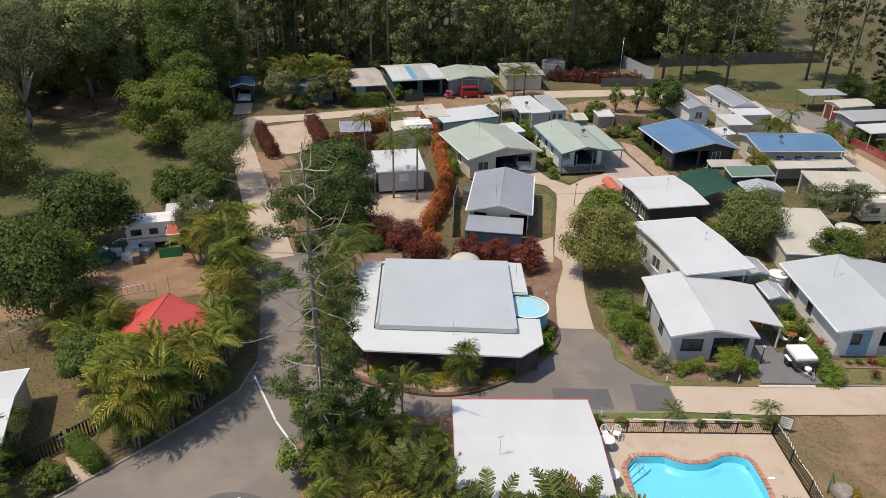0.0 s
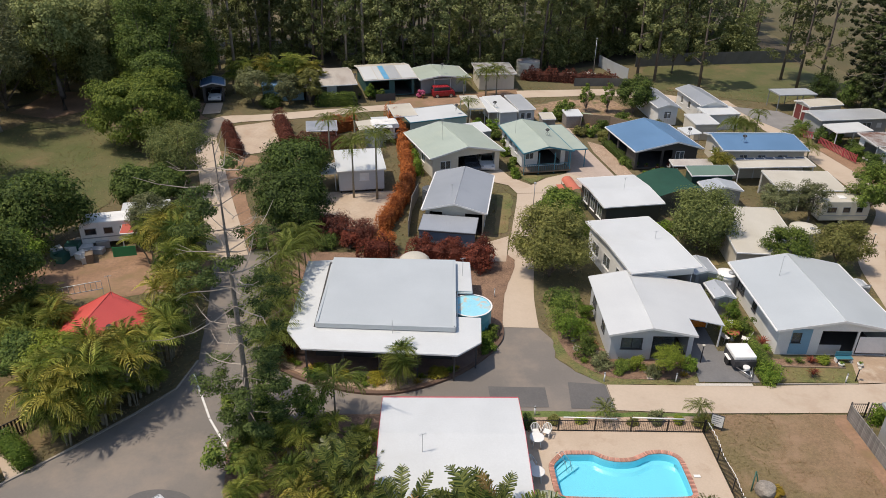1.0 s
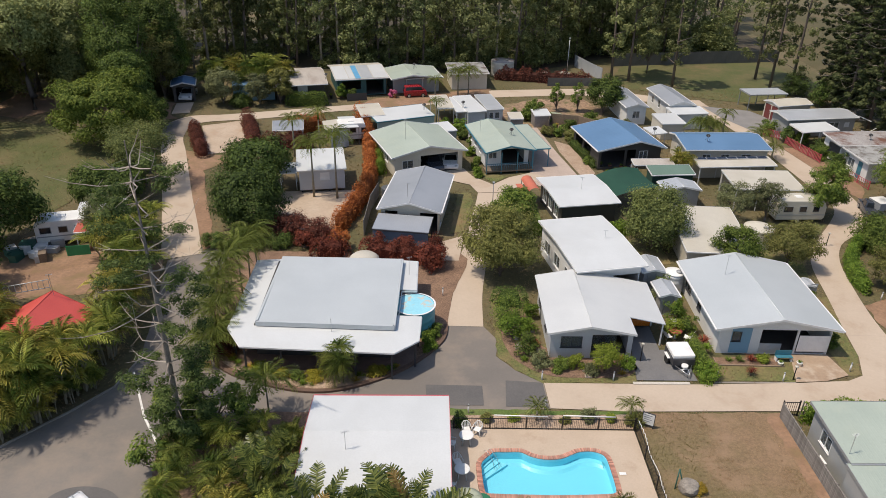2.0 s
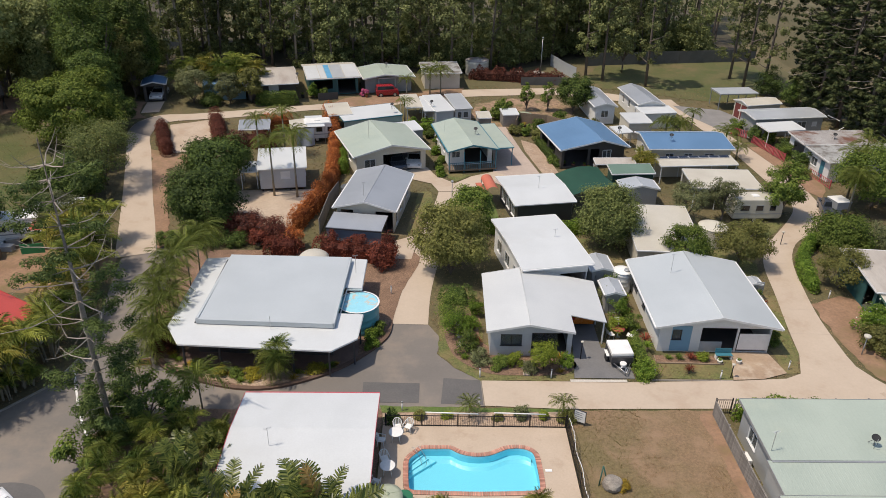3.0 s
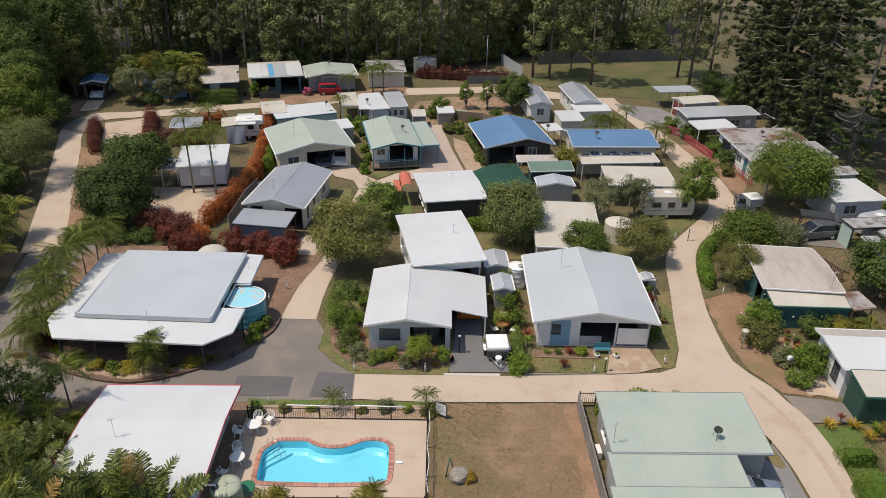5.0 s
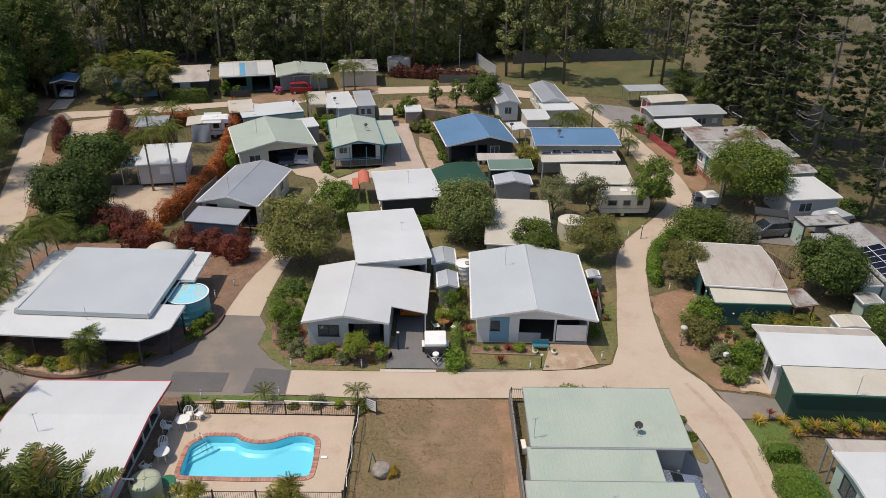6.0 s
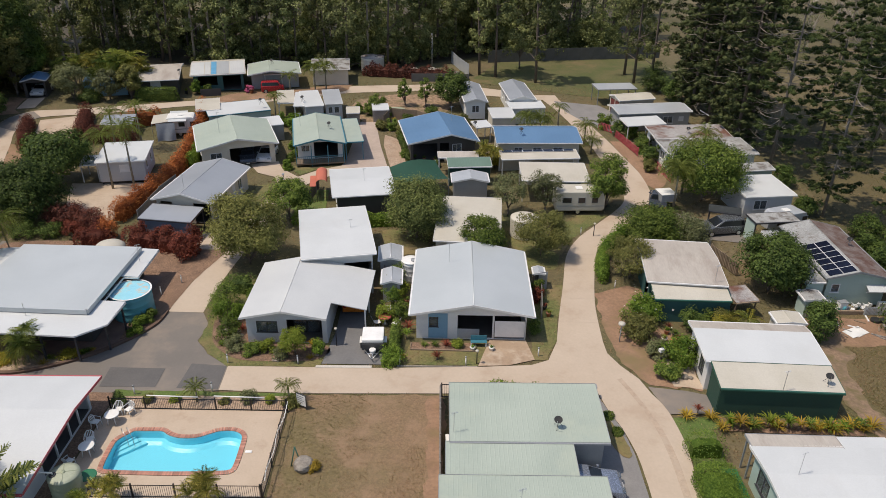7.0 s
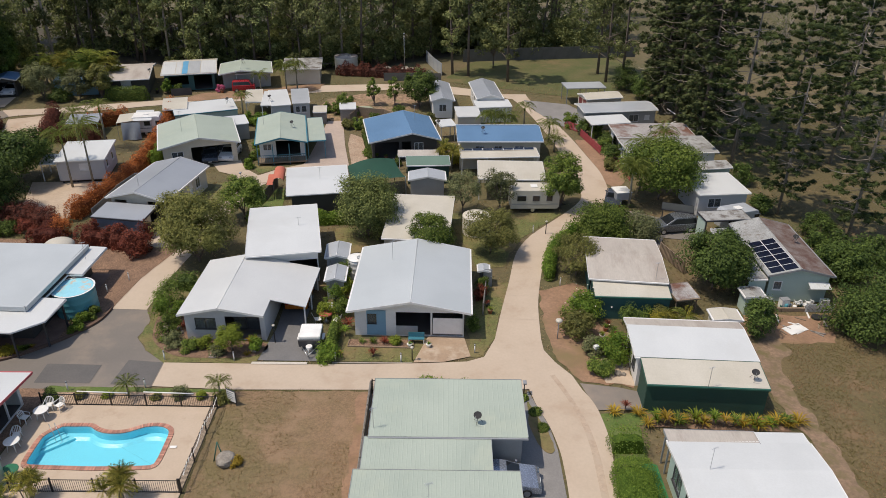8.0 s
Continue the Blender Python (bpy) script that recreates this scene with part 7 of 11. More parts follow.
PINES = []
for s, (H, reach, wh, tf, gaps) in enumerate(((27, 3.6, 24, 0.62, 0.22), (30, 3.9, 23, 0.64, 0.28), (24, 3.4, 23, 0.6, 0.2))):
    v, t, bm, dead = pine_arrays(60 + s, H, reach, wh, tf, 12, 0.05, gaps, 0.38)
    PINES.append((mesh_np("needles", v, t, "leaf_pine"), mesh_of("trunk", bm, "bark"), mesh_of("dead_limb", dead, "bark_pale")))
for k, (x, y, s) in enumerate(((70.13, 90.43, 1.05), (70.73, 98.78, 1.0), (70.33, 108.53, 1.0), (68.93, 84.79, 0.9), (68.76, 94.6, 0.95), (68.28, 103.65, 0.9),
                               (72.68, 95.35, 1.0), (71.19, 86.83, 0.95), (67.79, 99.23, 0.9), (69.75, 103.19, 1.0))):
    ob = thing("hoop_pine", "tall dark hoop pine with tufted branches along the boundary", "tree", place(x, y, 67 * k, 0, s), "boundary pines")
    share("trunk", PINES[k % 3][1], ob, Matrix())
    share("needles", PINES[k % 3][0], ob, Matrix())
    tagged(share("dead_limb", PINES[k % 3][2], ob, Matrix()), "pale leafless limb growth", kind="stuff")
OPEN_PINES = []
for seed, gap in ((71, 0.2), (72, 0.28)):
    v, t, bm, dead = pine_arrays(seed, 25, 4.8, 17, 0.6, 20, 0.14, 0.0, 0.36, thin=(0.0, gap), full=True)
    OPEN_PINES.append((mesh_np("needles", v, t, "leaf_pine_green"), mesh_of("trunk", bm, "bark_grey"), mesh_of("dead_limb", dead, "bark_pale")))
for k, (x, y, sc) in enumerate(((71.4, 65.7, 0.8), (83.4, 79.9, 0.95), (75.45, 59.5, 0.78), (71.0, 78.7, 1.0), (80.5, 86.5, 0.9), (88.0, 72.5, 0.85), (90.5, 93.0, 0.95), (96.0, 104.0, 0.9))):
    ob = thing("hoop_pine", "open hoop pine with dark tufts and pale bare branches", "tree", place(x, y, 71 * k, 0, sc), "paddock pines")
    for nm, me in zip(("needles", "trunk", "dead_limb"), OPEN_PINES[k % 2]):
        limb = share(nm, me, ob, Matrix(), "pale leafless limb growth" if nm == "dead_limb" else "")
        if nm == "dead_limb":
            tagged(limb, "pale leafless limb growth", kind="stuff")


def bare_tree(x, y, H, seed):
    """A leafless tree: forked pale limbs with fine twigs."""
    rng = np.random.default_rng(seed)
    bm = bmesh.new()
    top = Vector((rng.normal() * 0.5, rng.normal() * 0.5, H * 0.8))
    tube(bm, [(0, 0, -0.2), top * 0.5, top], [0.2, 0.14, 0.05], 7)
    for k in range(15):
        c0 = top * rng.uniform(0.25, 1.0)
        a = k * 2.4
        r = H * rng.uniform(0.14, 0.3)
        e = c0 + Vector((r * math.cos(a), r * math.sin(a), r * rng.uniform(0.5, 1.4)))
        knee = c0.lerp(e, 0.5) + Vector((0, 0, -0.1 * r))
        tube(bm, [c0, knee, e], [0.07, 0.045, 0.012], 5, False)
        for q in range(6):
            s0 = c0.lerp(e, rng.uniform(0.35, 1.0))
            tube(bm, [s0, s0 + Vector((rng.normal() * 0.7, rng.normal() * 0.7, rng.uniform(0.2, 1.3)))], [0.025, 0.006], 3, False)
    ob = thing("bare_tree", "leafless pale-limbed tree in the paddock", "tree", place(x, y, seed * 40), "bare paddock trees")
    part("trunk", bm, "bark_pale", ob)


bare_tree(101.0, 138.0, 12.0, 1)
bare_tree(104.5, 131.0, 10.0, 2)
bare_tree(117.8, 143.4, 14.0, 3)
bare_tree(110.0, 146.0, 11.0, 4)
v, t, bm, bare_bm = pine_arrays(91, 19.8, 2.8, 16, 0.56, 90, 0.05, 0.0, 0.2, thin=(0.3, 0.55))
ob = thing("hoop_pine", "sparse hoop pine with bare pale branches beside the forecourt", "tree", place(-5.79, 33.31, 20))
part("trunk", bm, "bark_grey", ob)
tagged(part("dead_limb", bare_bm, "bark_pale", ob), "pale leafless limb growth", kind="stuff")
share("needles", mesh_np("needles", v, t, "leaf_pine_bright"), ob, Matrix())

# ---- trees and gardens ----
tree("huge spreading green shade tree over the meadow", -29.92, 84.52, 6.3, 8.4, "leaf_lush", 101, n=110, per=80, size=0.36, trunk=0.06, rad=1.2, low=-0.9)
tree("feathery yellow-green tree beside the track", -21.9, 72.2, 4.0, 7.8, "leaf_willow", 102, n=64, per=60, size=0.24, trunk=0.14)
tree("dense dark green tree", -24.9, 67.0, 2.6, 4.7, "leaf_dark", 103, n=70, per=52, size=0.32, trunk=0.12)
tree("dense dark green tree", -22.1, 67.2, 2.3, 4.6, "leaf_dark", 104, n=64, per=52, size=0.32, trunk=0.12)
tree("large dark green tree by the dirt drive", -30.2, 58.5, 4.3, 7.6, "leaf_dark", 105, n=100, per=56, size=0.34, trunk=0.14)
tree("tall dark green leafy tree in the west yard", -28.15, 46.13, 4.0, 9.8, "leaf_dark", 106, n=95, per=58, size=0.3, trunk=0.16)
tree("bright green rounded tree in the yard", -29.0, 51.9, 2.4, 5.2, "leaf_bright", 107, n=46, per=52, size=0.26, trunk=0.2)
tree("tall olive tree at the meadow edge", -40.36, 62.51, 4.6, 12.5, "leaf_olive", 108, n=95, per=54, size=0.34, trunk=0.2)
tree("gum tree with pale forked limbs", -49.24, 87.15, 6.0, 18, "leaf_grey", 109, n=90, per=44, size=0.34, trunk=0.22, bark="bark_pale")
tree("gum tree with a thin dark crown", -44.83, 95.31, 4.6, 17, "leaf_forest", 110, n=60, per=44, size=0.45, trunk=0.35)
tree("olive tree at the meadow edge", -46.03, 72.26, 4.2, 12, "leaf_olive", 131, n=80, per=48, size=0.34, trunk=0.2)
tree("small grey-green feathery tree by the old annexe", -20.7, 59.89, 2.4, 5.0, "leaf_grey", 111, n=60, per=50, size=0.24, trunk=0.18)
tree("small rounded green tree", -22.6, 39.9, 1.9, 4.0, "leaf_dark", 112, n=44, per=46, size=0.22, trunk=0.25)
tree("small lime green rounded tree", -19.6, 38.7, 2.0, 5.2, "leaf_lime", 113, n=50, per=48, size=0.2, trunk=0.2)
tree("rounded mid-green tree with a dense crown", -8.6, 62.9, 3.8, 6.2, "leaf_deep", 114, n=120, per=60, size=0.3, trunk=0.06)
tree("dark broad-leaved tree beside the cabin", -9.4, 71.6, 3.8, 5.8, "leaf_deep", 115, n=84, per=44, size=0.4, trunk=0.2)
tree("olive-brown tree shading the concrete road", 15.11, 54.75, 3.5, 6.8, "leaf_olive", 116, n=120, per=58, size=0.25, trunk=0.08)
tree("bright green tree behind the olive one", 17.01, 63.46, 2.4, 4.6, "leaf_mid", 117, n=46, per=50, size=0.28, trunk=0.2)
tree("grey-green weeping tree between homes", 29.82, 60.0, 3.1, 6.6, "leaf_willow", 118, n=110, per=58, size=0.24, trunk=0.08, droop=1.0)
tree("small grey-olive tree behind the gabled home", 35.9, 55.3, 2.1, 4.8, "leaf_mid", 119, n=64, per=50, size=0.22, trunk=0.22)
tree("small grey-olive tree behind the gabled home", 41.32, 56.86, 2.5, 4.4, "leaf_olive", 120, n=60, per=50, size=0.22, trunk=0.2)
tree("thin grey-green tree before the caravan", 38.9, 64.9, 2.1, 4.8, "leaf_grey", 121, n=40, per=34, size=0.22, trunk=0.25)
tree("thin grey-green tree before the caravan", 42.7, 65.4, 1.9, 5.0, "leaf_grey", 122, n=36, per=32, size=0.22, trunk=0.25)
tree("dense green tree on the road bend", 49.1, 66.8, 2.2, 6.0, "leaf_mid", 123, n=60, per=52, size=0.26, trunk=0.06)
tree("dense dark green tree in the rubble lot", 33.29, 99.73, 2.7, 5.6, "leaf_dark", 124, n=60, per=42, size=0.34, trunk=0.12)
tree("young upright green garden tree", 26.7, 100.47, 1.05, 4.2, "leaf_mid", 125, n=18, per=36, size=0.26, trunk=0.15)
tree("young upright green garden tree", 29.7, 100.29, 1.05, 4.4, "leaf_mid", 126, n=18, per=36, size=0.26, trunk=0.15)
tree("large bright green tree among palms", 59.96, 69.08, 4.2, 6.9, "leaf_mid", 127, n=105, per=56, size=0.3, trunk=0.14)
tree("rounded dark green tree beside the mint home", 59.9, 50.9, 3.2, 5.4, "leaf_deep", 128, n=95, per=58, size=0.26, trunk=0.14)
tree("olive shrub tree beside the tan home", 48.61, 52.95, 2.1, 3.9, "leaf_olive", 129, n=44, per=50, size=0.2, trunk=0.15)
tree("small leafy tree by the shelter", 45.12, 121.43, 2.0, 7, "leaf_forest", 130, n=36, per=36, size=0.35, trunk=0.3)
shrub("wide spreading green shrub beside the road bend", 52.36, 60.89, 3.8, 3.2, "leaf_mid", 201, size=0.24)
shrub("spreading grey-green shrub by the drive", 55.72, 60.3, 2.5, 2.8, "leaf_grey", 202, size=0.22)
shrub("frangipani bush with white flowers", 48.04, 46.49, 1.9, 2.4, "leaf_bright", 203, bloom="flower_white")
shrub("grey-green garden shrub by the road", 47.22, 44.28, 1.7, 2.0, "leaf_olive", 204)
shrub("bright green garden shrub", 49.54, 40.67, 1.6, 2.7, "leaf_bright", 205)
shrub("low green garden shrub", 48.24, 39.47, 1.2, 1.1, "leaf_mid", 206)
shrub("low silvery garden shrub", 48.17, 41.87, 1.0, 1.4, "leaf_grey", 207)
shrub("dense green bush before the mint home", 61.2, 44.5, 1.8, 3.2, "leaf_deep", 208)
shrub("dense green bush before the mint home", 62.3, 46.4, 1.2, 2.0, "leaf_deep", 209)
shrub("huge green thicket at the paddock edge", 69.67, 44.27, 3.6, 4.2, "leaf_deep", 210, size=0.24)
shrub("huge green thicket at the paddock edge", 73.73, 46.59, 4.0, 4.0, "leaf_deep", 211, size=0.26)
shrub("huge green thicket under the pines", 71.38, 52.71, 2.8, 3.6, "leaf_deep", 212, size=0.26)
shrub("green thicket under the pines", 72.01, 56.28, 2.2, 3.0, "leaf_deep", 213, size=0.26)
shrub("maroon leafy bush behind the reception", -4.72, 61.93, 2.3, 2.5, "leaf_maroon", 214)
shrub("maroon leafy bush behind the reception", -1.97, 61.13, 2.0, 2.3, "leaf_maroon", 215)
shrub("red leafy bush beside the carport", 8.99, 55.92, 1.7, 2.6, "leaf_red", 216)
hedge("short dark red hedge behind the reception", [(-1.37, 58.09), (0.01, 58.3), (0.99, 58.3)], 1.6, 1.8, "leaf_red", 300, wild=0.3)
hedge("uneven dark red hedge behind the reception", [(3.16, 58.11), (6.12, 57.52), (9.28, 56.73)], 1.7, 1.9, "leaf_red", 301, wild=0.3)
hedge("ragged orange-leaved hedge along the fence", [(-0.01, 62.96), (1.16, 67.53), (2.04, 72.61), (1.93, 77.68), (1.43, 83.25), (0.53, 89.3), (-0.97, 95.72)], 1.6, 2.0, "leaf_orange", 302, wild=0.25)
hedge("dark maroon hedge beside the sandy lot", [(-18, 80.49), (-19.59, 83.77), (-21.19, 88.06)], 1.6, 1.8, "leaf_maroon", 303, wild=0.2)
hedge("dark maroon hedge across the sandy lot", [(-12.51, 82.89), (-13.92, 87.57), (-15.31, 91.63)], 1.8, 2.0, "leaf_maroon", 304, wild=0.2)
hedge("maroon hedge before the tents", [(-12.52, 83.3), (-9.27, 83.89), (-6.2, 84.07)], 1.7, 2.0, "leaf_maroon", 305, wild=0.2)
hedge("orange-leaved bush row by the tents", [(-9.18, 88.34), (-7.21, 89.94), (-5.63, 90.94)], 1.5, 2.2, "leaf_orange", 306, wild=0.25)
hedge("long maroon hedge before the wood", [(19.66, 116.21), (24.16, 115.54), (29.16, 114.6), (33.65, 113.86)], 1.6, 1.9, "leaf_maroon", 307, wild=0.3, size=0.25, dense=90)
hedge("clipped green box hedge before the tan home", [(-11.19, 99.61), (-6.63, 100.65)], 1.5, 1.9, "leaf_mid", 308, boxy=True, wild=0.04, size=0.2)
hedge("clipped green box hedge beside the gate", [(-20.75, 33.5), (-18.95, 31.95)], 1.15, 1.5, "leaf_hedge", 309, boxy=True, wild=0.03, size=0.11, dense=420)
hedge("clipped rounded green hedge", [(48.4, 31.9), (48.4, 31.3)], 2.4, 1.5, "leaf_hedge", 310, boxy=True, wild=0.04, size=0.1, dense=620)
hedge("clipped rounded green hedge", [(48.15, 29.1), (48.1, 24.6)], 2.5, 1.5, "leaf_hedge", 311, boxy=True, wild=0.04, size=0.1, dense=620)
hedge("green hedge along the road bend", [(46.23, 52.44), (46.66, 55.58), (47.98, 58.42), (49.99, 60.87)], 1.1, 1.6, "leaf_hedge", 312, wild=0.25)
hedge("narrow clipped hedge between the drives", [(28.79, 41.21), (28.77, 44.6)], 0.8, 1.2, "leaf_mid", 313, wild=0.08, size=0.12, dense=260)
hedge("low green hedge behind the white-roofed homes", [(17.81, 62.96), (22.97, 62.49), (28.24, 63.03)], 1.1, 1.4, "leaf_bright", 314, wild=0.15)
hedge("green hedge beside the green home", [(3.12, 76.67), (2.72, 80.21), (2.32, 83.25)], 1.2, 1.6, "leaf_bright", 315, wild=0.2)
hedge("dark hedge beside the blue-roofed home", [(28.22, 79.53), (27.44, 83.85), (26.65, 87.36)], 0.8, 1.0, "leaf_dark", 316, wild=0.15)
hedge("green climber on the fence top", [(33.68, 36.27), (36.15, 36.47), (38.62, 36.28)], 0.9, 1.6, "leaf_bright", 317, wild=0.15)
hedge("dark hedge under the olive tree", [(14.61, 50.52), (16.39, 50.13)], 1.4, 1.6, "leaf_dark", 318, wild=0.1)
# palms of the west side
for k, (x, y, H) in enumerate(((-19.5, 56.44, 5.2), (-17.94, 55.83, 6.0), (-16.37, 54.61, 6.4), (-17.3, 59.28, 5.2), (-15.95, 51.38, 6.0), (-15.23, 47.76, 5.4), (-14.32, 44.75, 5.2), (-14.19, 42.36, 5.0), (-14.84, 40.36, 4.4),
                               (-15.48, 37.79, 6.6), (-16.72, 36.79, 6.4), (-17.95, 36, 6.0), (-16.13, 35.81, 6.2), (-17.83, 34.62, 6.0), (-18.5, 34.5, 4.4), (-17.4, 33.9, 2.6), (-16.3, 34.9, 2.8), (-15.3, 36.3, 2.8), (-14.5, 37.6, 2.6), (-13.9, 39.2, 2.4), (-24.46, 42.23, 3.6), (-26.02, 44.43, 4.0), (-24.91, 46.33, 4.6), (-14.82, 38.38, 6.0), (-19.59, 37.18, 3.0), (-23.76, 46.13, 4.2), (-22.97, 44.33, 3.6), (-24.68, 43.73, 4.2), (-22.54, 41.93, 3.2), (-25.28, 45.53, 3.8), (-22.3, 41.2, 4.4), (-22.9, 40.3, 3.4), (-21.9, 43.0, 5.0))):
    cane(x, y, H * 0.9, k, 53 * k)
for k, (x, y, H) in enumerate(((-26.52, 31.84, 3.2), (-24.6, 30.48, 3.4), (-23.44, 29.13, 3.0), (-25.12, 28.15, 3.6), (-22.46, 27.77, 2.8), (-28.36, 29.89, 3))):
    cane(x, y, H, k + 2, 71 * k)
cane(-24.3, 33.4, 3.4, 2, 15)
cane(-25.6, 32.6, 3.0, 0, 95)
shrub("rounded green bush by the gate", -21.0, 30.7, 1.25, 1.6, "leaf_mid", 220)
shrub("rounded green bush by the gate", -24.07, 32.05, 1.2, 1.5, "leaf_bright", 221)
# palms beside and before the reception
for k, (x, y, H) in enumerate(((-6.43, 53.42, 4.6), (-6.05, 54.84, 4.4), (-6.62, 51.4, 4.9), (-7.19, 49.69, 4.6), (-6.88, 47.99, 4.2), (-7.75, 47.18, 4.0), (-6.57, 45.98, 3.4), (-7.15, 44.78, 2.9), (-6.26, 43.39, 2.2), (-6.74, 42.39, 1.6))):
    palm("slender palm leaning over the reception verandah", x, y, H * 0.88, 2.2, 400 + k, n=18, stem=0.06, lean=0.25)
cane(2.63, 40.41, 3.3, 2, 20, 1.15, "bushy green palm clump before the reception")
palm("low young palm at the foot of the clump", 2.72, 40.16, 0.9, 1.5, 419, n=18, stem=0.1)
for k, (x, y, H, v) in enumerate(((-4.9, 30.49, 3.4, 2), (-2.77, 29.24, 3.4, 2), (-3.47, 32.54, 3.0, 3), (-5.69, 32.92, 2.4, 2), (-1.44, 33.53, 2.6, 3), (0.7, 33.15, 2.4, 0), (-5.27, 28.06, 3.2, 0), (-1.59, 26.73, 3.8, 1), (0.54, 25.78, 4.0, 3),
                                  (13.9, 27.2, 2.1, 1), (19.2, 26.8, 2.6, 1), (12.4, 26.6, 1.6, 3))):
    cane(x, y, H, v, 37 * k)
for k, (x, y, H) in enumerate(((3.06, 24.6, 5.2), (5.19, 24.7, 5.5), (7.7, 24.9, 6.1), (6.7, 24.2, 5.4), (0.9, 27.3, 4.2), (8.9, 24.2, 4.8), (-0.7, 30.2, 3.8), (0.7, 30.6, 3.4), (-0.4, 28.2, 4.2), (0.6, 33.0, 2.4))):
    paddle_plant(x, y, H, 480 + k)
for k, (x, y, R, H) in enumerate(((-6.68, 35.07, 1.7, 3.6), (-4.36, 35.28, 1.9, 4.6), (-2.61, 35.49, 1.6, 4.2), (-5.32, 33.9, 1.6, 3.2), (-6.84, 31.35, 1.4, 2.6))):
    tree("dark leafy small tree beside the forecourt", x, y, R, H, "leaf_mid", 230 + k, n=15, per=40, size=0.26, trunk=0.2)
palm("young feathery palm by the road", -1.26, 36.18, 3.1, 2.1, 420, n=13, stem=0.06)
palm("young feathery palm by the road", -6.12, 38.23, 2.2, 1.2, 421, n=10, stem=0.06)
for k in range(26):
    a = k / 25
    x, y = curve2([(-5.57, 42), (-1.96, 40.03), (1.85, 39.36), (5.17, 40.47), (6.73, 41.47)], 25)[int(a * 99)]
    kind = ("gold", "lime", "green", "dark")[k % 4]
    if abs(x - 2.4) > 0.8:
        strappy(x + random.uniform(-0.3, 0.3), y + random.uniform(0.1, 0.7), random.uniform(0.3, 0.6), kind, "small yellow-green bedding plant in the island")
for k, (x, y, R, H, lf) in enumerate(((-1.28, 40.43, 0.55, 0.8, "leaf_yellow"), (-0.11, 40.34, 0.5, 0.7, "leaf_mid"), (1.06, 40.25, 0.8, 0.8, "leaf_yellow"), (5.36, 40.87, 0.7, 0.6, "leaf_yellow"), (-3.03, 40.82, 0.9, 0.8, "leaf_lime"), (-6.17, 43.39, 1.1, 1.4, "leaf_maroon"), (-6.47, 44.78, 1.0, 1.6, "leaf_mid"))):
    shrub("low garden bush before the reception", x, y, R, H, lf, 240 + k, size=0.14)
# tall thin palms by the cabin
palm("tall thin palm with a pale straight trunk", -3.49, 70.47, 6.0, 2.2, 430, n=16, stem=0.11)
palm("tall thin palm with a pale straight trunk", -1.02, 70.27, 6.9, 2.3, 431, n=17, stem=0.11)
palm("slender palm in the back row", 12.72, 106.71, 3.6, 2.1, 432, n=19)
palm("slender palm in the back row", 14.32, 107.1, 3.8, 2.1, 433, n=19)
palm("slender palm by the annexes", 9.49, 93.3, 3.4, 1.5, 434, n=14)
palm("feathery palm beside the silver annexe", 42.91, 87.31, 2.9, 2.0, 435, n=22)
palm("feathery palm at the road edge", 50.27, 86.18, 2.2, 1.9, 436, n=18)
palm("feathery palm at the road edge", 50.55, 82.77, 1.6, 1.6, 437, n=16)
palm("feathery palm at the road edge", 47.61, 91.55, 2.8, 1.6, 438, n=12)
palm("shaggy palm with dry fronds under the tree", 56.28, 66.92, 4.6, 2.3, 439, n=22)
palm("shaggy palm beside the tree", 58.39, 71.1, 5.6, 2.0, 440, n=14)
palm("feathery palm by the mossy roof", 61.29, 74.79, 5.4, 2.0, 441, n=13)
palm("golden palm behind the cream shed", 55.52, 44.29, 1.5, 1.3, 442, n=13, gold=True)
palm("feathery palm before the annexe tents", -7.38, 81.24, 4.6, 1.9, 443, n=13)
palm("feathery palm before the annexe tents", -4.42, 81.84, 5.4, 1.9, 444, n=13)
cane(37.58, 76.58, 3.6, 1, 80, 1.0, "golden cane palm beside the blue-roofed home")
cane(54.24, 44.49, 1.9, 1, 10, 1.2, "yellow-green palm bush behind the cream shed")
for k, (x, y, H) in enumerate(((-22.15, 104.59, 5.0), (-19.69, 105.53, 5.2), (-17.23, 104.48, 5.6), (-14.76, 104.44, 6.2), (-24.11, 103.64, 4.6), (-13.37, 104.41, 5.2), (-18.7, 102.92, 4.2))):
    cane(x, y, H, k, 61 * k)
tree("grey-green bushy tree before the blue roof", -20.26, 98.75, 2.6, 5.2, "leaf_grey", 250, n=46, per=44, size=0.3, trunk=0.12)
tree("grey-green bushy tree before the blue roof", -15.34, 99.27, 2.0, 4.6, "leaf_grey", 251, n=36, per=44, size=0.3, trunk=0.12)
tree("olive bushy tree beside the tan home", -12.57, 100.03, 1.9, 5.0, "leaf_olive", 252, n=36, per=44, size=0.3, trunk=0.12)
shrub("dark green hedge bush", -17.7, 98.1, 1.8, 1.8, "leaf_dark", 253, size=0.26)
for k in range(17):
    strappy(50.3 + 0.6 * k + random.uniform(-0.15, 0.15), 33.98 + random.uniform(-0.3, 0.3), random.uniform(0.75, 1.1), ("gold", "green", "gold", "dark", "gold", "lime")[k % 6], ("golden", "green", "golden", "deep green", "golden", "lime green")[k % 6] + " strappy plant along the green wall", random.choice((0, 0.2, 0.5)))
for x, y in ((48.27, 35), (49.84, 34.89), (59.27, 33.87)):
    strappy(x, y, 0.85, "gold", "golden strappy plant at the bed's end")
strappy(49.06, 35.19, 0.55, "red", "bronze strappy plant by the driveway", 0.5)
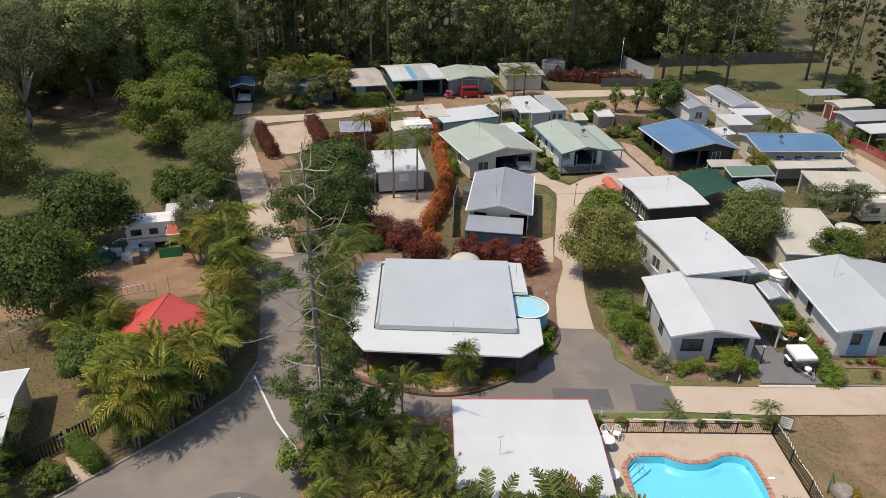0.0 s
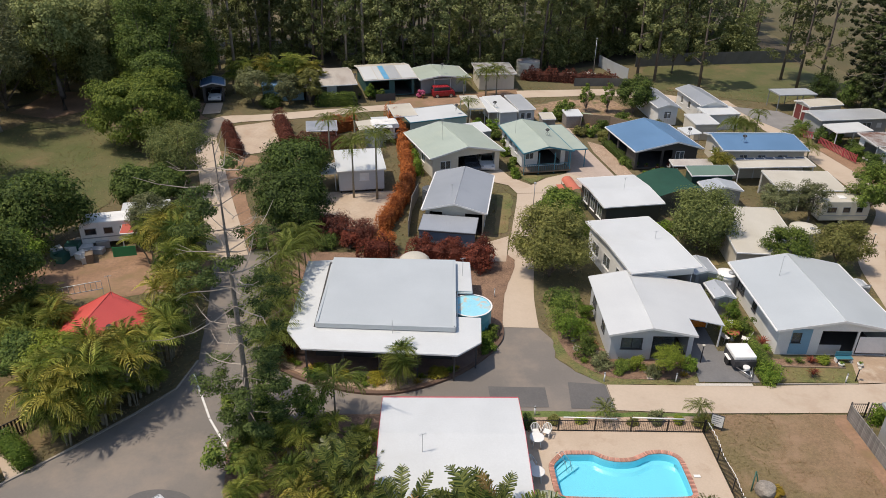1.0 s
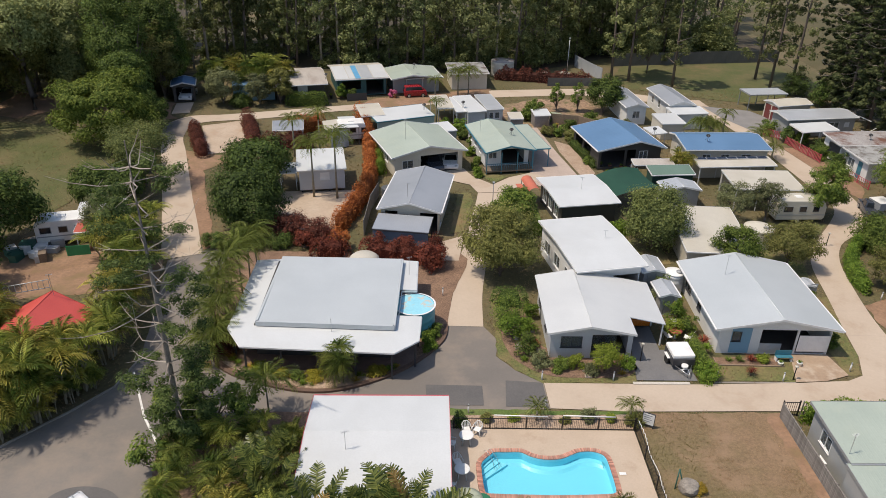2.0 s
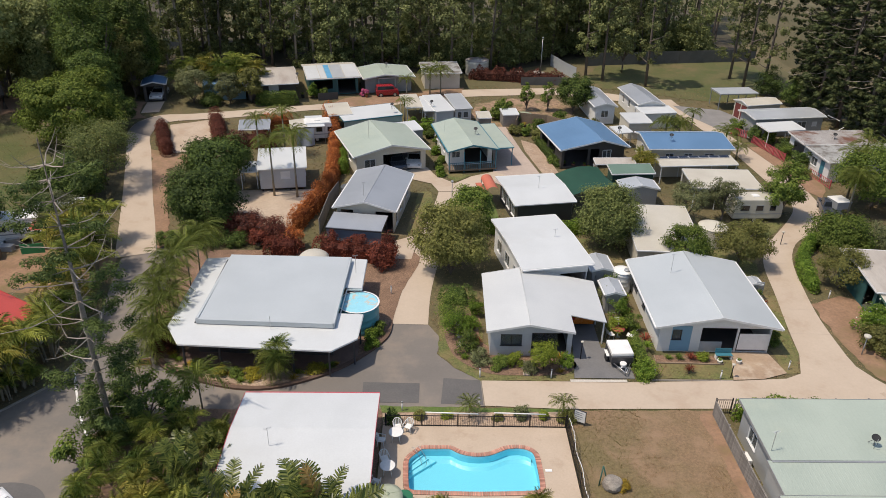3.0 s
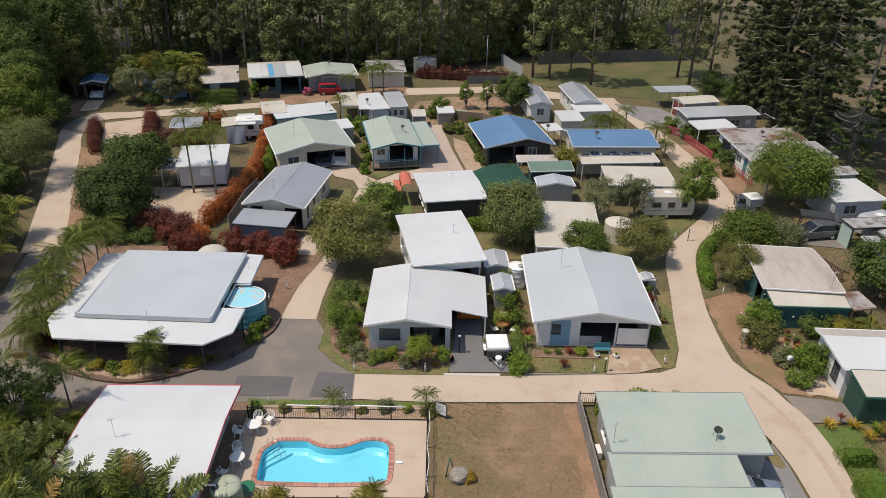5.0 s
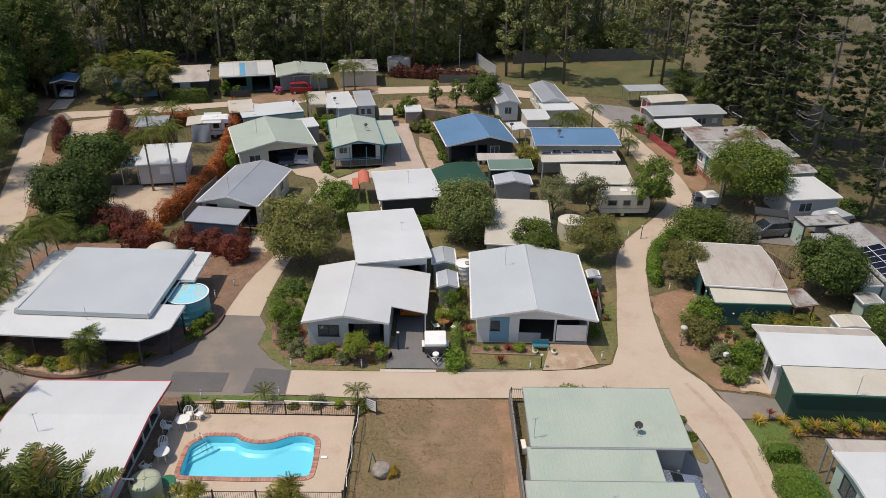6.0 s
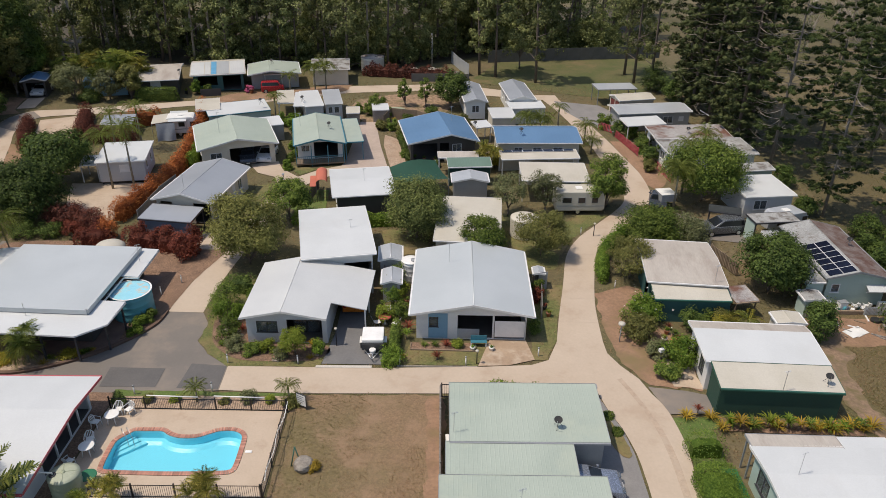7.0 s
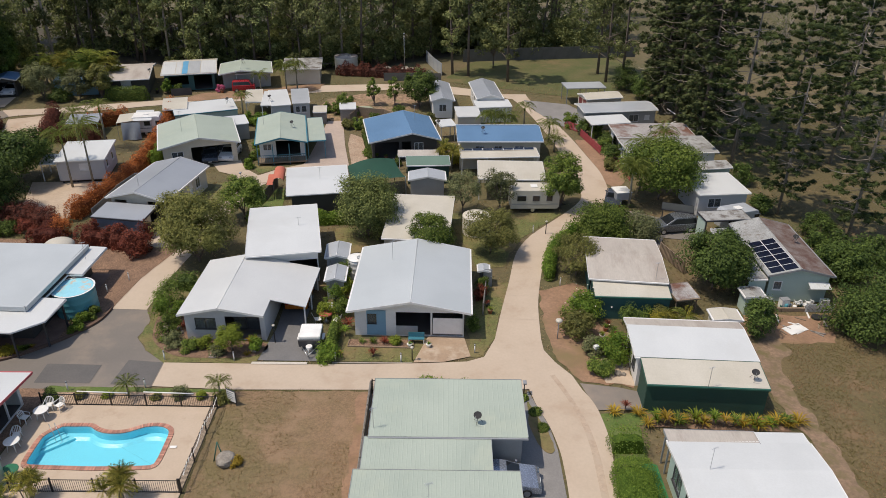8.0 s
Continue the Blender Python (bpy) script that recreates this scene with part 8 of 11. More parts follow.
# front gardens of the white and gabled homes
for k, (x, y, R, H, lf) in enumerate(((15.39, 45.51, 1.4, 2.4, "leaf_bright"), (15.1, 47.51, 1.5, 2.6, "leaf_mid"), (16.17, 43.52, 1.1, 1.7, "leaf_mid"), (16.58, 46.32, 0.8, 1.5, "leaf_bright"), (16.98, 48.33, 0.7, 1.6, "leaf_bright"), (17.15, 42.13, 0.9, 1.2, "leaf_grey"), (18.33, 41.64, 0.8, 1.0, "leaf_mid"),
                                      (19.52, 41.85, 0.7, 1.2, "leaf_lime"), (20.5, 41.16, 0.6, 0.8, "leaf_grey"), (23.27, 41.57, 0.6, 1.3, "leaf_bright"), (28.25, 47.6, 1.0, 2.2, "leaf_bright"), (28.86, 49.41, 0.9, 2.0, "leaf_lime"), (27.84, 45.99, 0.9, 1.5, "leaf_lime"), (29.03, 46.4, 0.8, 1.8, "leaf_mid"),
                                      (28.67, 51.62, 0.9, 2.0, "leaf_mid"), (27.67, 50, 0.8, 2.2, "leaf_grey"), (28.69, 40.71, 1.1, 1.3, "leaf_bright"), (33.35, 42.62, 0.4, 0.7, "leaf_lime"), (39.31, 44.45, 0.5, 1.6, "leaf_mid"), (40.15, 49.08, 0.6, 1.3, "leaf_red"), (40.36, 50.29, 0.7, 1.5, "leaf_mid"),
                                      (12.81, 36.07, 0.4, 0.5, "leaf_olive"), (19.49, 36.21, 0.6, 0.8, "leaf_grey"), (11.0, 35.7, 0.5, 1.3, "leaf_dark"), (14.6, 36.1, 0.3, 0.4, "leaf_lime"), (17.9, 36.0, 0.3, 0.4, "leaf_olive"), (20.9, 36.1, 0.35, 0.5, "leaf_lime"), (22.44, 35.92, 0.7, 0.8, "leaf_olive"), (8.99, 43.78, 0.7, 1.0, "leaf_bright"), (9.38, 45.77, 0.8, 0.9, "leaf_mid"), (8.99, 45.07, 0.6, 0.8, "leaf_bright"))):
    shrub("leafy green garden shrub in a bed", x, y, R, H, lf, 260 + k, size=0.15, group="garden shrubs")
tree("small clipped lime-green ball tree", 21.59, 41.32, 1.05, 2.3, "leaf_lime", 290, n=30, per=50, size=0.14, trunk=0.3)
for k, (x, y, s, kind, st) in enumerate(((30.98, 42.71, 0.5, "dark", 0), (31.77, 42.72, 0.6, "dark", 0), (32.66, 42.72, 0.7, "red", 0), (33.75, 42.63, 0.5, "lime", 0), (31.95, 41.02, 0.7, "red", 0.2), (29.6, 43.6, 0.7, "green", 0.4), (29.71, 44.6, 0.8, "red", 0.3), (18.83, 42.34, 0.6, "lime", 0), (22.87, 42.17, 0.7, "gold", 0.3),
                                          (29.39, 41.21, 0.5, "gold", 0), (22.77, 40.97, 0.5, "gold", 0), (15.97, 42.52, 0.6, "green", 0), (16.97, 44.52, 0.7, "red", 0))):
    strappy(x, y, s, kind, "strappy garden plant in the front bed", st)
palm("small palm at the end of the pool fence", 22.15, 36.22, 1.25, 1.0, 450, n=14, stem=0.07)
palm("small bushy palm in the pool bed", 16.05, 36.09, 1.1, 1.0, 451, n=13, stem=0.07)
for k, (x, y, R, H, lf) in enumerate(((43.14, 35, 0.35, 0.3, "leaf_mid"), (43.51, 33.51, 0.35, 0.25, "leaf_mid"), (42.47, 36.38, 0.3, 0.3, "leaf_mid"), (49.16, 41.47, 0.6, 0.9, "leaf_mid"), (49.86, 42.48, 0.5, 1.0, "leaf_bright"), (51.6, 45.6, 1.2, 1.7, "leaf_dark"), (52.7, 45.5, 0.9, 1.5, "leaf_mid"), (54.0, 45.6, 1.2, 1.9, "leaf_olive"),
                                      (53.44, 44.29, 1.2, 1.9, "leaf_yellow"), (56.82, 88.26, 1.1, 2.0, "leaf_mid"), (56.89, 83.24, 1.0, 1.7, "leaf_mid"), (57.17, 80.22, 1.4, 2.2, "leaf_dark"), (56.46, 77.38, 1.0, 1.6, "leaf_olive"), (57.7, 85.26, 1.3, 1.8, "leaf_dark"), (55.14, 89.24, 1.0, 2.2, "leaf_dark"), (53.87, 92.22, 1.2, 1.9, "leaf_mid"),
                                      (14.46, 80.75, 0.5, 1.0, "leaf_mid"), (13.67, 83.27, 0.6, 1.2, "leaf_bright"), (14.06, 79.24, 0.5, 0.9, "leaf_mid"), (12.48, 90.7, 1.1, 2.0, "leaf_bright"), (12.98, 88.9, 0.8, 1.5, "leaf_mid"), (25.46, 90.36, 0.9, 1.5, "leaf_mid"), (26.86, 88.97, 0.9, 1.4, "leaf_olive"), (24.28, 94.93, 0.9, 1.9, "leaf_mid"),
                                      (30.21, 77.53, 0.5, 0.7, "leaf_mid"), (31.41, 77.94, 0.5, 0.8, "leaf_dark"), (29.41, 77.22, 0.4, 0.7, "leaf_bright"), (22.09, 96.31, 1.1, 2.4, "leaf_mid"), (-3.05, 104.27, 0.9, 1.4, "leaf_mid"), (3.03, 105.59, 0.6, 1.5, "flower_pink"), (-4.44, 103.89, 0.9, 2.2, "leaf_bright"))):
    shrub("leafy green garden shrub in a bed", x, y, R, H, lf, 500 + k, size=0.16 if y < 60 else 0.24, group="garden shrubs")
for k, (x, y, R, H, lf) in enumerate(((-52.33, 94.8, 5.0, 15, "leaf_grey"), (-46.87, 99.87, 5.2, 16, "leaf_olive"), (-41.38, 101.89, 4.6, 14, "leaf_forest"), (-57.21, 84.59, 5.0, 15, "leaf_grey"), (-55.07, 74.32, 4.6, 13, "leaf_olive"), (-50.89, 64.05, 4.2, 11, "leaf_olive"), (-36.9, 104.9, 4.2, 13, "leaf_forest"), (-32.94, 108.89, 4.0, 12, "leaf_mid"), (-29.5, 104.78, 3.0, 9, "leaf_mid"), (-42.69, 53.83, 4, 11, "leaf_dark"))):
    tree("tall leafy tree at the edge of the wood", x, y, R, H, lf, 600 + k, n=110, per=56, size=0.42, trunk=0.06, group="wood edge trees")
for k, (x, y, R, H) in enumerate(((-31.78, 95.37, 4.2, 17), (-29.99, 90.85, 3.2, 9.5), (-34.87, 99.87, 4.0, 15), (-29.29, 102.27, 3.6, 15))):
    tree("dense dark tree at the corner of the wood", x, y, R, H, "leaf_dark", 640 + k, n=110, per=46, size=0.34, trunk=0.04)
for k, (x, y, sc) in enumerate(((-32.91, 104.39, 0.72), (-35.89, 102.39, 0.6))):
    ob = thing("hoop_pine", "dense dark pine at the corner of the wood", "tree", place(x, y, 50 + 83 * k, 0, sc), "corner pines")
    share("trunk", PINES[(k + 2) % 3][1], ob, Matrix())
    share("needles", PINES[(k + 2) % 3][0], ob, Matrix())
tree("olive green leafy tree behind the blue shelter", -28.69, 99.74, 2.8, 11.0, "leaf_olive", 620, n=70, per=50, size=0.34, trunk=0.1)
for k, (x, y, R, H, lf) in enumerate(((-26.86, 89.16, 2.4, 4.6, "leaf_dark"), (-25.62, 81.8, 2.0, 3.6, "leaf_olive"), (-24.6, 76.88, 2.2, 4.0, "leaf_olive"), (-23.6, 70.2, 1.8, 3.2, "leaf_olive"))):
    tree("bushy tree along the edge of the track", x, y, R, H, lf, 630 + k, n=50, per=48, size=0.26, trunk=0.06)
for k, (x, y, H) in enumerate(((95.6, 131.8, 9), (101, 137, 10), (91.6, 123.8, 7), (108, 128, 8), (116, 149, 11), (124, 150, 11), (87.64, 112.42, 6), (112, 140, 9), (131, 144, 11))):
    tree("half-bare grey scrub tree in the far paddock", x, y, 0.36 * H, H, "leaf_grey", 660 + k, n=16, per=12, size=0.34, trunk=0.2, bark="bark_pale", group="paddock scrub")
for k, (x, y, R, H) in enumerate(((66.62, 104.6, 2.2, 4.0), (65.05, 108.93, 2.4, 4.4), (70.2, 73.5, 1.8, 2.6), (70.0, 66.5, 1.5, 2.2), (73.2, 60.6, 2.0, 3.0), (75.3, 55.0, 2.4, 3.2), (77.9, 51.0, 2.2, 2.4))):
    shrub("dull green scrub bush under the pines", x, y, R, H, "leaf_deep", 680 + k, size=0.22, group="pine scrub")
tree("small bushy tree beside the rubble lot", 22.99, 96.71, 1.4, 3.0, "leaf_mid", 700, n=30, per=40, size=0.24, trunk=0.1)
palm("feathery palm beside the silver annexe", 44.71, 87.72, 2.6, 1.9, 701, n=20)
palm("slender palm in the back row", 9.32, 104.77, 3.0, 1.5, 702, n=12)
for k, (x, y, R, H, lf) in enumerate(((38.19, 78.2, 1.2, 2.2, "leaf_yellow"), (38.89, 79.83, 0.9, 1.8, "leaf_lime"), (10.69, 91.5, 1.0, 1.8, "leaf_bright"), (23.97, 90.55, 1.0, 1.4, "leaf_olive"), (27.47, 92.56, 1.2, 1.6, "leaf_mid"), (20.29, 97.09, 0.9, 1.4, "leaf_mid"), (30.68, 94.97, 1.3, 1.8, "leaf_mid"),
                                      (14.25, 76.61, 0.6, 1.2, "leaf_bright"), (13.87, 85.69, 0.7, 1.6, "leaf_mid"), (14.37, 87.3, 0.8, 1.5, "leaf_olive"), (27.73, 80.94, 0.6, 1.0, "leaf_mid"), (35.06, 92.82, 0.9, 1.6, "leaf_olive"), (46.78, 85.14, 0.8, 1.4, "leaf_mid"), (50.77, 60.27, 1.3, 1.8, "leaf_mid"))):
    shrub("leafy garden bush between the homes", x, y, R, H, lf, 710 + k, size=0.22, group="village bushes")
# the three leaf_dark bushes are added to darken the shaded ground under the tree
for k, (x, y, R, H, lf) in enumerate(((-7.65, 59.49, 1.5, 1.8, "leaf_dark"), (-5.11, 59.8, 1.4, 1.5, "leaf_dark"), (-10.97, 59.28, 1.4, 1.8, "leaf_dark"), (-2.94, 59.5, 1.3, 1.8, "leaf_red"), (0.6, 59.31, 1.2, 2.2, "leaf_orange"), (3.85, 58.62, 1.0, 2.3, "leaf_red"), (6.52, 57.83, 1.3, 2.5, "leaf_red"), (9.38, 56.83, 1.5, 3.0, "leaf_red"))):
    shrub("dense rounded bush for hedge row and shade under the tree", x, y, R, H, lf, 740 + k, size=0.17, group="hedge row bushes")

# ---- grass ----
def inside(pts, poly):
    """Which of the points lie in the outline."""
    q = np.array(poly)
    hit = np.zeros(len(pts), bool)
    lo, hi = q.min(0), q.max(0)
    near = np.where(((pts >= lo) & (pts <= hi)).all(1))[0]
    x, y = pts[near, 0], pts[near, 1]
    h = np.zeros(len(near), bool)
    for (x0, y0), (x1, y1) in zip(q, np.roll(q, -1, 0)):
        if y0 != y1:
            h ^= ((y0 > y) != (y1 > y)) & (x < (x1 - x0) * (y - y0) / (y1 - y0) + x0)
    hit[near] = h
    return hit


def grass_tufts():
    """Short blades in loose tufts on all open ground, straw or green by drifts."""
    rng = np.random.default_rng(33)
    fields = [(rng.uniform((-42, 24), (85, 62), (60000, 2)), 0.09), (rng.uniform((-60, 62), (100, 112), (46000, 2)), 0.11), (rng.uniform((22.5, 23.5), (32.2, 37), (30000, 2)), 0.045), (rng.uniform((60.5, 23), (78, 44), (16000, 2)), 0.07)]
    blades = {"straw": [], "green": []}
    for pts, size in fields:
        keep = np.ones(len(pts), bool)
        for poly in COVER + [POOL]:
            keep &= ~inside(pts, poly)
        for x, y in pts[keep]:
            drift = noise.noise((x * 0.22, y * 0.22, 1.0)) + 0.6 * noise.noise((x * 0.9, y * 0.9, 4.0))
            if 22 < x < 32.5 and y < 37.2:
                drift += 0.75 * smooth((25.4 - x) / 2.2) * smooth((36.4 - y) / 2) + 0.6 * smooth((x - 28.2) / 2.2) * smooth((33.5 - y) / 3) - 0.3
            if drift < -0.35 and rng.random() < 0.8:
                continue
            blades["green" if drift + rng.normal() * 0.25 > 0.12 else "straw"].append((x, y, gz(x, y) + 0.02, size * rng.uniform(0.5, 1.4)))
    for kind, rows in blades.items():
        base = np.repeat(np.array(rows), 3, 0)
        n = len(base)
        a = rng.uniform(0, 6.283, n)
        side = np.c_[np.cos(a), np.sin(a), np.zeros(n)] * base[:, 3:] * 0.28
        root = base[:, :3] + np.c_[rng.normal(size=(n, 2)) * base[:, 3:] * 0.5, np.zeros(n)]
        tip = root + np.c_[rng.normal(size=(n, 2)) * base[:, 3:] * 0.7, base[:, 3] * rng.uniform(0.5, 1.2, n)]
        v = np.stack([root - side, root + side, tip], 1).reshape(-1, 3)
        me = mesh_np("grass", v, np.arange(3 * n).reshape(-1, 3), "grass_" + kind)
        tagged(new("grass", me), {"straw": "dry straw-coloured grass tufts on open ground", "green": "short green grass tufts on open ground"}[kind], "grass", kind="stuff")


M["grass_straw"] = leafy("grass_straw", (0.28, 0.185, 0.105), (0.42, 0.29, 0.17), glow=0.45)
M["grass_green"] = leafy("grass_green", (0.165, 0.145, 0.055), (0.26, 0.215, 0.09), glow=0.45)
grass_tufts()

# ---- vehicles ----
def wheel(parent, x, y, r, side):
    bm = bmesh.new()
    tube(bm, [(x, y - 0.09, r), (x, y - 0.06, r), (x, y + 0.06, r), (x, y + 0.09, r)], [r * 0.9, r, r, r * 0.9], 16)
    w = part("wheel", bm, "tyre", parent)
    part("rim", tube(bmesh.new(), [(x, y + side * 0.085, r), (x, y + side * 0.102, r)], r * 0.62, 12), "steel", w)
    return w


def car(name, label, x, y, rz, paint, L=4.4, W=1.78, H=1.45, style="hatch", category="car"):
    """A car facing +x: body, glasshouse with its own panes, lamps, bumpers, four wheels."""
    ob = thing(name, label, category, place(x, y, rz))
    h = H
    if style == "wagon":
        low = [(0.0, 0.35), (0.0, 0.95), (0.1, 1.02), (0.74, 1.04), (0.97, 0.82), (1.0, 0.5), (0.99, 0.3), (0.03, 0.28)]
        cab = [(0.01, 1.0), (0.06, h - 0.06), (0.16, h), (0.46, h), (0.56, h - 0.08), (0.76, 1.02)]
    elif style == "van":
        low = [(0.0, 0.32), (0.0, 1.1), (0.86, 1.1), (0.97, 0.95), (1.0, 0.5), (0.99, 0.3), (0.03, 0.28)]
        cab = [(0.0, 1.08), (0.02, h - 0.08), (0.06, h), (0.68, h), (0.76, h - 0.1), (0.9, 1.08)]
    elif style == "ute":
        low = [(0.0, 0.45), (0.0, 0.95), (0.4, 0.98), (0.72, 1.04), (0.97, 0.9), (1.0, 0.55), (0.99, 0.35), (0.03, 0.35)]
        cab = [(0.36, 0.96), (0.4, h - 0.08), (0.44, h), (0.6, h), (0.66, h - 0.1), (0.76, 1.02)]
    else:
        low = [(0.0, 0.35), (0.01, 0.85), (0.08, 0.95), (0.68, 0.97), (0.95, 0.78), (1.0, 0.5), (0.99, 0.28), (0.03, 0.26)]
        cab = [(0.06, 0.92), (0.15, h - 0.08), (0.24, h), (0.46, h), (0.55, h - 0.08), (0.74, 0.94)]
    def extr(prof, w0, w1, zc):
        bm = bmesh.new()
        rows = []
        for s in (-1, 1):
            rows.append([bm.verts.new(((px - 0.5) * L, s * (w0 + (w1 - w0) * max(0, (pz - zc)) / max(0.1, h - zc)) / 2, pz)) for px, pz in prof])
        n = len(prof)
        bm.faces.new(rows[0])
        bm.faces.new(rows[1][::-1])
        for i in range(n):
            bm.faces.new((rows[0][i], rows[1][i], rows[1][(i + 1) % n], rows[0][(i + 1) % n]))
        bmesh.ops.recalc_face_normals(bm, faces=bm.faces[:])
        bmesh.ops.bevel(bm, geom=bm.edges[:], offset=0.05, segments=2, affect="EDGES", profile=0.6)
        for f in bm.faces:
            f.smooth = True
        return bm
    body = part("body", extr(low, W, W, 0), paint, ob)
    part("cabin", extr(cab, W * 0.93, W * 0.76, 0.95), paint, ob)
    # panes set just proud of the cabin
    def pane(a, b, wa, wb, name="windscreen"):
        bm = bmesh.new()
        n = Vector((b[1] - a[1], 0, -(b[0] - a[0]) * L)).normalized() * 0.012
        if n.x * (a[0] - 0.45) < 0:
            n = -n
        vs = [Vector(((a[0] - 0.5) * L, -wa / 2, a[1])), Vector(((a[0] - 0.5) * L, wa / 2, a[1])), Vector(((b[0] - 0.5) * L, wb / 2, b[1])), Vector(((b[0] - 0.5) * L, -wb / 2, b[1]))]
        quads(bm, [v + n for v in vs] + [v - n * 0.5 for v in vs], [(0, 1, 2, 3), (7, 6, 5, 4), (0, 4, 5, 1), (2, 6, 7, 3), (1, 5, 6, 2), (3, 7, 4, 0)])
        bmesh.ops.recalc_face_normals(bm, faces=bm.faces[:])
        part(name, bm, "dark_glass", ob, "dark tinted glass")
    pane((cab[-1][0] - 0.012, cab[-1][1] + 0.05), (cab[-2][0] + 0.01, cab[-2][1] - 0.03), W * 0.8, W * 0.7)
    pane((cab[0][0] + 0.008, cab[0][1] + 0.08), (cab[1][0] - 0.002, cab[1][1] - 0.05), W * 0.78, W * 0.68, "rear_window")
    for s in (-1, 1):
        bm = bmesh.new()
        y0, y1 = s * (W * 0.465 + 0.004), s * (W * 0.395 + 0.012)
        a, b, c, d = ((cab[0][0] + 0.05 - 0.5) * L, 1.02), ((cab[-1][0] - 0.08 - 0.5) * L, 1.02), ((cab[-2][0] - 0.02 - 0.5) * L, h - 0.12), ((cab[1][0] + 0.04 - 0.5) * L, h - 0.12)
        quads(bm, [(a[0], y0, a[1]), (b[0], y0, b[1]), (c[0], y1, c[1]), (d[0], y1, d[1])], [(0, 1, 2, 3)])
        part("side_window", bm, "dark_glass", ob, "dark tinted glass")
        for px in (0.19, 0.81):
            wheel(ob, (px - 0.5) * L, s * (W / 2 - 0.07), 0.32, s)
        part("headlight", boxed(L / 2 - 0.16, s * W * 0.34 - 0.16, 0.62, L / 2 - 0.03, s * W * 0.34 + 0.16, 0.76, bevel=0.02), "glass", ob, "clear headlight")
        part("tail_light", boxed(-L / 2 - 0.02, s * W * 0.4 - 0.1, 0.7, -L / 2 + 0.08, s * W * 0.4 + 0.1, 0.9, bevel=0.02), "car_paint_red", ob, "red tail light")
        part("mirror", boxed((cab[-1][0] - 0.5) * L - 0.25, s * W * 0.53 - 0.07, 0.98, (cab[-1][0] - 0.5) * L - 0.12, s * W * 0.53 + 0.07, 1.1, bevel=0.02), paint, ob)
    part("number_plate", boxed(L / 2 - 0.01, -0.19, 0.42, L / 2 + 0.012, 0.19, 0.52), "plastic_white", ob, "plain pale plate")
    return ob


def caravan(label, x, y, rz, L=5.0, W=2.2, H=2.5, paint="roof_cream"):
    ob = thing("caravan", label, "caravan", place(x, y, rz))
    bm = bmesh.new()
    prof = [(-0.5, 0.45), (-0.5, H - 0.35), (-0.46, H - 0.08), (-0.38, H), (0.38, H), (0.45, H - 0.1), (0.5, H - 0.7), (0.5, 0.7), (0.46, 0.45)]
    rows = [[bm.verts.new((px * L, s * W / 2, pz)) for px, pz in prof] for s in (-1, 1)]
    bm.faces.new(rows[0])
    bm.faces.new(rows[1][::-1])
    for i in range(len(prof)):
        j = (i + 1) % len(prof)
        bm.faces.new((rows[0][i], rows[1][i], rows[1][j], rows[0][j]))
    bmesh.ops.recalc_face_normals(bm, faces=bm.faces[:])
    bmesh.ops.bevel(bm, geom=bm.edges[:], offset=0.06, segments=2, affect="EDGES", profile=0.6)
    part("body", bm, paint, ob)
    for x0, x1 in ((-1.9, -0.9), (-0.3, 0.5), (1.1, 1.8)):
        w = part("window", boxed(x0, -W / 2 - 0.025, 1.3, x1, -W / 2 + 0.01, 1.95, bevel=0.02), "trim_grey", ob)
        part("pane", boxed(x0 + 0.06, -W / 2 - 0.035, 1.36, x1 - 0.06, -W / 2 - 0.026, 1.89), "dark_glass", w)
    part("hatch", boxed(-0.4, -0.35, H - 0.01, 0.3, 0.35, H + 0.09, bevel=0.03), "plastic_white", ob)
    part("trim_band", boxed(-L / 2 + 0.1, -W / 2 - 0.015, 0.95, L / 2 - 0.1, -W / 2 + 0.01, 1.05), "trim_grey", ob)
    for s in (-1, 1):
        wheel(ob, -0.2, s * (W / 2 - 0.12), 0.32, s)
    part("drawbar", tube(bmesh.new(), [(L / 2 - 0.1, 0.4, 0.5), (L / 2 + 0.9, 0, 0.48), (L / 2 - 0.1, -0.4, 0.5)], 0.04, 6), "trim_dark", ob)
    return ob


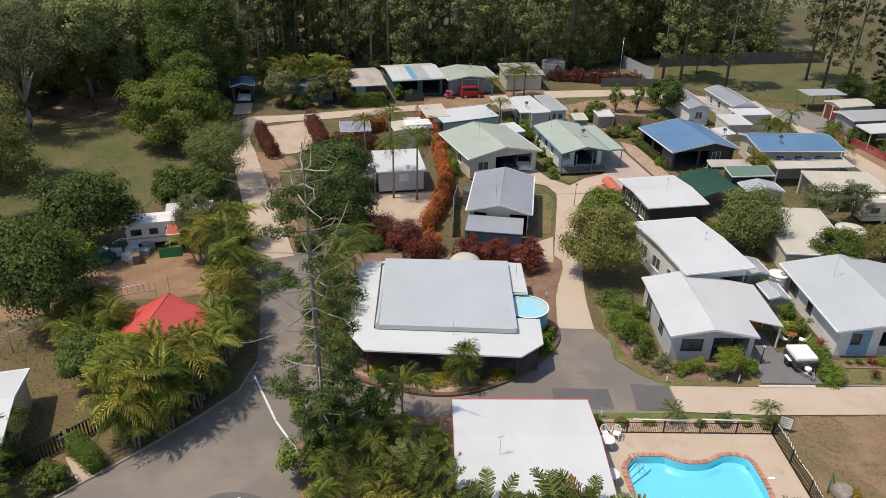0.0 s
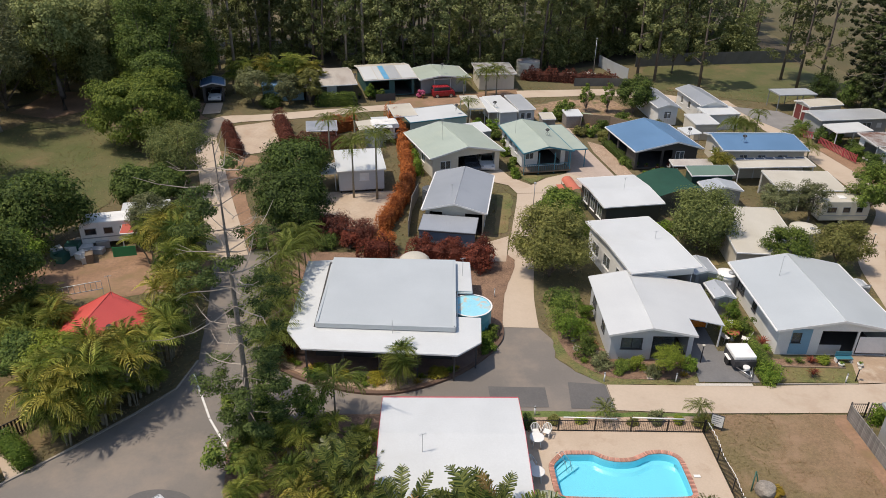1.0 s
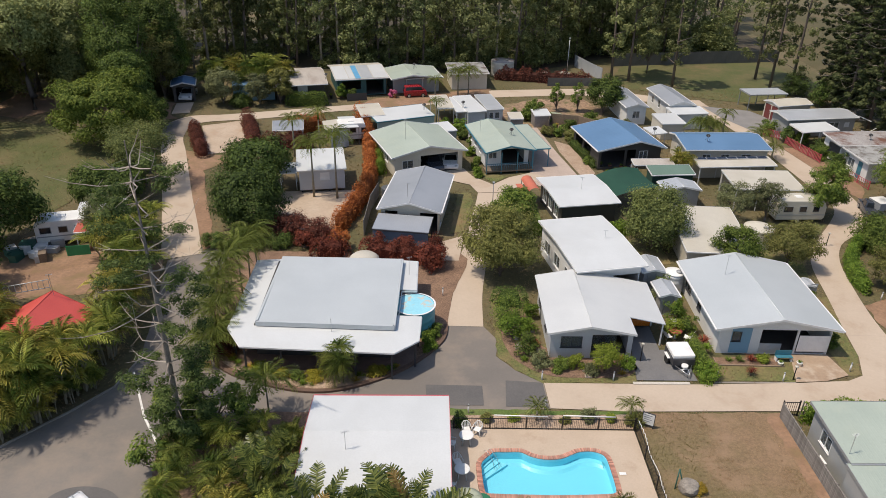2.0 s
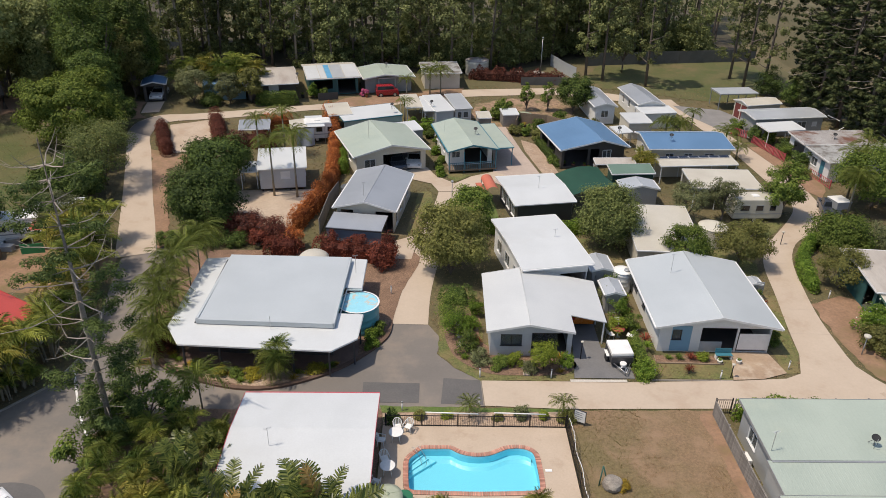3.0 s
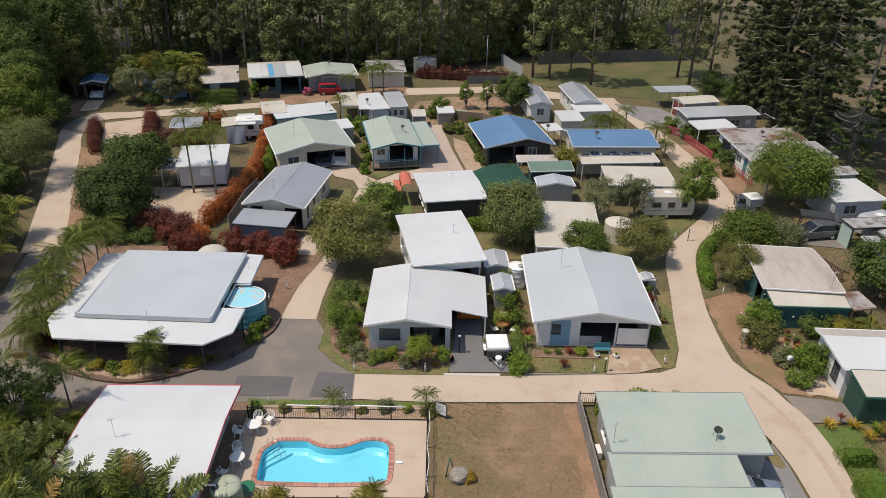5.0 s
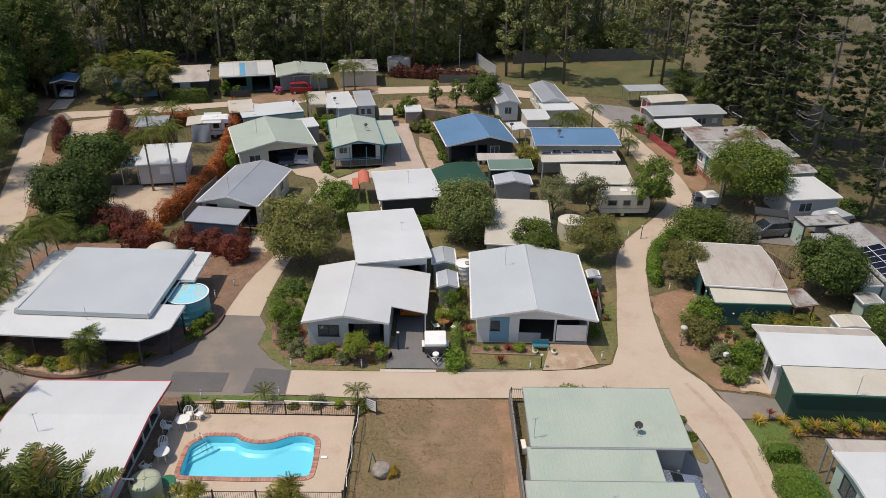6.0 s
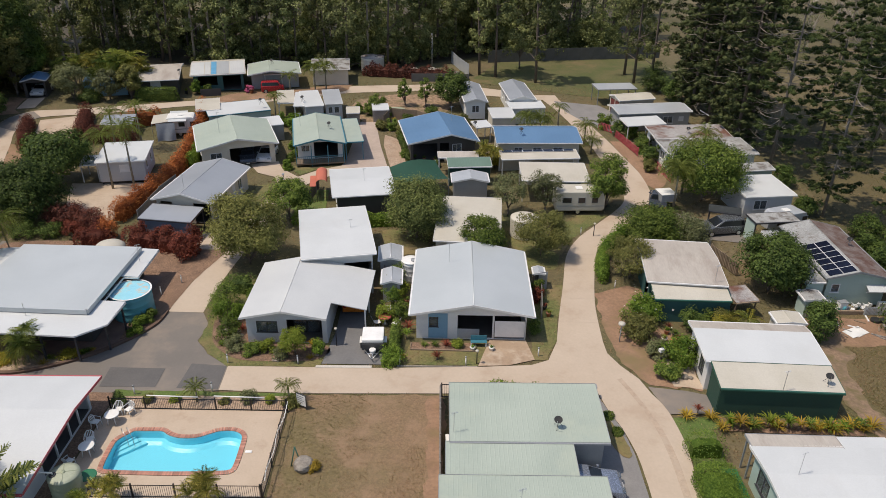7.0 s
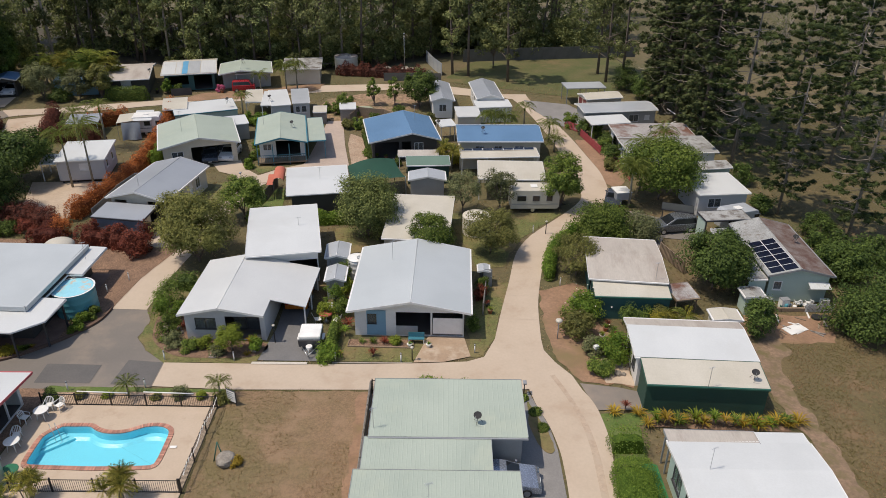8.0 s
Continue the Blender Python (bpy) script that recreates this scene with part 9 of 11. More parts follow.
def box_trailer():
    ob = thing("camper_trailer", "white-topped box trailer with a steel drawbar on the driveway", "trailer", place(27.22, 42.39, 2))
    part("tub", boxed(-0.8, -0.85, 0.42, 0.8, 1.0, 0.95, bevel=0.03), "trim_dark", ob)
    bm = bmesh.new()
    box(bm, -0.8, -0.75, 0.952, 0.8, 1.0, 1.26, bevel=0.1)
    part("canopy", bm, "plastic_white", ob, "rounded white canopy")
    for s in (-1, 1):
        bm = bmesh.new()
        tube(bm, [(s * 0.86, 0.1 - 0.1, 0.34), (s * 0.86, 0.2, 0.34)], 0.3, 14)
        wh = part("wheel", tube(bmesh.new(), [(s * 0.78, 0.15, 0.31), (s * 0.96, 0.15, 0.31)], 0.31, 16), "tyre", ob)
        bm.free()
        part("mudguard", boxed(s * 0.87 - 0.13, -0.25, 0.64, s * 0.87 + 0.13, 0.55, 0.69, bevel=0.02), "plastic_white", wh)
        part("drawbar", tube(bmesh.new(), [(s * 0.6, -0.84, 0.45), (0.02 * s, -1.95, 0.45)], 0.035, 6), "steel", ob)
    part("crossbar", tube(bmesh.new(), [(-0.35, -1.3, 0.46), (0.35, -1.3, 0.46)], 0.03, 6), "steel", ob)
    part("jockey_wheel", tube(bmesh.new(), [(0.03, -1.7, 0.1), (0.03, -1.7, 0.7)], 0.035, 6), "steel", ob)
    part("spare_wheel", tube(bmesh.new(), [(0, -1.08, 0.5), (0, -1.08, 0.66)], 0.24, 16), "plastic_white", ob)


box_trailer()
car("parked_car", "orange car nosed into the open carport", 25.28, 48.9, 90, "car_paint_orange", style="hatch")
car("parked_car", "blue-grey sedan under the green carport roof", 40.48, 28.65, 0, "car_paint_blue", L=4.5)
car("parked_car", "dark grey-blue wagon on the grey drive", 59.6, 62.0, 190, "car_paint_slate", L=4.5, H=1.65, style="wagon")
car("parked_ute", "grey utility with a white-topped canopy at the kerb", 54.9, 67.9, 74, "car_paint_dark", L=4.4, H=1.6, style="ute", category="ute")
car("parked_car", "white hatchback in the open carport", 11.17, 80.13, 270, "car_paint_white")
car("parked_car", "dark ute in the shade of the carport", 8.98, 79.42, 285, "car_paint_dark", L=4.8, H=1.6, style="ute")
car("red_van", "red van in the dusty front yard", 6.3, 106.5, 12, "car_paint_red", L=3.4, W=1.6, H=1.7, style="van", category="van")
carport("white_awning", "small white awning over the red van", (4.9, 107.4), (7.6, 108.1), 1.6, 2.35, 2.45, "roof_white", posts=2)
car("parked_car", "white car under the blue shelter", -25.92, 101.28, 275, "car_paint_white")
caravan("cream caravan under its annexe roof", 46.27, 66.63, 2)
caravan("white caravan on the cluttered west site", -25.15, 60.52, 15, L=4.6, paint="plastic_white")
caravan("white caravan beside the tent", -1.26, 87.49, 12, L=3.6, paint="plastic_white")
caravan("white caravan behind the low white roof", 65.81, 62.39, 20, L=3.6, W=2.0, H=2.3, paint="roof_silver")


# ---- tanks ----
def tank(name, label, x, y, r, h, material, lid, ribs_n=4, parts=()):
    ob = thing(name, label, "water tank", place(x, y))
    prof = [(r, 0.0)]
    for k in range(ribs_n):
        z = h * (k + 0.5) / ribs_n
        prof += [(r, z - 0.06), (r + 0.025, z), (r, z + 0.06)]
    prof.append((r, h))
    part("shell", lathe(bmesh.new(), prof, 28), material, ob)
    return ob


def tank_lid(ob, r, h, rise, material, rim, label):
    part("lid", lathe(bmesh.new(), [(r + 0.03, h + 0.002), (r + 0.03, h + 0.05), (r * 0.85, h + 0.05 + rise * 0.4), (0.2, h + 0.05 + rise)], 28), material, ob, label)
    part("hatch", lathe(bmesh.new(), [(0.25, h + rise * 0.8 + 0.05), (0.25, h + rise + 0.12), (0.05, h + rise + 0.14)], 12, (r * 0.35, -r * 0.35)), rim, ob)


tk = tank("water_tank", "open blue tank full of light blue water", 7.86, 46.71, 1.55, 2.15, "tank_blue", None)
part("water", lathe(bmesh.new(), [(1.5, 2.152), (1.48, 2.17)], 28), "tank_water", tk, "light blue water with a skin of leaves")
rb = bmesh.new()
for k in range(28):
    a0, a1 = 2 * math.pi * k / 28, 2 * math.pi * (k + 1) / 28
    quads(rb, [(1.5 * math.cos(a0), 1.5 * math.sin(a0), 2.2), (1.5 * math.cos(a1), 1.5 * math.sin(a1), 2.2), (1.63 * math.cos(a1), 1.63 * math.sin(a1), 2.2), (1.63 * math.cos(a0), 1.63 * math.sin(a0), 2.2)], [(0, 1, 2, 3)])
bmesh.ops.remove_doubles(rb, verts=rb.verts[:], dist=1e-4)
part("rim", rb, "trim_white", tk, "pale rim")
tk = tank("water_tank", "cream ribbed round tank behind the shed", 40.16, 61.1, 1.35, 1.8, "tank_cream", None, 8)
tank_lid(tk, 1.35, 1.8, 0.12, "tank_cream", "trim_grey", "cream lid")
tk = tank("water_tank", "small grey round tank by the grey home", 4.52, 69.47, 0.75, 1.7, "tank_dark", None)
tank_lid(tk, 0.75, 1.7, 0.12, "tank_dark", "trim_grey", "grey lid")
tk = tank("water_tank", "round tank behind the maroon hedge", 20.38, 119.04, 1.9, 2.4, "tank_cream", None)
tank_lid(tk, 1.9, 2.4, 0.2, "roof_rust", "trim_grey", "rusty lid")
tk = tank("water_tank", "low olive green tank beside the rubble lot", 25.68, 95.93, 1.3, 0.9, "tank_green", None, 2)
tank_lid(tk, 1.3, 0.9, 0.15, "tank_green", "trim_grey", "green lid")
tk = tank("water_tank", "white round tank beside the gabled home", 29.57, 52.43, 0.8, 1.9, "plastic_white", None)
tank_lid(tk, 0.8, 1.9, 0.14, "plastic_white", "trim_grey", "white lid")


# ---- fences ----
def paling_fence(label, a, b, h, gap, material, rail=0.04, post_every=2.4, width=0.02, top=0.0, posts_mat=None, name="fence"):
    """A fence from a to b: posts, two rails, and single palings."""
    a, b = Vector(a), Vector(b)
    d = b - a
    L = d.length
    ob = thing(name, label, "fence", pose(*a, gz(*a), 0, 0, math.degrees(math.atan2(d.y, d.x))))
    n = max(1, round(L / post_every))
    for k in range(n + 1):
        x = L * k / n
        part("post", boxed(x - 0.035, -0.035, -0.05, x + 0.035, 0.035, h + 0.08), posts_mat or material, ob)
    for z in (0.12, h - 0.06):
        part("rail", boxed(0, -rail / 2, z - rail / 2, L, rail / 2, z + rail / 2), material, ob)
    if gap:
        me = mesh_of("paling", boxed(-width / 2, -width / 2 - 0.03, 0.06, width / 2, -rail / 2 - 0.001, h + top), material)
        m = int(L / gap)
        for k in range(m):
            share("paling", me, ob, Matrix.Translation((L * (k + 0.5) / m, 0, 0)))
    return ob


def solid_fence(label, line, h, material, name="fence", sheet=0.8):
    """A sheet or board fence along a line, panel by panel with posts."""
    ob = thing(name, label, "fence", pose(*line[0], gz(*line[0])))
    o = Vector(line[0])
    for a, b in zip(line, line[1:]):
        a, b = Vector(a), Vector(b)
        d = b - a
        n = max(1, round(d.length / 2.4))
        for k in range(n):
            p, q = a + d * k / n, a + d * (k + 1) / n
            bm = boxed(0.03, -0.02, 0.02, (q - p).length - 0.03, 0.02, h)
            pn = part("panel", bm, material, ob)
            pn.matrix_basis = Matrix.Translation((p.x - o.x, p.y - o.y, gz(p.x, p.y) - gz(*line[0]))) @ Matrix.Rotation(math.atan2(d.y, d.x), 4, "Z")
            ps = part("post", boxed(-0.04, -0.04, -0.05, 0.04, 0.04, h + 0.05), material, ob)
            ps.matrix_basis = Matrix.Translation((p.x - o.x, p.y - o.y, gz(p.x, p.y) - gz(*line[0])))
    return ob


paling_fence("black steel pool fence along the garden bed", (10.65, 35.27), (22.19, 35.18), 0.98, 0.115, "black_metal", width=0.015)
paling_fence("black steel pool fence beside the vacant lawn", (22.24, 35.14), (22.28, 27.81), 1.05, 0.12, "black_metal", width=0.014, rail=0.03)
paling_fence("black steel pool fence behind small palms", (12.59, 27.77), (22.19, 27.81), 1.05, 0.12, "black_metal", width=0.014, rail=0.03)
for x0, x1 in ((13.2, 16.55), (17.55, 20.85)):
    ob = thing("pole", "white plastic pole laid along the pool fence", "pole", pose(0, 0, 0))
    part("tube", tube(bmesh.new(), [(x0, 35.22, 1.22), (x1, 35.1, 1.22)], 0.04, 8), "plastic_white", ob)
hose = curve2([(22.34, 35.04), (22.41, 33.56), (22.27, 32.09), (22.4, 30.63), (22.29, 29.17), (22.38, 28.2)], 8)
ob = thing("hose", "white pool hose draped along the fence", "hose", pose(0, 0, 0))
part("tube", tube(bmesh.new(), [(x, y, 1.0 + 0.1 * math.sin(3 * i)) for i, (x, y) in enumerate(hose)], 0.022, 6), "plastic_white", ob)
paling_fence("dark paling fence beside the vacant lawn", (32.25, 36.6), (32.3, 22.5), 1.2, 0.13, "timber_grey", width=0.115)
paling_fence("dark gate fence at the lawn corner", (32.31, 36.76), (33.39, 36.76), 1.2, 0.13, "black_metal")
paling_fence("dark timber screen behind the green home", (33.49, 36.56), (42.27, 36.68), 1.35, 0.3, "timber_grey", width=0.05)
paling_fence("black picket fence along the west verge", (-24.4, 30.6), (-21.6, 33.8), 1.2, 0.2, "black_metal", width=0.1)
paling_fence("black picket fence along the west verge", (-21.4, 34.05), (-19.5, 36.2), 1.2, 0.2, "black_metal", width=0.1)
paling_fence("red picket fence before a front yard", (54.74, 88.64), (56.09, 81.82), 1.0, 0.24, "trim_red", width=0.1)
paling_fence("red picket fence before a front yard", (53.17, 91.81), (54.55, 90.03), 1.0, 0.24, "trim_red", width=0.1)
paling_fence("red rail fence of the sloping ramp", (58.02, 74.15), (57.46, 77.99), 1.0, 0.3, "trim_red", width=0.05)
paling_fence("dark timber fence beside the yard", (57.07, 57.26), (58.21, 53.6), 1.2, 0.2, "timber", width=0.14)
paling_fence("grey paling fence with lattice", (40.67, 50.89), (40.22, 46.66), 1.1, 0.14, "timber_grey", width=0.08)
solid_fence("grey sheet fence along the orange hedge", [(2.56, 61.96), (2.74, 67.54), (3.33, 71.09)], 1.7, "timber_grey")
solid_fence("long grey boundary fence before the wood", [(40.05, 125.9), (52.05, 128), (66.3, 130.18), (71.66, 131.27)], 2.2, "fence_grey")
solid_fence("grey boundary fence running back to the wood", [(36.35, 116.33), (34.97, 120.44), (33.58, 125.87)], 2.0, "roof_silver")
solid_fence("timber fence behind the rubble lot", [(24.27, 91.55), (24.98, 94.73), (28.67, 93.76), (31.06, 91.59)], 1.6, "timber")
solid_fence("low grey fence along the back road", [(27.15, 112.88), (32.15, 113.09), (36.34, 112.92)], 1.3, "fence_grey")
solid_fence("dark fence panels before the striped home", [(-3.45, 102.7), (-0.66, 103.46)], 1.1, "wall_dark")


# ---- pool furniture ----
def plastic_table(label, x, y):
    ob = thing("pool_table", label, "table", place(x, y, 0, 0.08))
    part("tabletop", lathe(bmesh.new(), [(0.42, 0.68), (0.46, 0.69), (0.46, 0.715), (0.43, 0.725)], 24), "plastic_white", ob)
    for k in range(4):
        a = math.pi / 4 + k * math.pi / 2
        part("leg", tube(bmesh.new(), [(0.36 * math.cos(a), 0.36 * math.sin(a), 0), (0.26 * math.cos(a), 0.26 * math.sin(a), 0.68)], [0.03, 0.035], 6), "plastic_white", ob)
    return ob


def plastic_chair():
    ob = thing("pool_chair", "white moulded plastic garden chair by the pool", "chair", pose(0, 0, 0), "plastic chairs by the pool")
    part("seat", boxed(-0.22, -0.22, 0.40, 0.22, 0.22, 0.44, bevel=0.015), "plastic_white", ob)
    bm = bmesh.new()
    for k in range(5):
        u = -0.18 + 0.09 * k
        tube(bm, [(u, 0.2, 0.44), (u * 1.1, 0.3, 0.82 - 0.3 * abs(u))], 0.022, 5)
    tube(bm, [(-0.24, 0.2, 0.44), (-0.25, 0.28, 0.66), (-0.12, 0.315, 0.84), (0.12, 0.315, 0.84), (0.25, 0.28, 0.66), (0.24, 0.2, 0.44)], 0.025, 6)
    part("backrest", bm, "plastic_white", ob)
    for s in (-1, 1):
        part("armrest", tube(bmesh.new(), [(s * 0.25, -0.2, 0.42), (s * 0.27, -0.2, 0.62), (s * 0.27, 0.26, 0.64)], 0.025, 6), "plastic_white", ob)
        for y in (-0.19, 0.2):
            part("leg", tube(bmesh.new(), [(s * 0.25, y * 1.15, 0), (s * 0.21, y, 0.41)], [0.022, 0.028], 6), "plastic_white", ob)
    return ob


plastic_table("round white plastic table on the pool deck", 11.39, 33.9)
plastic_table("round white plastic table on the pool deck", 11.04, 31.06)
CH = plastic_chair()
CH.matrix_world = place(11.44, 34.73, 10, 0.08)
for x, y, a in ((12.12, 34.74, -25), (10.5, 33.5, 80), (10.8, 31.94, 20), (10.4, 30.09, 160)):
    copy_thing(CH, place(x, y, a, 0.08))
for k, (x, y) in enumerate(((66.01, 48.33), (66.9, 48.33), (66.5, 48.03))):
    tagged(copy_thing(CH, place(x, y, 180 + 10 * k)), "white plastic chair behind the mint home", "chair", "chairs behind the mint home")
ob = thing("pool_table", "round dark green plastic table on the pool deck", "table", place(12.1, 28.8, 0, 0.08))
part("tabletop", lathe(bmesh.new(), [(0.44, 0.58), (0.5, 0.59), (0.5, 0.615), (0.46, 0.625), (0.02, 0.63)], 24), "table_green", ob)
for k in range(4):
    a = math.pi / 4 + k * math.pi / 2
    part("leg", tube(bmesh.new(), [(0.38 * math.cos(a), 0.38 * math.sin(a), 0), (0.28 * math.cos(a), 0.28 * math.sin(a), 0.58)], [0.03, 0.035], 6), "table_green", ob)
ob = thing("notice_board", "framed white notice board leaning by the pool corner", "sign", place(23.13, 35.53, -28))
part("frame", boxed(-0.4, -0.03, 0.25, 0.4, 0.03, 1.2), "trim_dark", ob)
part("panel", boxed(-0.36, -0.045, 0.3, 0.36, -0.031, 1.15), "plastic_white", ob)
for x in (-0.35, 0.35):
    part("leg", boxed(x - 0.025, -0.025, -0.05, x + 0.025, 0.025, 0.26), "trim_dark", ob)
for k in range(4):
    part("text_bar", boxed(-0.3, -0.052, 1.0 - 0.16 * k, 0.22 - 0.1 * (k % 2), -0.046, 1.05 - 0.16 * k), "trim_grey", ob)


def boulder(x, y, r, seed, label, material="rock"):
    rng = np.random.default_rng(seed)
    bm = bmesh.new()
    bmesh.ops.create_icosphere(bm, subdivisions=3, radius=r)
    for v in bm.verts:
        v.co *= 1 + 0.16 * noise.noise(v.co * 1.6 / r + Vector((seed, 0, 0))) + 0.06 * noise.noise(v.co * 5 / r)
        v.co.z = max(v.co.z * 0.75 + r * 0.4, -0.02)
    ob = part("boulder", bm, material)
    ob.matrix_world = place(x, y, seed * 40)
    return tagged(ob, label, "rock")


boulder(24.17, 30.24, 0.62, 3, "large rounded grey boulder on the dry lawn")
shrub("tuft of dry brown weeds by the boulder", 24.76, 30.15, 0.45, 0.5, "leaf_gold", 701, size=0.12)
ob = thing("seesaw_frame", "small green steel frame leaning beside the boulder", "frame", place(23.48, 30.34, 20))
part("bar", tube(bmesh.new(), [(-0.1, 0, 0), (0.25, 0.3, 1.2)], 0.04, 6), "trim_green", ob)
part("bar", tube(bmesh.new(), [(0.5, 0, 0), (0.25, 0.3, 1.2)], 0.04, 6), "trim_green", ob)

# ---- posts and lamps ----
def bollard(x, y, h=0.8):
    ob = thing("bollard", "short white marker post on the verge", "post", place(x, y), "white marker posts")
    part("post", tube(bmesh.new(), [(0, 0, -0.05), (0, 0, h)], 0.05, 10), "plastic_white", ob)
    part("cap", lathe(bmesh.new(), [(0.058, h - 0.12), (0.058, h - 0.02), (0.04, h + 0.015)], 10), "trim_grey", ob)


for x, y in ((11.64, 36.75), (16.74, 37.18), (16.95, 40.34), (21.98, 40.32), (29.28, 40.41), (34.02, 40.38), (39.37, 41.55), (47.01, 51.33), (45.72, 61.15), (8.99, 49.48), (10.07, 51.39)):
    bollard(x, y)


def lamp_post(x, y, h, label, material="steel", globe=0.0):
    ob = thing("street_lamp", label, "lamp", place(x, y))
    part("pole", tube(bmesh.new(), [(0, 0, -0.1), (0, 0, h)], [0.045, 0.035], 8), material, ob)
    if globe:
        part("lamp_head", lathe(bmesh.new(), [(globe * 0.6, h), (globe, h + globe * 0.5), (globe, h + globe * 0.9), (globe * 0.5, h + globe * 1.2)], 14), "roof_cream", ob, "cream round lamp head")
    else:
        part("lamp_head", boxed(-0.12, -0.3, h - 0.02, 0.12, 0.1, h + 0.1, bevel=0.03), "trim_grey", ob)
    return ob


lamp_post(45.73, 43.47, 1.5, "garden lamp with a cream barrel head on a thin post", "trim_grey", 0.26)
lamp_post(34.82, 40.54, 1.1, "small black post lamp on the front lawn", "black_metal", 0.13)
lamp_post(24.46, 42.58, 1.5, "small dark post lamp beside the carport", "black_metal", 0.12)
lamp_post(46.91, 60.85, 1.3, "small lamp post at the road bend", "black_metal", 0.13)
lamp_post(42.58, 36.98, 1.0, "dark steel lamp post behind the green roof", "trim_dark")
lamp_post(15.44, 69.12, 2.6, "thin steel lamp post beside the concrete road", "trim_grey")
lamp_post(30.35, 114.79, 7.0, "tall steel street lamp before the wood", "steel")
ob = thing("letter_box", "white letter box on a short post", "letter box", place(48.16, 41.07, 20))
part("post", boxed(-0.04, -0.04, -0.05, 0.04, 0.04, 0.9), "timber_grey", ob)
part("box", boxed(-0.18, -0.14, 0.901, 0.18, 0.14, 1.15, bevel=0.02), "plastic_white", ob)

# ---- roof fittings ----
def dish(x, y, z, label="dark satellite dish on a short mast"):
    ob = thing("satellite_dish", label, "satellite dish", pose(x, y, z, 0, 0, -20), "satellite dishes on the roofs")
    part("mast", tube(bmesh.new(), [(0, 0, -0.05), (0, 0, 0.55)], 0.025, 6), "steel", ob)
    bm = bmesh.new()
    rings = []
    for r in (0.02, 0.11, 0.19, 0.25):
        rings.append([bm.verts.new((r * math.cos(2 * math.pi * k / 18), r * math.sin(2 * math.pi * k / 18) * 0.9, 0.5 * r * r)) for k in range(18)])
    for a, b in zip(rings, rings[1:]):
        for k in range(18):
            bm.faces.new((a[k], a[(k + 1) % 18], b[(k + 1) % 18], b[k]))
    bm.faces.new(rings[0][::-1])
    o = part("bowl", bm, "dish_dark", ob)
    o.matrix_basis = Matrix.Translation((0, -0.05, 0.62)) @ Euler((radians(35), 0, 0)).to_matrix().to_4x4()
    part("feed_arm", tube(bmesh.new(), [(0, -0.4, 0.35), (0, -0.45, 0.85)], 0.015, 5), "steel", ob)
    for a in (0.5, 2.6, 4.7):
        part("stay", tube(bmesh.new(), [(0.35 * math.cos(a), 0.35 * math.sin(a), -0.04), (0, 0, 0.5)], 0.012, 4), "trim_dark", ob)


def antenna(x, y, z, h, label="thin comb-shaped television aerial on the roof"):
    ob = thing("tv_antenna", label, "antenna", pose(x, y, z, 0, 0, 25), "aerials on the roofs")
    part("mast", tube(bmesh.new(), [(0, 0, -0.05), (0, 0, h)], 0.018, 5), "steel", ob)
    part("boom", tube(bmesh.new(), [(-0.2, 0, h - 0.05), (0.24, 0, h - 0.05)], 0.012, 5), "steel", ob)
    for k in range(6):
        u = -0.18 + 0.078 * k
        part("rod", tube(bmesh.new(), [(u, -0.14 + 0.01 * k, h - 0.05), (u, 0.14 - 0.01 * k, h - 0.05)], 0.008, 4), "steel", ob)


for x, y, z in ((39.14, 31.05, 2.6), (57.24, 35.67, 2.42), (18.45, 82.29, 3.78), (36.22, 84.43, 3.39), (41.59, 81.06, 3.72), (62.23, 83.2, 3.33), (-6.43, 103.52, 4.67), (6.13, 108.3, 5.17), (7.9, 92.3, 3.69), (13.09, 94.3, 3.53), (-16.77, 40.75, 3.4), (67.77, 54.44, 2.86)):
    dish(x, y, z)
for x, y, z, h in ((32.83, 50.24, 3.1, 1.7), (4.4, 30.6, 2.68, 1.3), (33.02, 30.56, 2.55, 1.5), (36.39, 24.9, 2.4, 1.6), (51.57, 27.2, 2.85, 1.6), (54.08, 34.98, 2.4, 1.5), (53.99, 48.02, 2.64, 1.6), (5.9, 79.71, 3.95, 2.4), (14.76, 83.28, 3.68, 1.6), (24.18, 67.16, 3.12, 1.4), (6.71, 64, 3.44, 1.5), (33.23, 84.4, 4.19, 1.8),
                   (24.13, 55.52, 3.03, 1.3), (-17.98, 44.34, 4.1, 1.8), (7.31, 50.47, 2.65, 1.6)):
    antenna(x, y, z, h)


def solar_panels(label, origin, ux, uy, nx, ny, gap=0.03):
    """A grid of solar panels on a roof slope, from its lower corner along two edges."""
    o, ux, uy = Vector(origin), Vector(ux), Vector(uy)
    n = ux.cross(uy).normalized()
    ob = thing("solar_array", label, "solar panels", pose(*o))
    for i in range(nx):
        for j in range(ny):
            a = ux * (i / nx) + uy * (j / ny) + n * 0.06
            du, dv = ux / nx, uy / ny
            for nm, k, mt, lift in (("panel_frame", 0.006, "trim_white", 0.0), ("panel", 0.035, "solar", 0.012)):
                fu, fv = du.normalized() * k, dv.normalized() * k
                q = [a + fu + fv, a + du - fu + fv, a + du + dv - fu - fv, a + dv + fu - fv]
                bm = bmesh.new()
                quads(bm, [v + n * lift for v in q] + [v + n * (lift + 0.03) for v in q], [(3, 2, 1, 0), (4, 5, 6, 7), (0, 1, 5, 4), (1, 2, 6, 5), (2, 3, 7, 6), (3, 0, 4, 7)])
                part(nm, bm, mt, ob)
    return ob


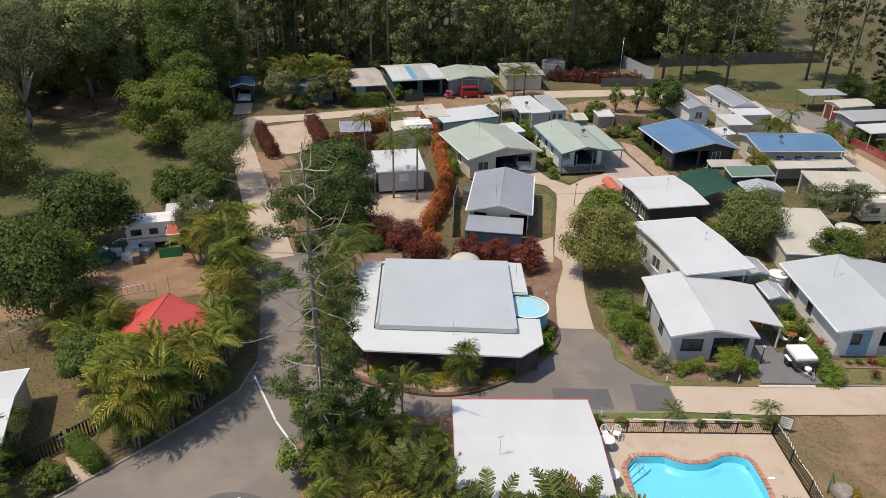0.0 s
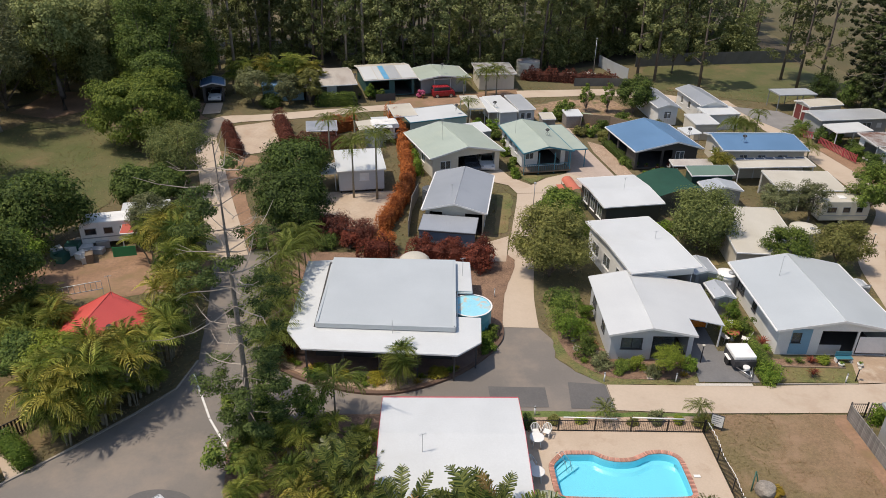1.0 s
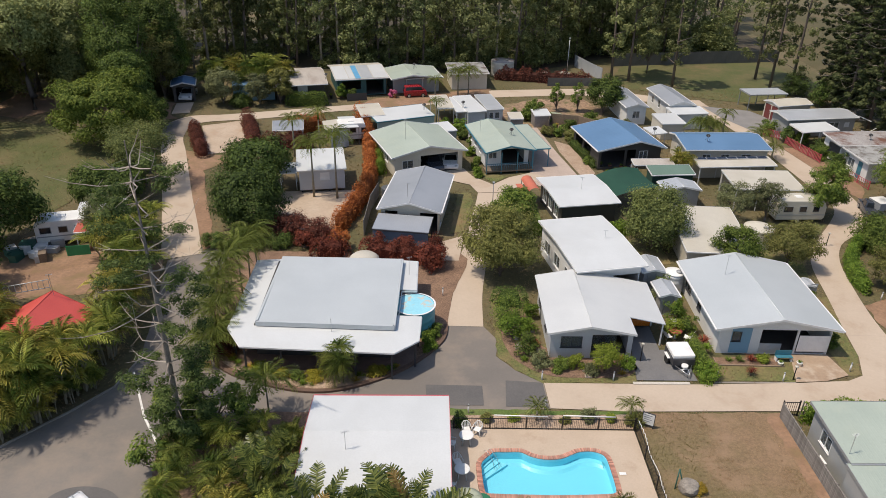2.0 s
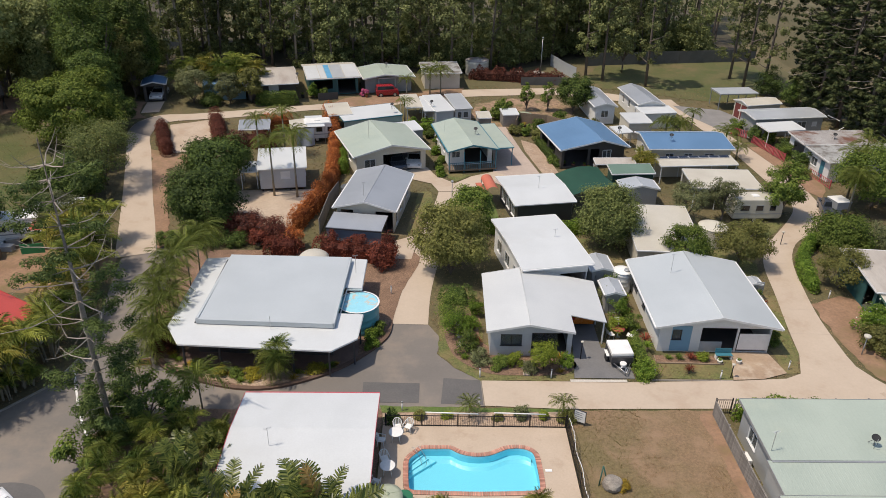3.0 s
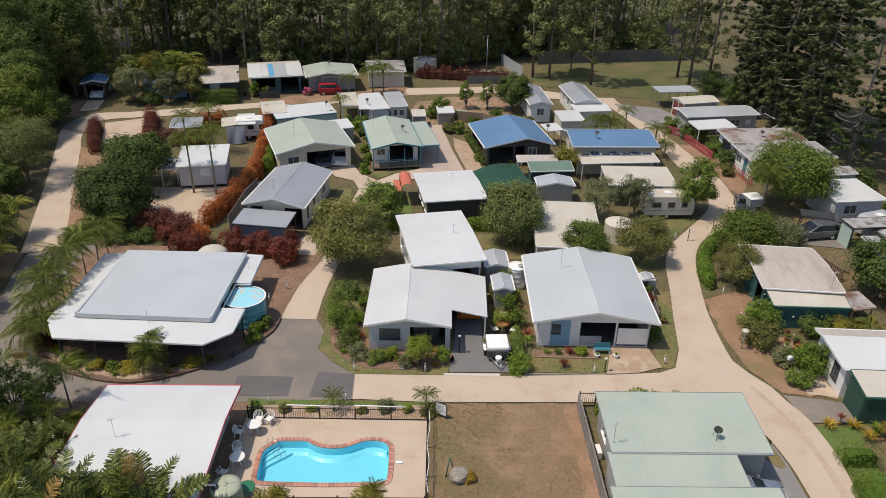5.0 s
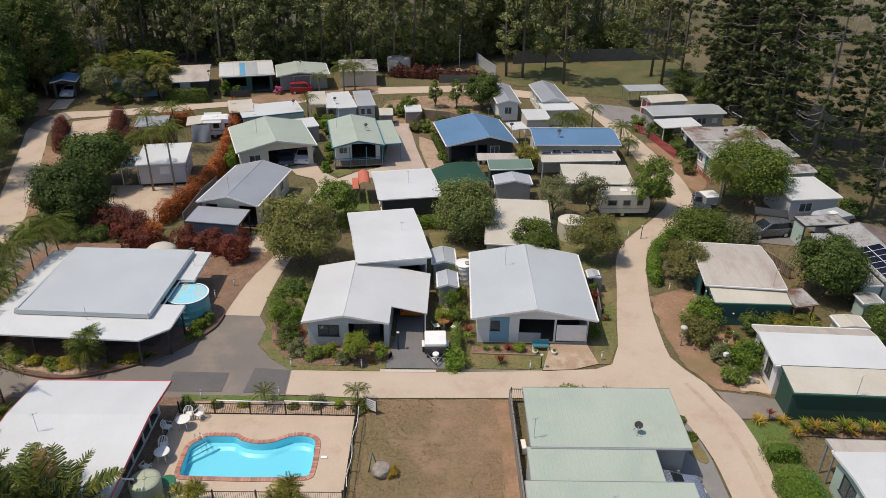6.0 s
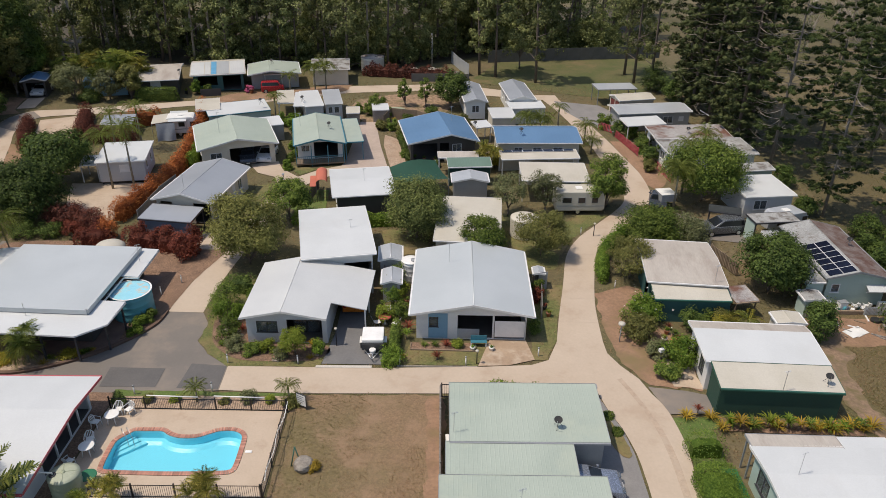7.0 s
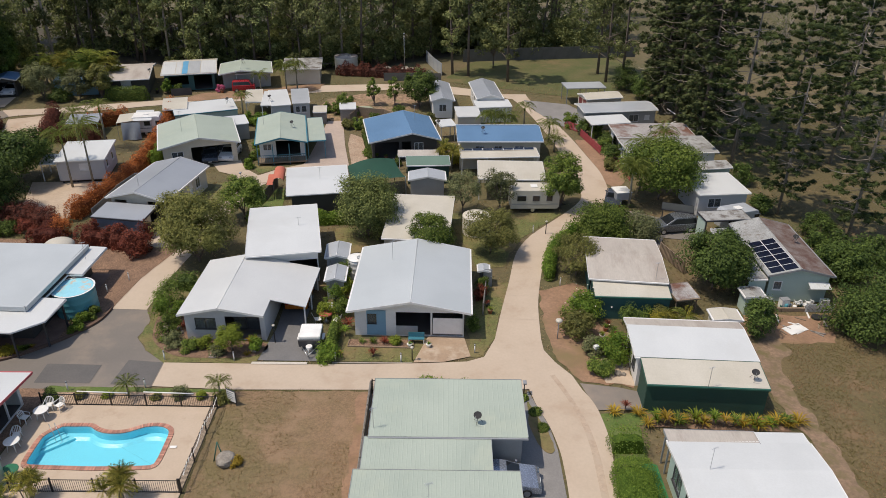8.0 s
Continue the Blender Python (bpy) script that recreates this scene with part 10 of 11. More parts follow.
solar_panels("twelve dark solar panels on the worn roof", (63.72, 49.15, 2.62), (2.15, 0, 0.56), (0, 5.4, 0), 2, 6)
solar_panels("row of small dark solar panels on the awning edge", (39.01, 76.47, 2.96), (8.36, 0.73, 0), (-0.05, 0.55, 0.05), 7, 1)

# ---- details of the gabled home ----
def gabled_home_front():
    ob = thing("verandah_blind", "pale roll-down blind on the gabled home's verandah", "blind", pose(29.9, 43.21, 0, 0, 0, -1.2))
    part("cloth", boxed(6.35, 0.46, 0.35, 8.6, 0.475, 1.75), "plastic_white", ob)
    part("bar", boxed(6.35, 0.45, 0.3, 8.6, 0.485, 0.349), "trim_grey", ob)
    ob = thing("verandah_screen", "low pale screen on the verandah", "screen", pose(29.9, 43.21, 0, 0, 0, -1.2))
    part("panel", boxed(3.56, 0.52, 0.1, 5.2, 0.56, 0.95), "roof_silver", ob)
    ob = thing("cladding_panel", "blue painted wall panel with a small window", "panel", pose(29.9, 43.21, 0, 0, 0, -1.2))
    wall(ob, (1.35, 0.47), (2.8, 0.47), 0.12, 2.3, [(0.05, 0.75, 1.1, 2.0)], "wall_blue", "panel", 0.028)
    ob = thing("garden_bench", "teal painted timber bench before the verandah", "bench", place(35.04, 42.78, 0))
    part("seat", boxed(-0.6, -0.2, 0.42, 0.6, 0.2, 0.46), "trim_blue", ob)
    part("backrest", boxed(-0.6, 0.16, 0.5, 0.6, 0.2, 0.85), "trim_blue", ob)
    for x in (-0.55, 0.55):
        part("leg", boxed(x - 0.04, -0.18, 0, x + 0.04, 0.18, 0.419), "plastic_white", ob)
    for x in (34.57, 35.97):
        ob = thing("plant_pot", "white plant pot at the verandah step", "plant pot", place(x, 42.2))
        part("pot", lathe(bmesh.new(), [(0.14, 0.0), (0.2, 0.3), (0.22, 0.34), (0.18, 0.33)], 14), "plastic_white", ob)
        share("plant", STRAPS["green"], ob, Matrix.Translation((0, 0, 0.3)) @ Matrix.Diagonal((0.3, 0.3, 0.3, 1)))


gabled_home_front()
# ---- other shelters and clutter ----
def shade_sail():
    ob = thing("shade_sail", "sagging dark green shade cloth beside the white roof", "shade sail", pose(0, 0, 0.49))
    cn = [Vector(v) for v in ((26.5, 71.5, 2.5), (31.4, 73.2, 2.7), (32.9, 69.2, 2.2), (27.6, 66.4, 2.3))]
    bm = bmesh.new()
    n = 10
    g = [[None] * (n + 1) for _ in range(n + 1)]
    for i in range(n + 1):
        for j in range(n + 1):
            u, v = i / n, j / n
            p = cn[0].lerp(cn[1], u).lerp(cn[3].lerp(cn[2], u), v)
            p.z += 0.45 * math.sin(math.pi * u) * (1 - 0.5 * v) - 0.3 * math.sin(math.pi * v)
            g[i][j] = bm.verts.new(p)
    for i in range(n):
        for j in range(n):
            bm.faces.new((g[i][j], g[i + 1][j], g[i + 1][j + 1], g[i][j + 1])).smooth = True
    part("cloth", bm, "shade_green", ob)
    for c in cn:
        part("pole", tube(bmesh.new(), [(c.x, c.y, -0.2), (c.x, c.y, c.z + 0.05)], 0.04, 6), "trim_grey", ob)


shade_sail()


def barrel_awning():
    ob = thing("barrel_awning", "faded red curved awning on the end of the white roof", "awning", pose(20.59, 64.6, gz(20.6, 67.13), 0, 0, 8))
    bm = bmesh.new()
    rows = []
    for k in range(9):
        a = math.pi * k / 8
        x, z = -0.5 - 0.75 * math.cos(a) * 0.8, 2.15 + 0.45 * math.sin(a)
        rows.append([bm.verts.new((x, 3.4, z)), bm.verts.new((x, 6.9, z))])
    for a, b in zip(rows, rows[1:]):
        bm.faces.new((a[0], a[1], b[1], b[0])).smooth = True
    part("canvas", bm, "roof_terracotta", ob)
    for y in (3.5, 6.8):
        part("post", tube(bmesh.new(), [(-1.05, y, 0), (-1.05, y, 2.15)], 0.035, 6), "trim_dark", ob)
    part("lower_flap", boxed(-1.75, 3.6, 1.75, -1.12, 6.6, 1.79), "roof_terracotta", ob)
    paling_fence("dark pergola screen beside the red awning", (18.22, 67.62), (18.62, 71.67), 1.4, 0.22, "wall_dark", width=0.12)


M["roof_terracotta"] = surf("roof_terracotta", (0.52, 0.15, 0.09), (0.45, 0.13, 0.08), 0.5, 0.7, grain=0.08)
barrel_awning()


def small_gable(label, x, y, W, D, e, r, roof, walls, rz=0, open_front=False):
    """A little garden shed with a pitched roof."""
    house("garden_shed", label, (x, y), (x + W * math.cos(radians(rz)), y + W * math.sin(radians(rz))), D, e, r, "y", W / 2, roof, walls, over=(0.1, 0.1, 0.1, 0.1), rib=0.3, category="shed", front=[("door", 0.3, 1.1, 0.05, 1.75, "trim_grey")])


small_gable("small grey garden shed with a pale ribbed roof", 26.89, 52.21, 1.95, 2.7, 1.95, 2.2, "roof_silver", "wall_grey", 3)
small_gable("small grey garden shed with a pale ribbed roof", 27.37, 48.7, 1.6, 2.4, 1.8, 2.05, "roof_silver", "wall_grey", 2)
small_gable("small cream shed with a slatted top", 57.27, 43.28, 2.1, 1.6, 2.0, 2.1, "roof_cream", "wall_cream", -1)
small_gable("small dark shed by the side lawn", 39.97, 50.89, 0.9, 1.2, 1.6, 1.7, "roof_silver", "wall_dark", 0)
small_gable("little pale-roofed hut beside the tree", 61.08, 47.02, 1.6, 1.6, 1.7, 1.8, "roof_worn", "wall_mint", 0)


def tarped_tent():
    ob = thing("tent_annexe", "white tent roof with a crumpled grey tarp over its side", "tent", pose(-4.13, 84.67, gz(-2.84, 86.29), 0, 0, 14))
    bm = bmesh.new()
    slab(bm, [(0, 0.2, 2.1), (0, 3.6, 2.2), (2.0, 3.6, 2.35), (2.0, 0.2, 2.3)], 0.04)
    part("tent_roof", bm, "roof_cream", ob)
    bm = bmesh.new()
    slab(bm, [(2.02, 0.1, 2.3), (2.02, 4.2, 2.45), (4.2, 4.2, 2.4), (4.2, 0.1, 2.25)], 0.04)
    part("fly_sheet", bm, "roof_white", ob)
    bm = bmesh.new()
    n = 12
    rows = []
    for i in range(n + 1):
        u = i / n
        rows.append([bm.verts.new((0.6 + 2.2 * u, -0.02 - 0.5 * v - 0.12 * math.sin(9 * u + 2 * v) * v, 2.12 * (1 - v) + 0.05)) for v in (k / 6 for k in range(7))])
    for a, b in zip(rows, rows[1:]):
        for k in range(6):
            bm.faces.new((a[k], b[k], b[k + 1], a[k + 1])).smooth = True
    part("tarp", bm, "tarp_grey", ob, "crumpled grey tarpaulin")
    for x, y, h in ((0.05, 0.25, 2.05), (0.05, 3.55, 2.12), (4.15, 0.2, 2.2), (4.15, 4.1, 2.32), (2.0, 0.2, 2.2)):
        part("pole", tube(bmesh.new(), [(x, y, 0), (x, y, h)], 0.03, 5), "steel", ob)


tarped_tent()
carport("grey_tent", "pale grey low tent beside the maroon hedge", (-10.75, 85.31), (-7, 85.9), 2.6, 1.6, 2.0, "tarp_grey", posts=2)
carport("slope_awning", "low dark sloping awning before the white roof", (58.6, 63.3), (61.5, 62.4), 1.1, 1.75, 1.95, "roof_dark", trim="trim_dark", posts=2)


def outdoor_setting():
    ob = thing("outdoor_table", "pink-topped outdoor table in the garden", "table", place(27.84, 45.59, 0))
    part("tabletop", lathe(bmesh.new(), [(0.5, 0.7), (0.52, 0.74), (0.3, 0.76)], 16), "cloth_red", ob)
    part("pedestal", lathe(bmesh.new(), [(0.25, 0.0), (0.06, 0.1), (0.05, 0.699)], 10), "steel", ob)
    for k, a in enumerate((200, 330, 90)):
        o = thing("lounge_chair", "white curved outdoor lounge chair", "chair", place(28.0 + 0.85 * math.cos(radians(a)), 45.6 + 0.85 * math.sin(radians(a)), a - 90), "garden lounge chairs")
        bm = bmesh.new()
        rows = []
        for v in range(7):
            z = (0.38, 0.36, 0.36, 0.4, 0.6, 0.8, 0.95)[v]
            y = (-0.3, -0.15, 0.05, 0.2, 0.28, 0.34, 0.4)[v]
            rows.append([bm.verts.new((s * 0.26 * (1 - 0.1 * v / 6), y, z + 0.04 * abs(s))) for s in (-1, 0, 1)])
        for r, q in zip(rows, rows[1:]):
            for j in range(2):
                bm.faces.new((r[j], r[j + 1], q[j + 1], q[j])).smooth = True
        part("shell", bm, "plastic_white", o)
        for s in (-1, 1):
            part("leg", tube(bmesh.new(), [(s * 0.22, -0.2, 0), (s * 0.22, -0.15, 0.37)], 0.02, 5), "steel", o)
            part("leg", tube(bmesh.new(), [(s * 0.22, 0.25, 0), (s * 0.22, 0.2, 0.4)], 0.02, 5), "steel", o)


outdoor_setting()
for k, (x, y) in enumerate(((20.3, 40.71), (20.21, 41.46), (20.11, 42.05), (23.18, 43.27), (23.22, 42.67), (23.27, 42.07), (23.07, 41.47))):
    ob = boxed(-0.25, -0.18, 0, 0.25, 0.18, 0.09, bevel=0.015)
    s = part("stepping_stone", ob, "paving")
    s.matrix_world = place(x, y, 8 * (k % 3), 0.05)
    tagged(s, "square pinkish stepping stone in the front garden", "stepping stone", "stepping stones")
rng = np.random.default_rng(31)
for k in range(26):
    x, y = (rng.uniform(15.6, 17.2), rng.uniform(43.4, 47.6)) if k < 12 else (rng.uniform(48.6, 50.6), rng.uniform(39.0, 43.0))
    boulder(x, y, rng.uniform(0.12, 0.28), 10 + k, "small pale garden rock in the bed")
for k in range(16):
    boulder(rng.uniform(27, 35), rng.uniform(116, 119), rng.uniform(0.3, 0.8), 50 + k, "grey rubble lump before the wood")
# rubbish behind the mint home
ob = thing("board", "white discarded board lying on the dirt", "board", place(64.49, 45.09, 25))
part("sheet", boxed(-0.9, -0.5, 0.05, 0.9, 0.5, 0.09), "plastic_white", ob)
for x, y in ((66.87, 46.71), (67.56, 46.61)):
    ob = thing("tyre_stack", "old black tyre lying on bare dirt", "tyre", place(x, y))
    part("tyre", lathe(bmesh.new(), [(0.22, 0.02), (0.36, 0.0), (0.38, 0.12), (0.36, 0.24), (0.22, 0.22)], 18), "tyre", ob)
ob = thing("timber_stack", "low timber retaining edge behind the home", "timber", place(65.41, 47.73, 0))
for k in range(3):
    part("sleeper", boxed(-3.0 + 2.1 * k, -0.1, 0, -0.95 + 2.1 * k, 0.1, 0.35, bevel=0.02), "timber", ob)
paling_fence("pale lattice panel on the dirt yard", (66.39, 47.62), (68.55, 47.52), 0.8, 0.1, "roof_silver", width=0.06)
for x, y, a in ((63.46, 48.23, 0), (64.83, 48.23, 10)):
    ob = thing("white_cabinet", "white outdoor cabinet against the mint wall", "cabinet", place(x, y, a))
    part("body", boxed(-0.35, -0.25, 0.05, 0.35, 0.25, 0.85, bevel=0.03), "plastic_white", ob)
    part("lid", boxed(-0.37, -0.27, 0.851, 0.37, 0.27, 0.9, bevel=0.02), "trim_grey", ob)
# cluttered west site
for k in range(14):
    x, y = rng.uniform(-29.5, -25.0), rng.uniform(56.6, 60.0)
    mt = ("plastic_white", "wall_grey", "trim_green", "roof_silver", "timber")[k % 5]
    ob = thing("storage_box", "stored box of odds and ends on the dirt site", "box", place(x, y, rng.uniform(0, 90)), "stored clutter")
    a, b, c = rng.uniform(0.25, 0.6), rng.uniform(0.2, 0.5), rng.uniform(0.3, 0.9)
    part("body", boxed(-a, -b, 0, a, b, c, bevel=0.03), mt, ob)
    part("lid", boxed(-a - 0.02, -b - 0.02, c + 0.001, a + 0.02, b + 0.02, c + 0.05, bevel=0.01), mt, ob)
solid_fence("bright green mesh screen before the old annexe", [(-23.76, 57.46), (-21.83, 57.86)], 1.0, "trim_kelly")


def clothes_line():
    ob = thing("clothes_hoist", "folding rotary clothes hoist in the yard", "clothes line", place(-29.61, 43.33))
    part("pole", tube(bmesh.new(), [(0, 0, -0.1), (0, 0, 2.0)], 0.035, 8), "steel", ob)
    for k in range(4):
        a = k * math.pi / 2 + 0.4
        part("arm", tube(bmesh.new(), [(0, 0, 1.8), (2.0 * math.cos(a), 2.0 * math.sin(a), 2.1)], 0.02, 5), "steel", ob)
        b = a + math.pi / 2
        for r in (0.9, 1.4, 1.9):
            part("line", tube(bmesh.new(), [(r * math.cos(a), r * math.sin(a), 1.82 + 0.15 * r), (r * math.cos(b), r * math.sin(b), 1.82 + 0.15 * r)], 0.008, 4), "steel", ob)


clothes_line()
for x, y, w in ((-22.66, 48.75, 20), (-15.13, 47.35, -25)):
    ob = thing("gable_ladder", "white lattice rail beside the red roof", "rail", place(x, y, w, 0))
    for z in (1.7, 2.4):
        part("rail", tube(bmesh.new(), [(-1.6, 0, z), (1.6, 0, z + 0.1)], 0.03, 6), "plastic_white", ob)
    for k in range(9):
        part("rung", tube(bmesh.new(), [(-1.6 + 0.4 * k, 0, 0 if k in (0, 8) else 1.7), (-1.6 + 0.4 * k, 0, 2.45)], 0.02, 5), "plastic_white", ob)
# blue strips on the striped home's roof
ob = thing("roof_strip", "blue and white translucent roof strips of the striped home", "roof panel", pose(-5.26, 104.24, gz(-1.39, 109.83), 0, 0, 14.78))
for x0, x1, mt in ((0.1, 2.0, "roof_white"), (2.1, 2.9, "roof_offwhite"), (3.0, 3.8, "strip_blue"), (3.9, 5.6, "roof_silver"), (5.7, 7.9, "roof_offwhite")):
    bm = bmesh.new()
    slab(bm, [(x0, 5.98, 3.13), (x1, 5.98, 3.13), (x1, 0.02, 2.65), (x0, 0.02, 2.65)], 0.02, 0.3)
    part("strip", bm, mt, ob)
ob = thing("gate", "small steel gate leaf by the front path", "gate", place(-21.2, 33.75, 48))
for k in range(7):
    part("bar", tube(bmesh.new(), [(-0.6 + 0.2 * k, 0, 0.05), (-0.6 + 0.2 * k, 0, 1.15)], 0.015, 5), "steel", ob)
for z in (0.1, 1.1):
    part("rail", tube(bmesh.new(), [(-0.65, 0, z), (0.65, 0, z)], 0.022, 6), "steel", ob)
patch("garden_path", [(-21.2, 32.85), (-20.6, 33.25), (-18.95, 31.35), (-19.55, 30.85)], "concrete", 3, "short pale path to the gate", "path")
for k, (x, y) in enumerate(((50.18, 43.68), (50.76, 43.08), (50.56, 42.68), (49.78, 43.38))):
    ob = thing("plant_pot", "terracotta plant pot in the yard", "plant pot", place(x, y), "yard pots")
    part("pot", lathe(bmesh.new(), [(0.14, 0.0), (0.22, 0.32), (0.24, 0.36), (0.2, 0.35)], 14), "roof_terracotta", ob)
    share("plant", STRAPS[("red", "green", "dark", "lime")[k]], ob, Matrix.Translation((0, 0, 0.32)) @ Matrix.Diagonal((0.35, 0.35, 0.35, 1)))
ob = thing("porch_steps", "small red and white porch steps by the white home", "steps", place(49.85, 41.68, 90))
for k in range(3):
    part("tread", boxed(-0.45, -0.25 * k, 0, 0.45, -0.25 * k + 0.24, 0.42 - 0.14 * k), "cloth_red", ob)
for s in (-0.5, 0.5):
    part("handrail", tube(bmesh.new(), [(s, 0.2, 0), (s, 0.2, 1.2), (s, -0.6, 0.8), (s, -0.6, 0)], 0.03, 6), "trim_white", ob)
# canopy of the kerbside ute, debris and backyard pieces on the east side
ob = thing("ute_canopy", "grey box canopy with a white top on the ute tray", "canopy", place(55.52, 67.62, 100))
part("box", boxed(-0.85, -0.8, 0.97, 0.85, 0.8, 1.75, bevel=0.04), "trim_grey", ob)
part("top", boxed(-0.88, -0.83, 1.751, 0.88, 0.83, 1.81, bevel=0.02), "plastic_white", ob)
rng = np.random.default_rng(41)
for k in range(9):
    ob = thing("fallen_beam", "weathered beam of a broken timber frame", "beam", pose(67.6 + rng.uniform(-0.8, 1.0), 90.5 + rng.uniform(-4.5, 4.5), gz(66.79, 90.78) + 0.1 + 0.16 * k, 0, -rng.uniform(0, 14), rng.uniform(0, 180)), "broken frame beams")
    part("wood", boxed(-1.2, -0.05, 0, 1.2, 0.05, 0.1), ("timber_grey", "timber", "trim_white")[k % 3], ob)
carport("rusty_leanto", "low rusty lean-to between the homes", (55.45, 46.71), (57.43, 47.12), 2.1, 1.6, 1.8, "roof_rust", trim="timber", posts=2)
ob = thing("window_awning", "small pale awning over the mint home's window", "awning", pose(66.8, 48.74, 0))
bm = bmesh.new()
slab(bm, [(0, 0.28, 2.0), (1.7, 0.28, 2.0), (1.7, -0.35, 1.72), (0, -0.35, 1.72)], 0.03, 0.2)
part("sheet", bm, "roof_white", ob)
for x in (0.05, 1.65):
    part("bracket", tube(bmesh.new(), [(x, 0.28, 1.6), (x, -0.3, 1.7)], 0.015, 5), "steel", ob)
ob = thing("air_conditioner", "white box air conditioner on the mint wall", "air conditioner", place(68.37, 48.69, 0))
part("case", boxed(-0.35, -0.2, 0.05, 0.35, 0.14, 0.6, bevel=0.03), "plastic_white", ob)
part("grille", boxed(-0.28, -0.215, 0.12, 0.1, -0.201, 0.53), "trim_grey", ob)
for k in range(10):
    ob = thing("storage_box", "odd box or tub against the mint wall", "box", place(62.4 + 0.42 * k + rng.uniform(-0.1, 0.1), 48.25 + rng.uniform(-0.25, 0.15), rng.uniform(0, 90)), "backyard clutter")
    a, c = rng.uniform(0.1, 0.22), rng.uniform(0.15, 0.55)
    part("body", lathe(bmesh.new(), [(a * 0.85, 0.0), (a, c), (a * 0.9, c + 0.01), (a * 0.2, c + 0.015)], 10), ("plastic_white", "trim_green", "tank_blue", "wall_grey")[k % 4], ob)
for k in range(12):
    ob = thing("scrap_timber", "scrap of broken timber lying on the dirt", "timber scrap", place(rng.uniform(62.6, 67.4), rng.uniform(44.0, 47.2), rng.uniform(0, 180), 0.03), "yard scraps")
    part("wood", boxed(-rng.uniform(0.2, 0.7), -0.06, 0, rng.uniform(0.2, 0.6), 0.06, 0.06), ("timber_grey", "timber", "plastic_white")[k % 3], ob)
M["sign_ochre"] = surf("sign_ochre", (0.50, 0.30, 0.09), None, 1.0, 0.6, grain=0.08)
# rainwater tank beside the pool house
tk = tank("water_tank", "pale olive green round rainwater tank beside the pool house", 11.22, 28.12, 0.84, 1.42, "tank_green", None, 5)
part("lid", lathe(bmesh.new(), [(0.86, 1.422), (0.86, 1.47), (0.6, 1.53), (0.08, 1.6)], 32), "tank_lid_green", tk, "shallow cone lid")
for k in range(4):
    a = 0.35 + k * math.pi / 2
    part("lid_rib", tube(bmesh.new(), [(0.84 * math.cos(a), 0.84 * math.sin(a), 1.478), (0.6 * math.cos(a), 0.6 * math.sin(a), 1.535), (0.1 * math.cos(a), 0.1 * math.sin(a), 1.605)], 0.014, 5), "tank_green", tk)
part("hub", lathe(bmesh.new(), [(0.12, 1.6), (0.12, 1.63), (0.02, 1.64)], 14), "tank_green", tk)
part("strainer", lathe(bmesh.new(), [(0.2, 1.5), (0.2, 1.585), (0.14, 1.59), (0.02, 1.57)], 16, (-0.5, -0.2)), "trim_dark", tk, "dark round inlet strainer")
part("downpipe", tube(bmesh.new(), [(-0.95, -0.55, 2.2), (-0.9, -0.5, 2.05), (-0.5, -0.2, 1.72), (-0.5, -0.2, 1.59)], 0.05, 8), "trim_white", tk, "white downpipe from the gutter")
ob = thing("garden_sign", "small yellow-brown sign board by the reception garden", "sign", place(-6.63, 40.7, 12))
part("board", boxed(-0.5, -0.02, 0.55, 0.5, 0.02, 1.15), "timber", ob)
part("panel", boxed(-0.44, -0.028, 0.6, 0.44, -0.021, 1.1), "sign_ochre", ob, "ochre sign face")
for k in range(3):
    part("text_bar", boxed(-0.34 + 0.05 * k, -0.034, 0.72 + 0.12 * k, 0.32 - 0.04 * k, -0.029, 0.77 + 0.12 * k), "trim_dark", ob)
for x in (-0.42, 0.42):
    part("post", boxed(x - 0.035, 0.021, -0.05, x + 0.035, 0.09, 1.15), "timber", ob)
# white boxes along the side of the green-roofed home
for x, y, w, h in ((32.72, 32.2, 0.3, 0.6),):
    ob = thing("air_conditioner", "white outdoor unit beside the green-roofed home", "air conditioner", place(x, y, 3), "side wall units")
    part("case", boxed(-w / 2, -0.4, 0.06, w / 2, 0.4, h, bevel=0.03), "plastic_white", ob)
    part("grille", boxed(-w / 2 - 0.012, -0.3, 0.15, -w / 2 - 0.001, 0.3, h - 0.1), "trim_grey", ob)
    for q in (-0.3, 0.3):
        part("foot", boxed(-w / 2, q - 0.04, 0, w / 2, q + 0.04, 0.059), "trim_dark", ob)
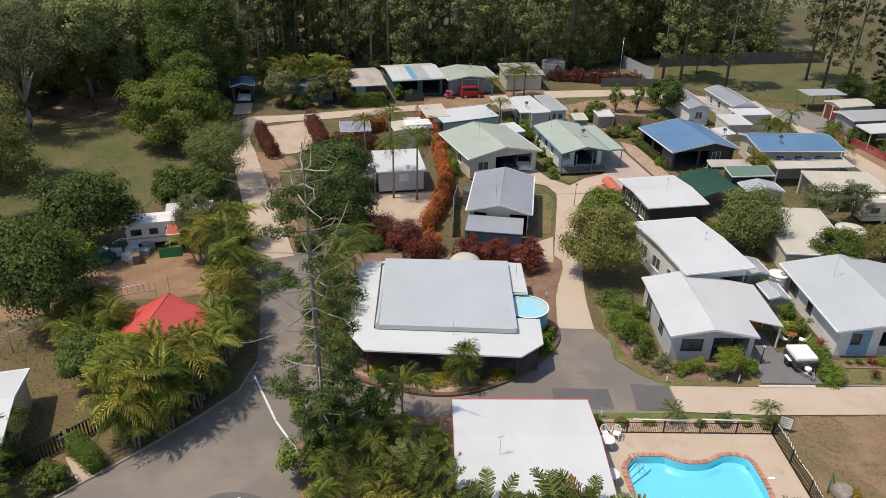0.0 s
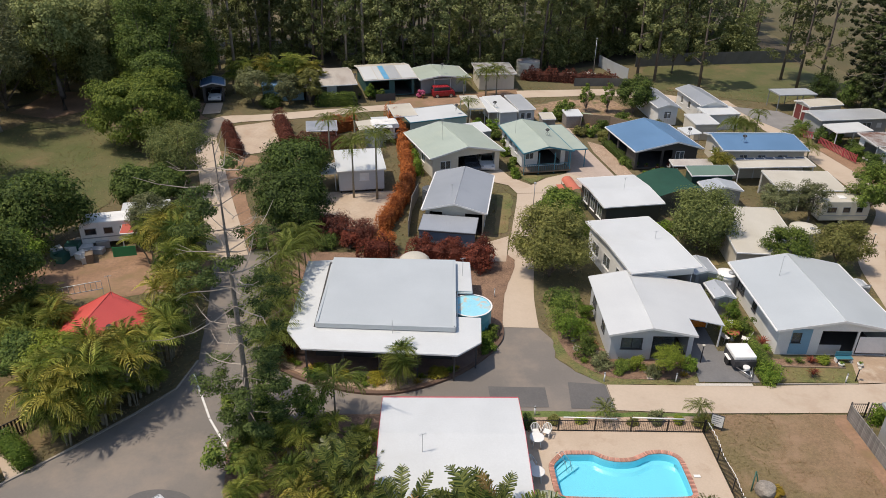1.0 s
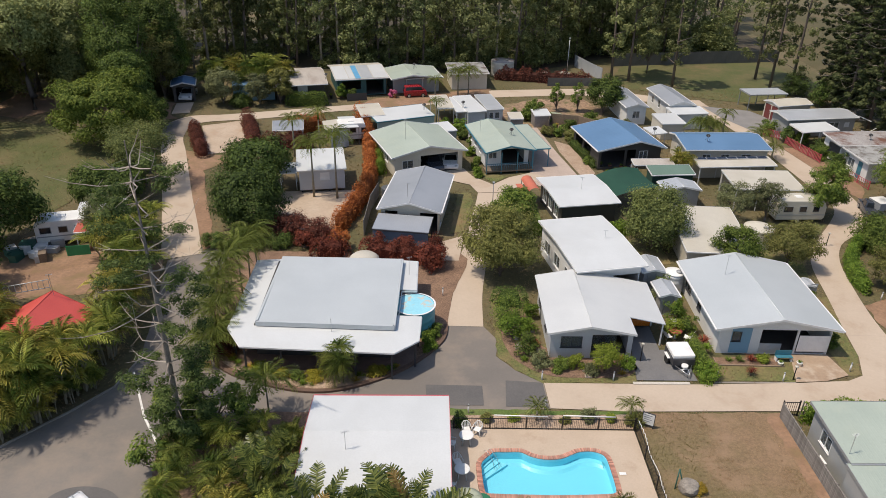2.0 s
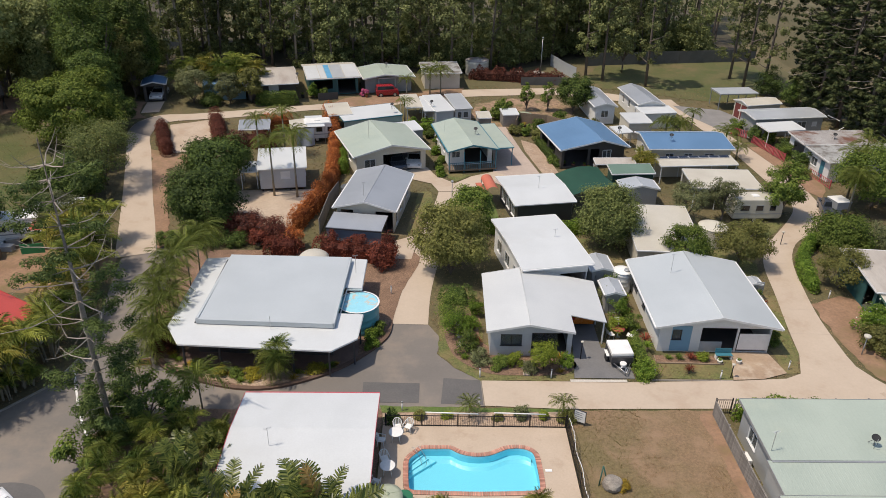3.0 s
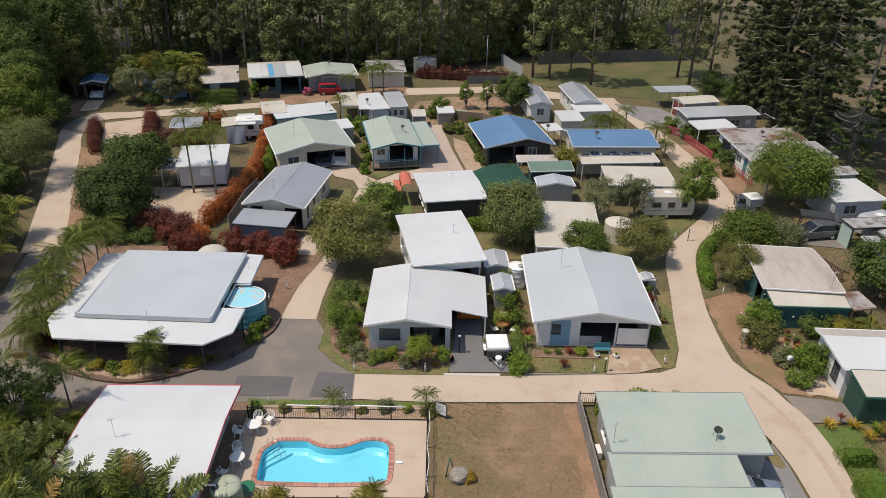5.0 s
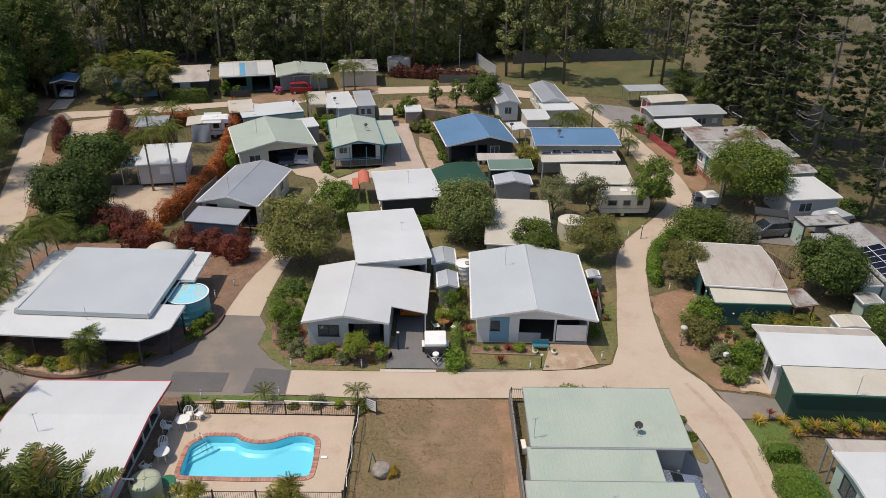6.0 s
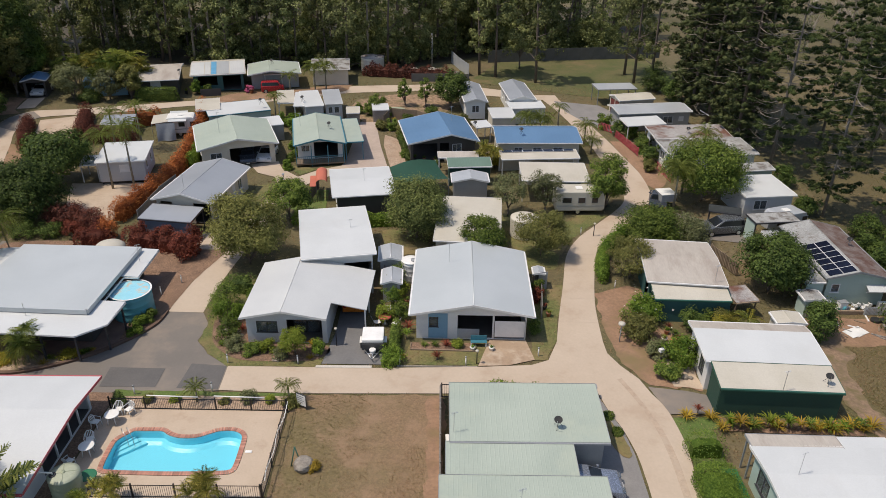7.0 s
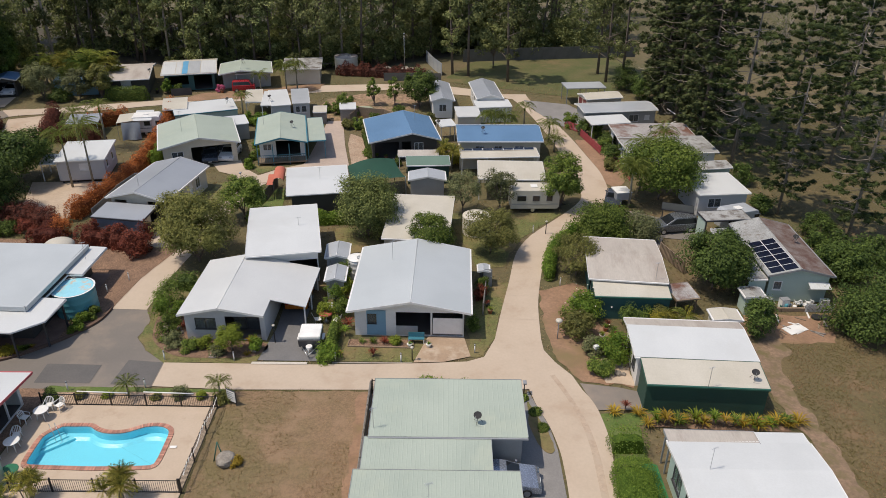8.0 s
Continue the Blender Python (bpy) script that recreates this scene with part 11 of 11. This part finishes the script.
# white van at the south edge of the forecourt
van = car("parked_van", "white van with roof rails on the forecourt", -10.35, 26.1, 232, "car_paint_white", L=4.5, W=1.76, H=1.95, style="van", category="van")
for s in (-0.5, 0.5):
    part("roof_rail", tube(bmesh.new(), [(-2.0, s, 1.95), (-1.95, s, 2.06), (0.6, s, 2.06), (0.65, s, 1.95)], 0.025, 6), "steel", van, "steel roof rail")
for x in (-1.6, -0.6, 0.3):
    part("crossbar", tube(bmesh.new(), [(x, -0.55, 2.08), (x, 0.55, 2.08)], 0.022, 6), "steel", van)
# potted plants and red chairs in the yards
def potted_plant(x, y, r, kind, mat, seed):
    """A tapered pot with a rim, soil and a small plant."""
    ob = thing("potted_plant", {"terracotta": "small plant in a terracotta pot", "trim_dark": "small plant in a black plastic pot", "plastic_white": "small plant in a white pot"}[mat], "potted plant", place(x, y, 40 * seed, 0.05), "potted plants in the yards")
    part("pot", lathe(bmesh.new(), [(0.001, 0.0), (r * 0.7, 0.0), (r * 0.95, r * 1.5), (r * 1.08, r * 1.52), (r * 1.08, r * 1.75), (r * 0.92, r * 1.75), (r * 0.9, r * 1.6)], 14), mat, ob)
    part("soil", lathe(bmesh.new(), [(r * 0.9, r * 1.6), (0.01, r * 1.62)], 14), "mulch", ob)
    share("leaf_tuft", STRAPS[kind], ob, Matrix.Translation((0, 0, r * 1.55)) @ Matrix.Diagonal((r * 2.2, r * 2.2, r * 2.2, 1)))
    return ob


M["terracotta"] = surf("terracotta", (0.36, 0.15, 0.085), (0.30, 0.12, 0.07), 2.0, 0.8, grain=0.12)
KINDS, POTS = ("green", "dark", "red", "lime", "gold"), ("terracotta", "trim_dark", "terracotta", "plastic_white")
for k, (x, y, r) in enumerate(((49.6, 44.6, 0.2), (50.1, 44.1, 0.24), (49.9, 45.2, 0.18), (49.14, 43.57, 0.2), (49.5, 42.6, 0.16), (28.9, 79.6, 0.26), (30.0, 79.6, 0.22), (32.6, 79.4, 0.26), (31.3, 79.5, 0.2), (25.6, 93.0, 0.26), (15.6, 83.0, 0.2), (14.9, 84.4, 0.22), (15.2, 86.0, 0.2), (-5.9, 103.6, 0.26), (3.3, 105.2, 0.24), (29.2, 47.2, 0.18), (29.4, 48.6, 0.2), (40.6, 47.9, 0.18), (40.8, 46.9, 0.2))):
    potted_plant(x, y, r, KINDS[k % 5], POTS[k % 4], k)
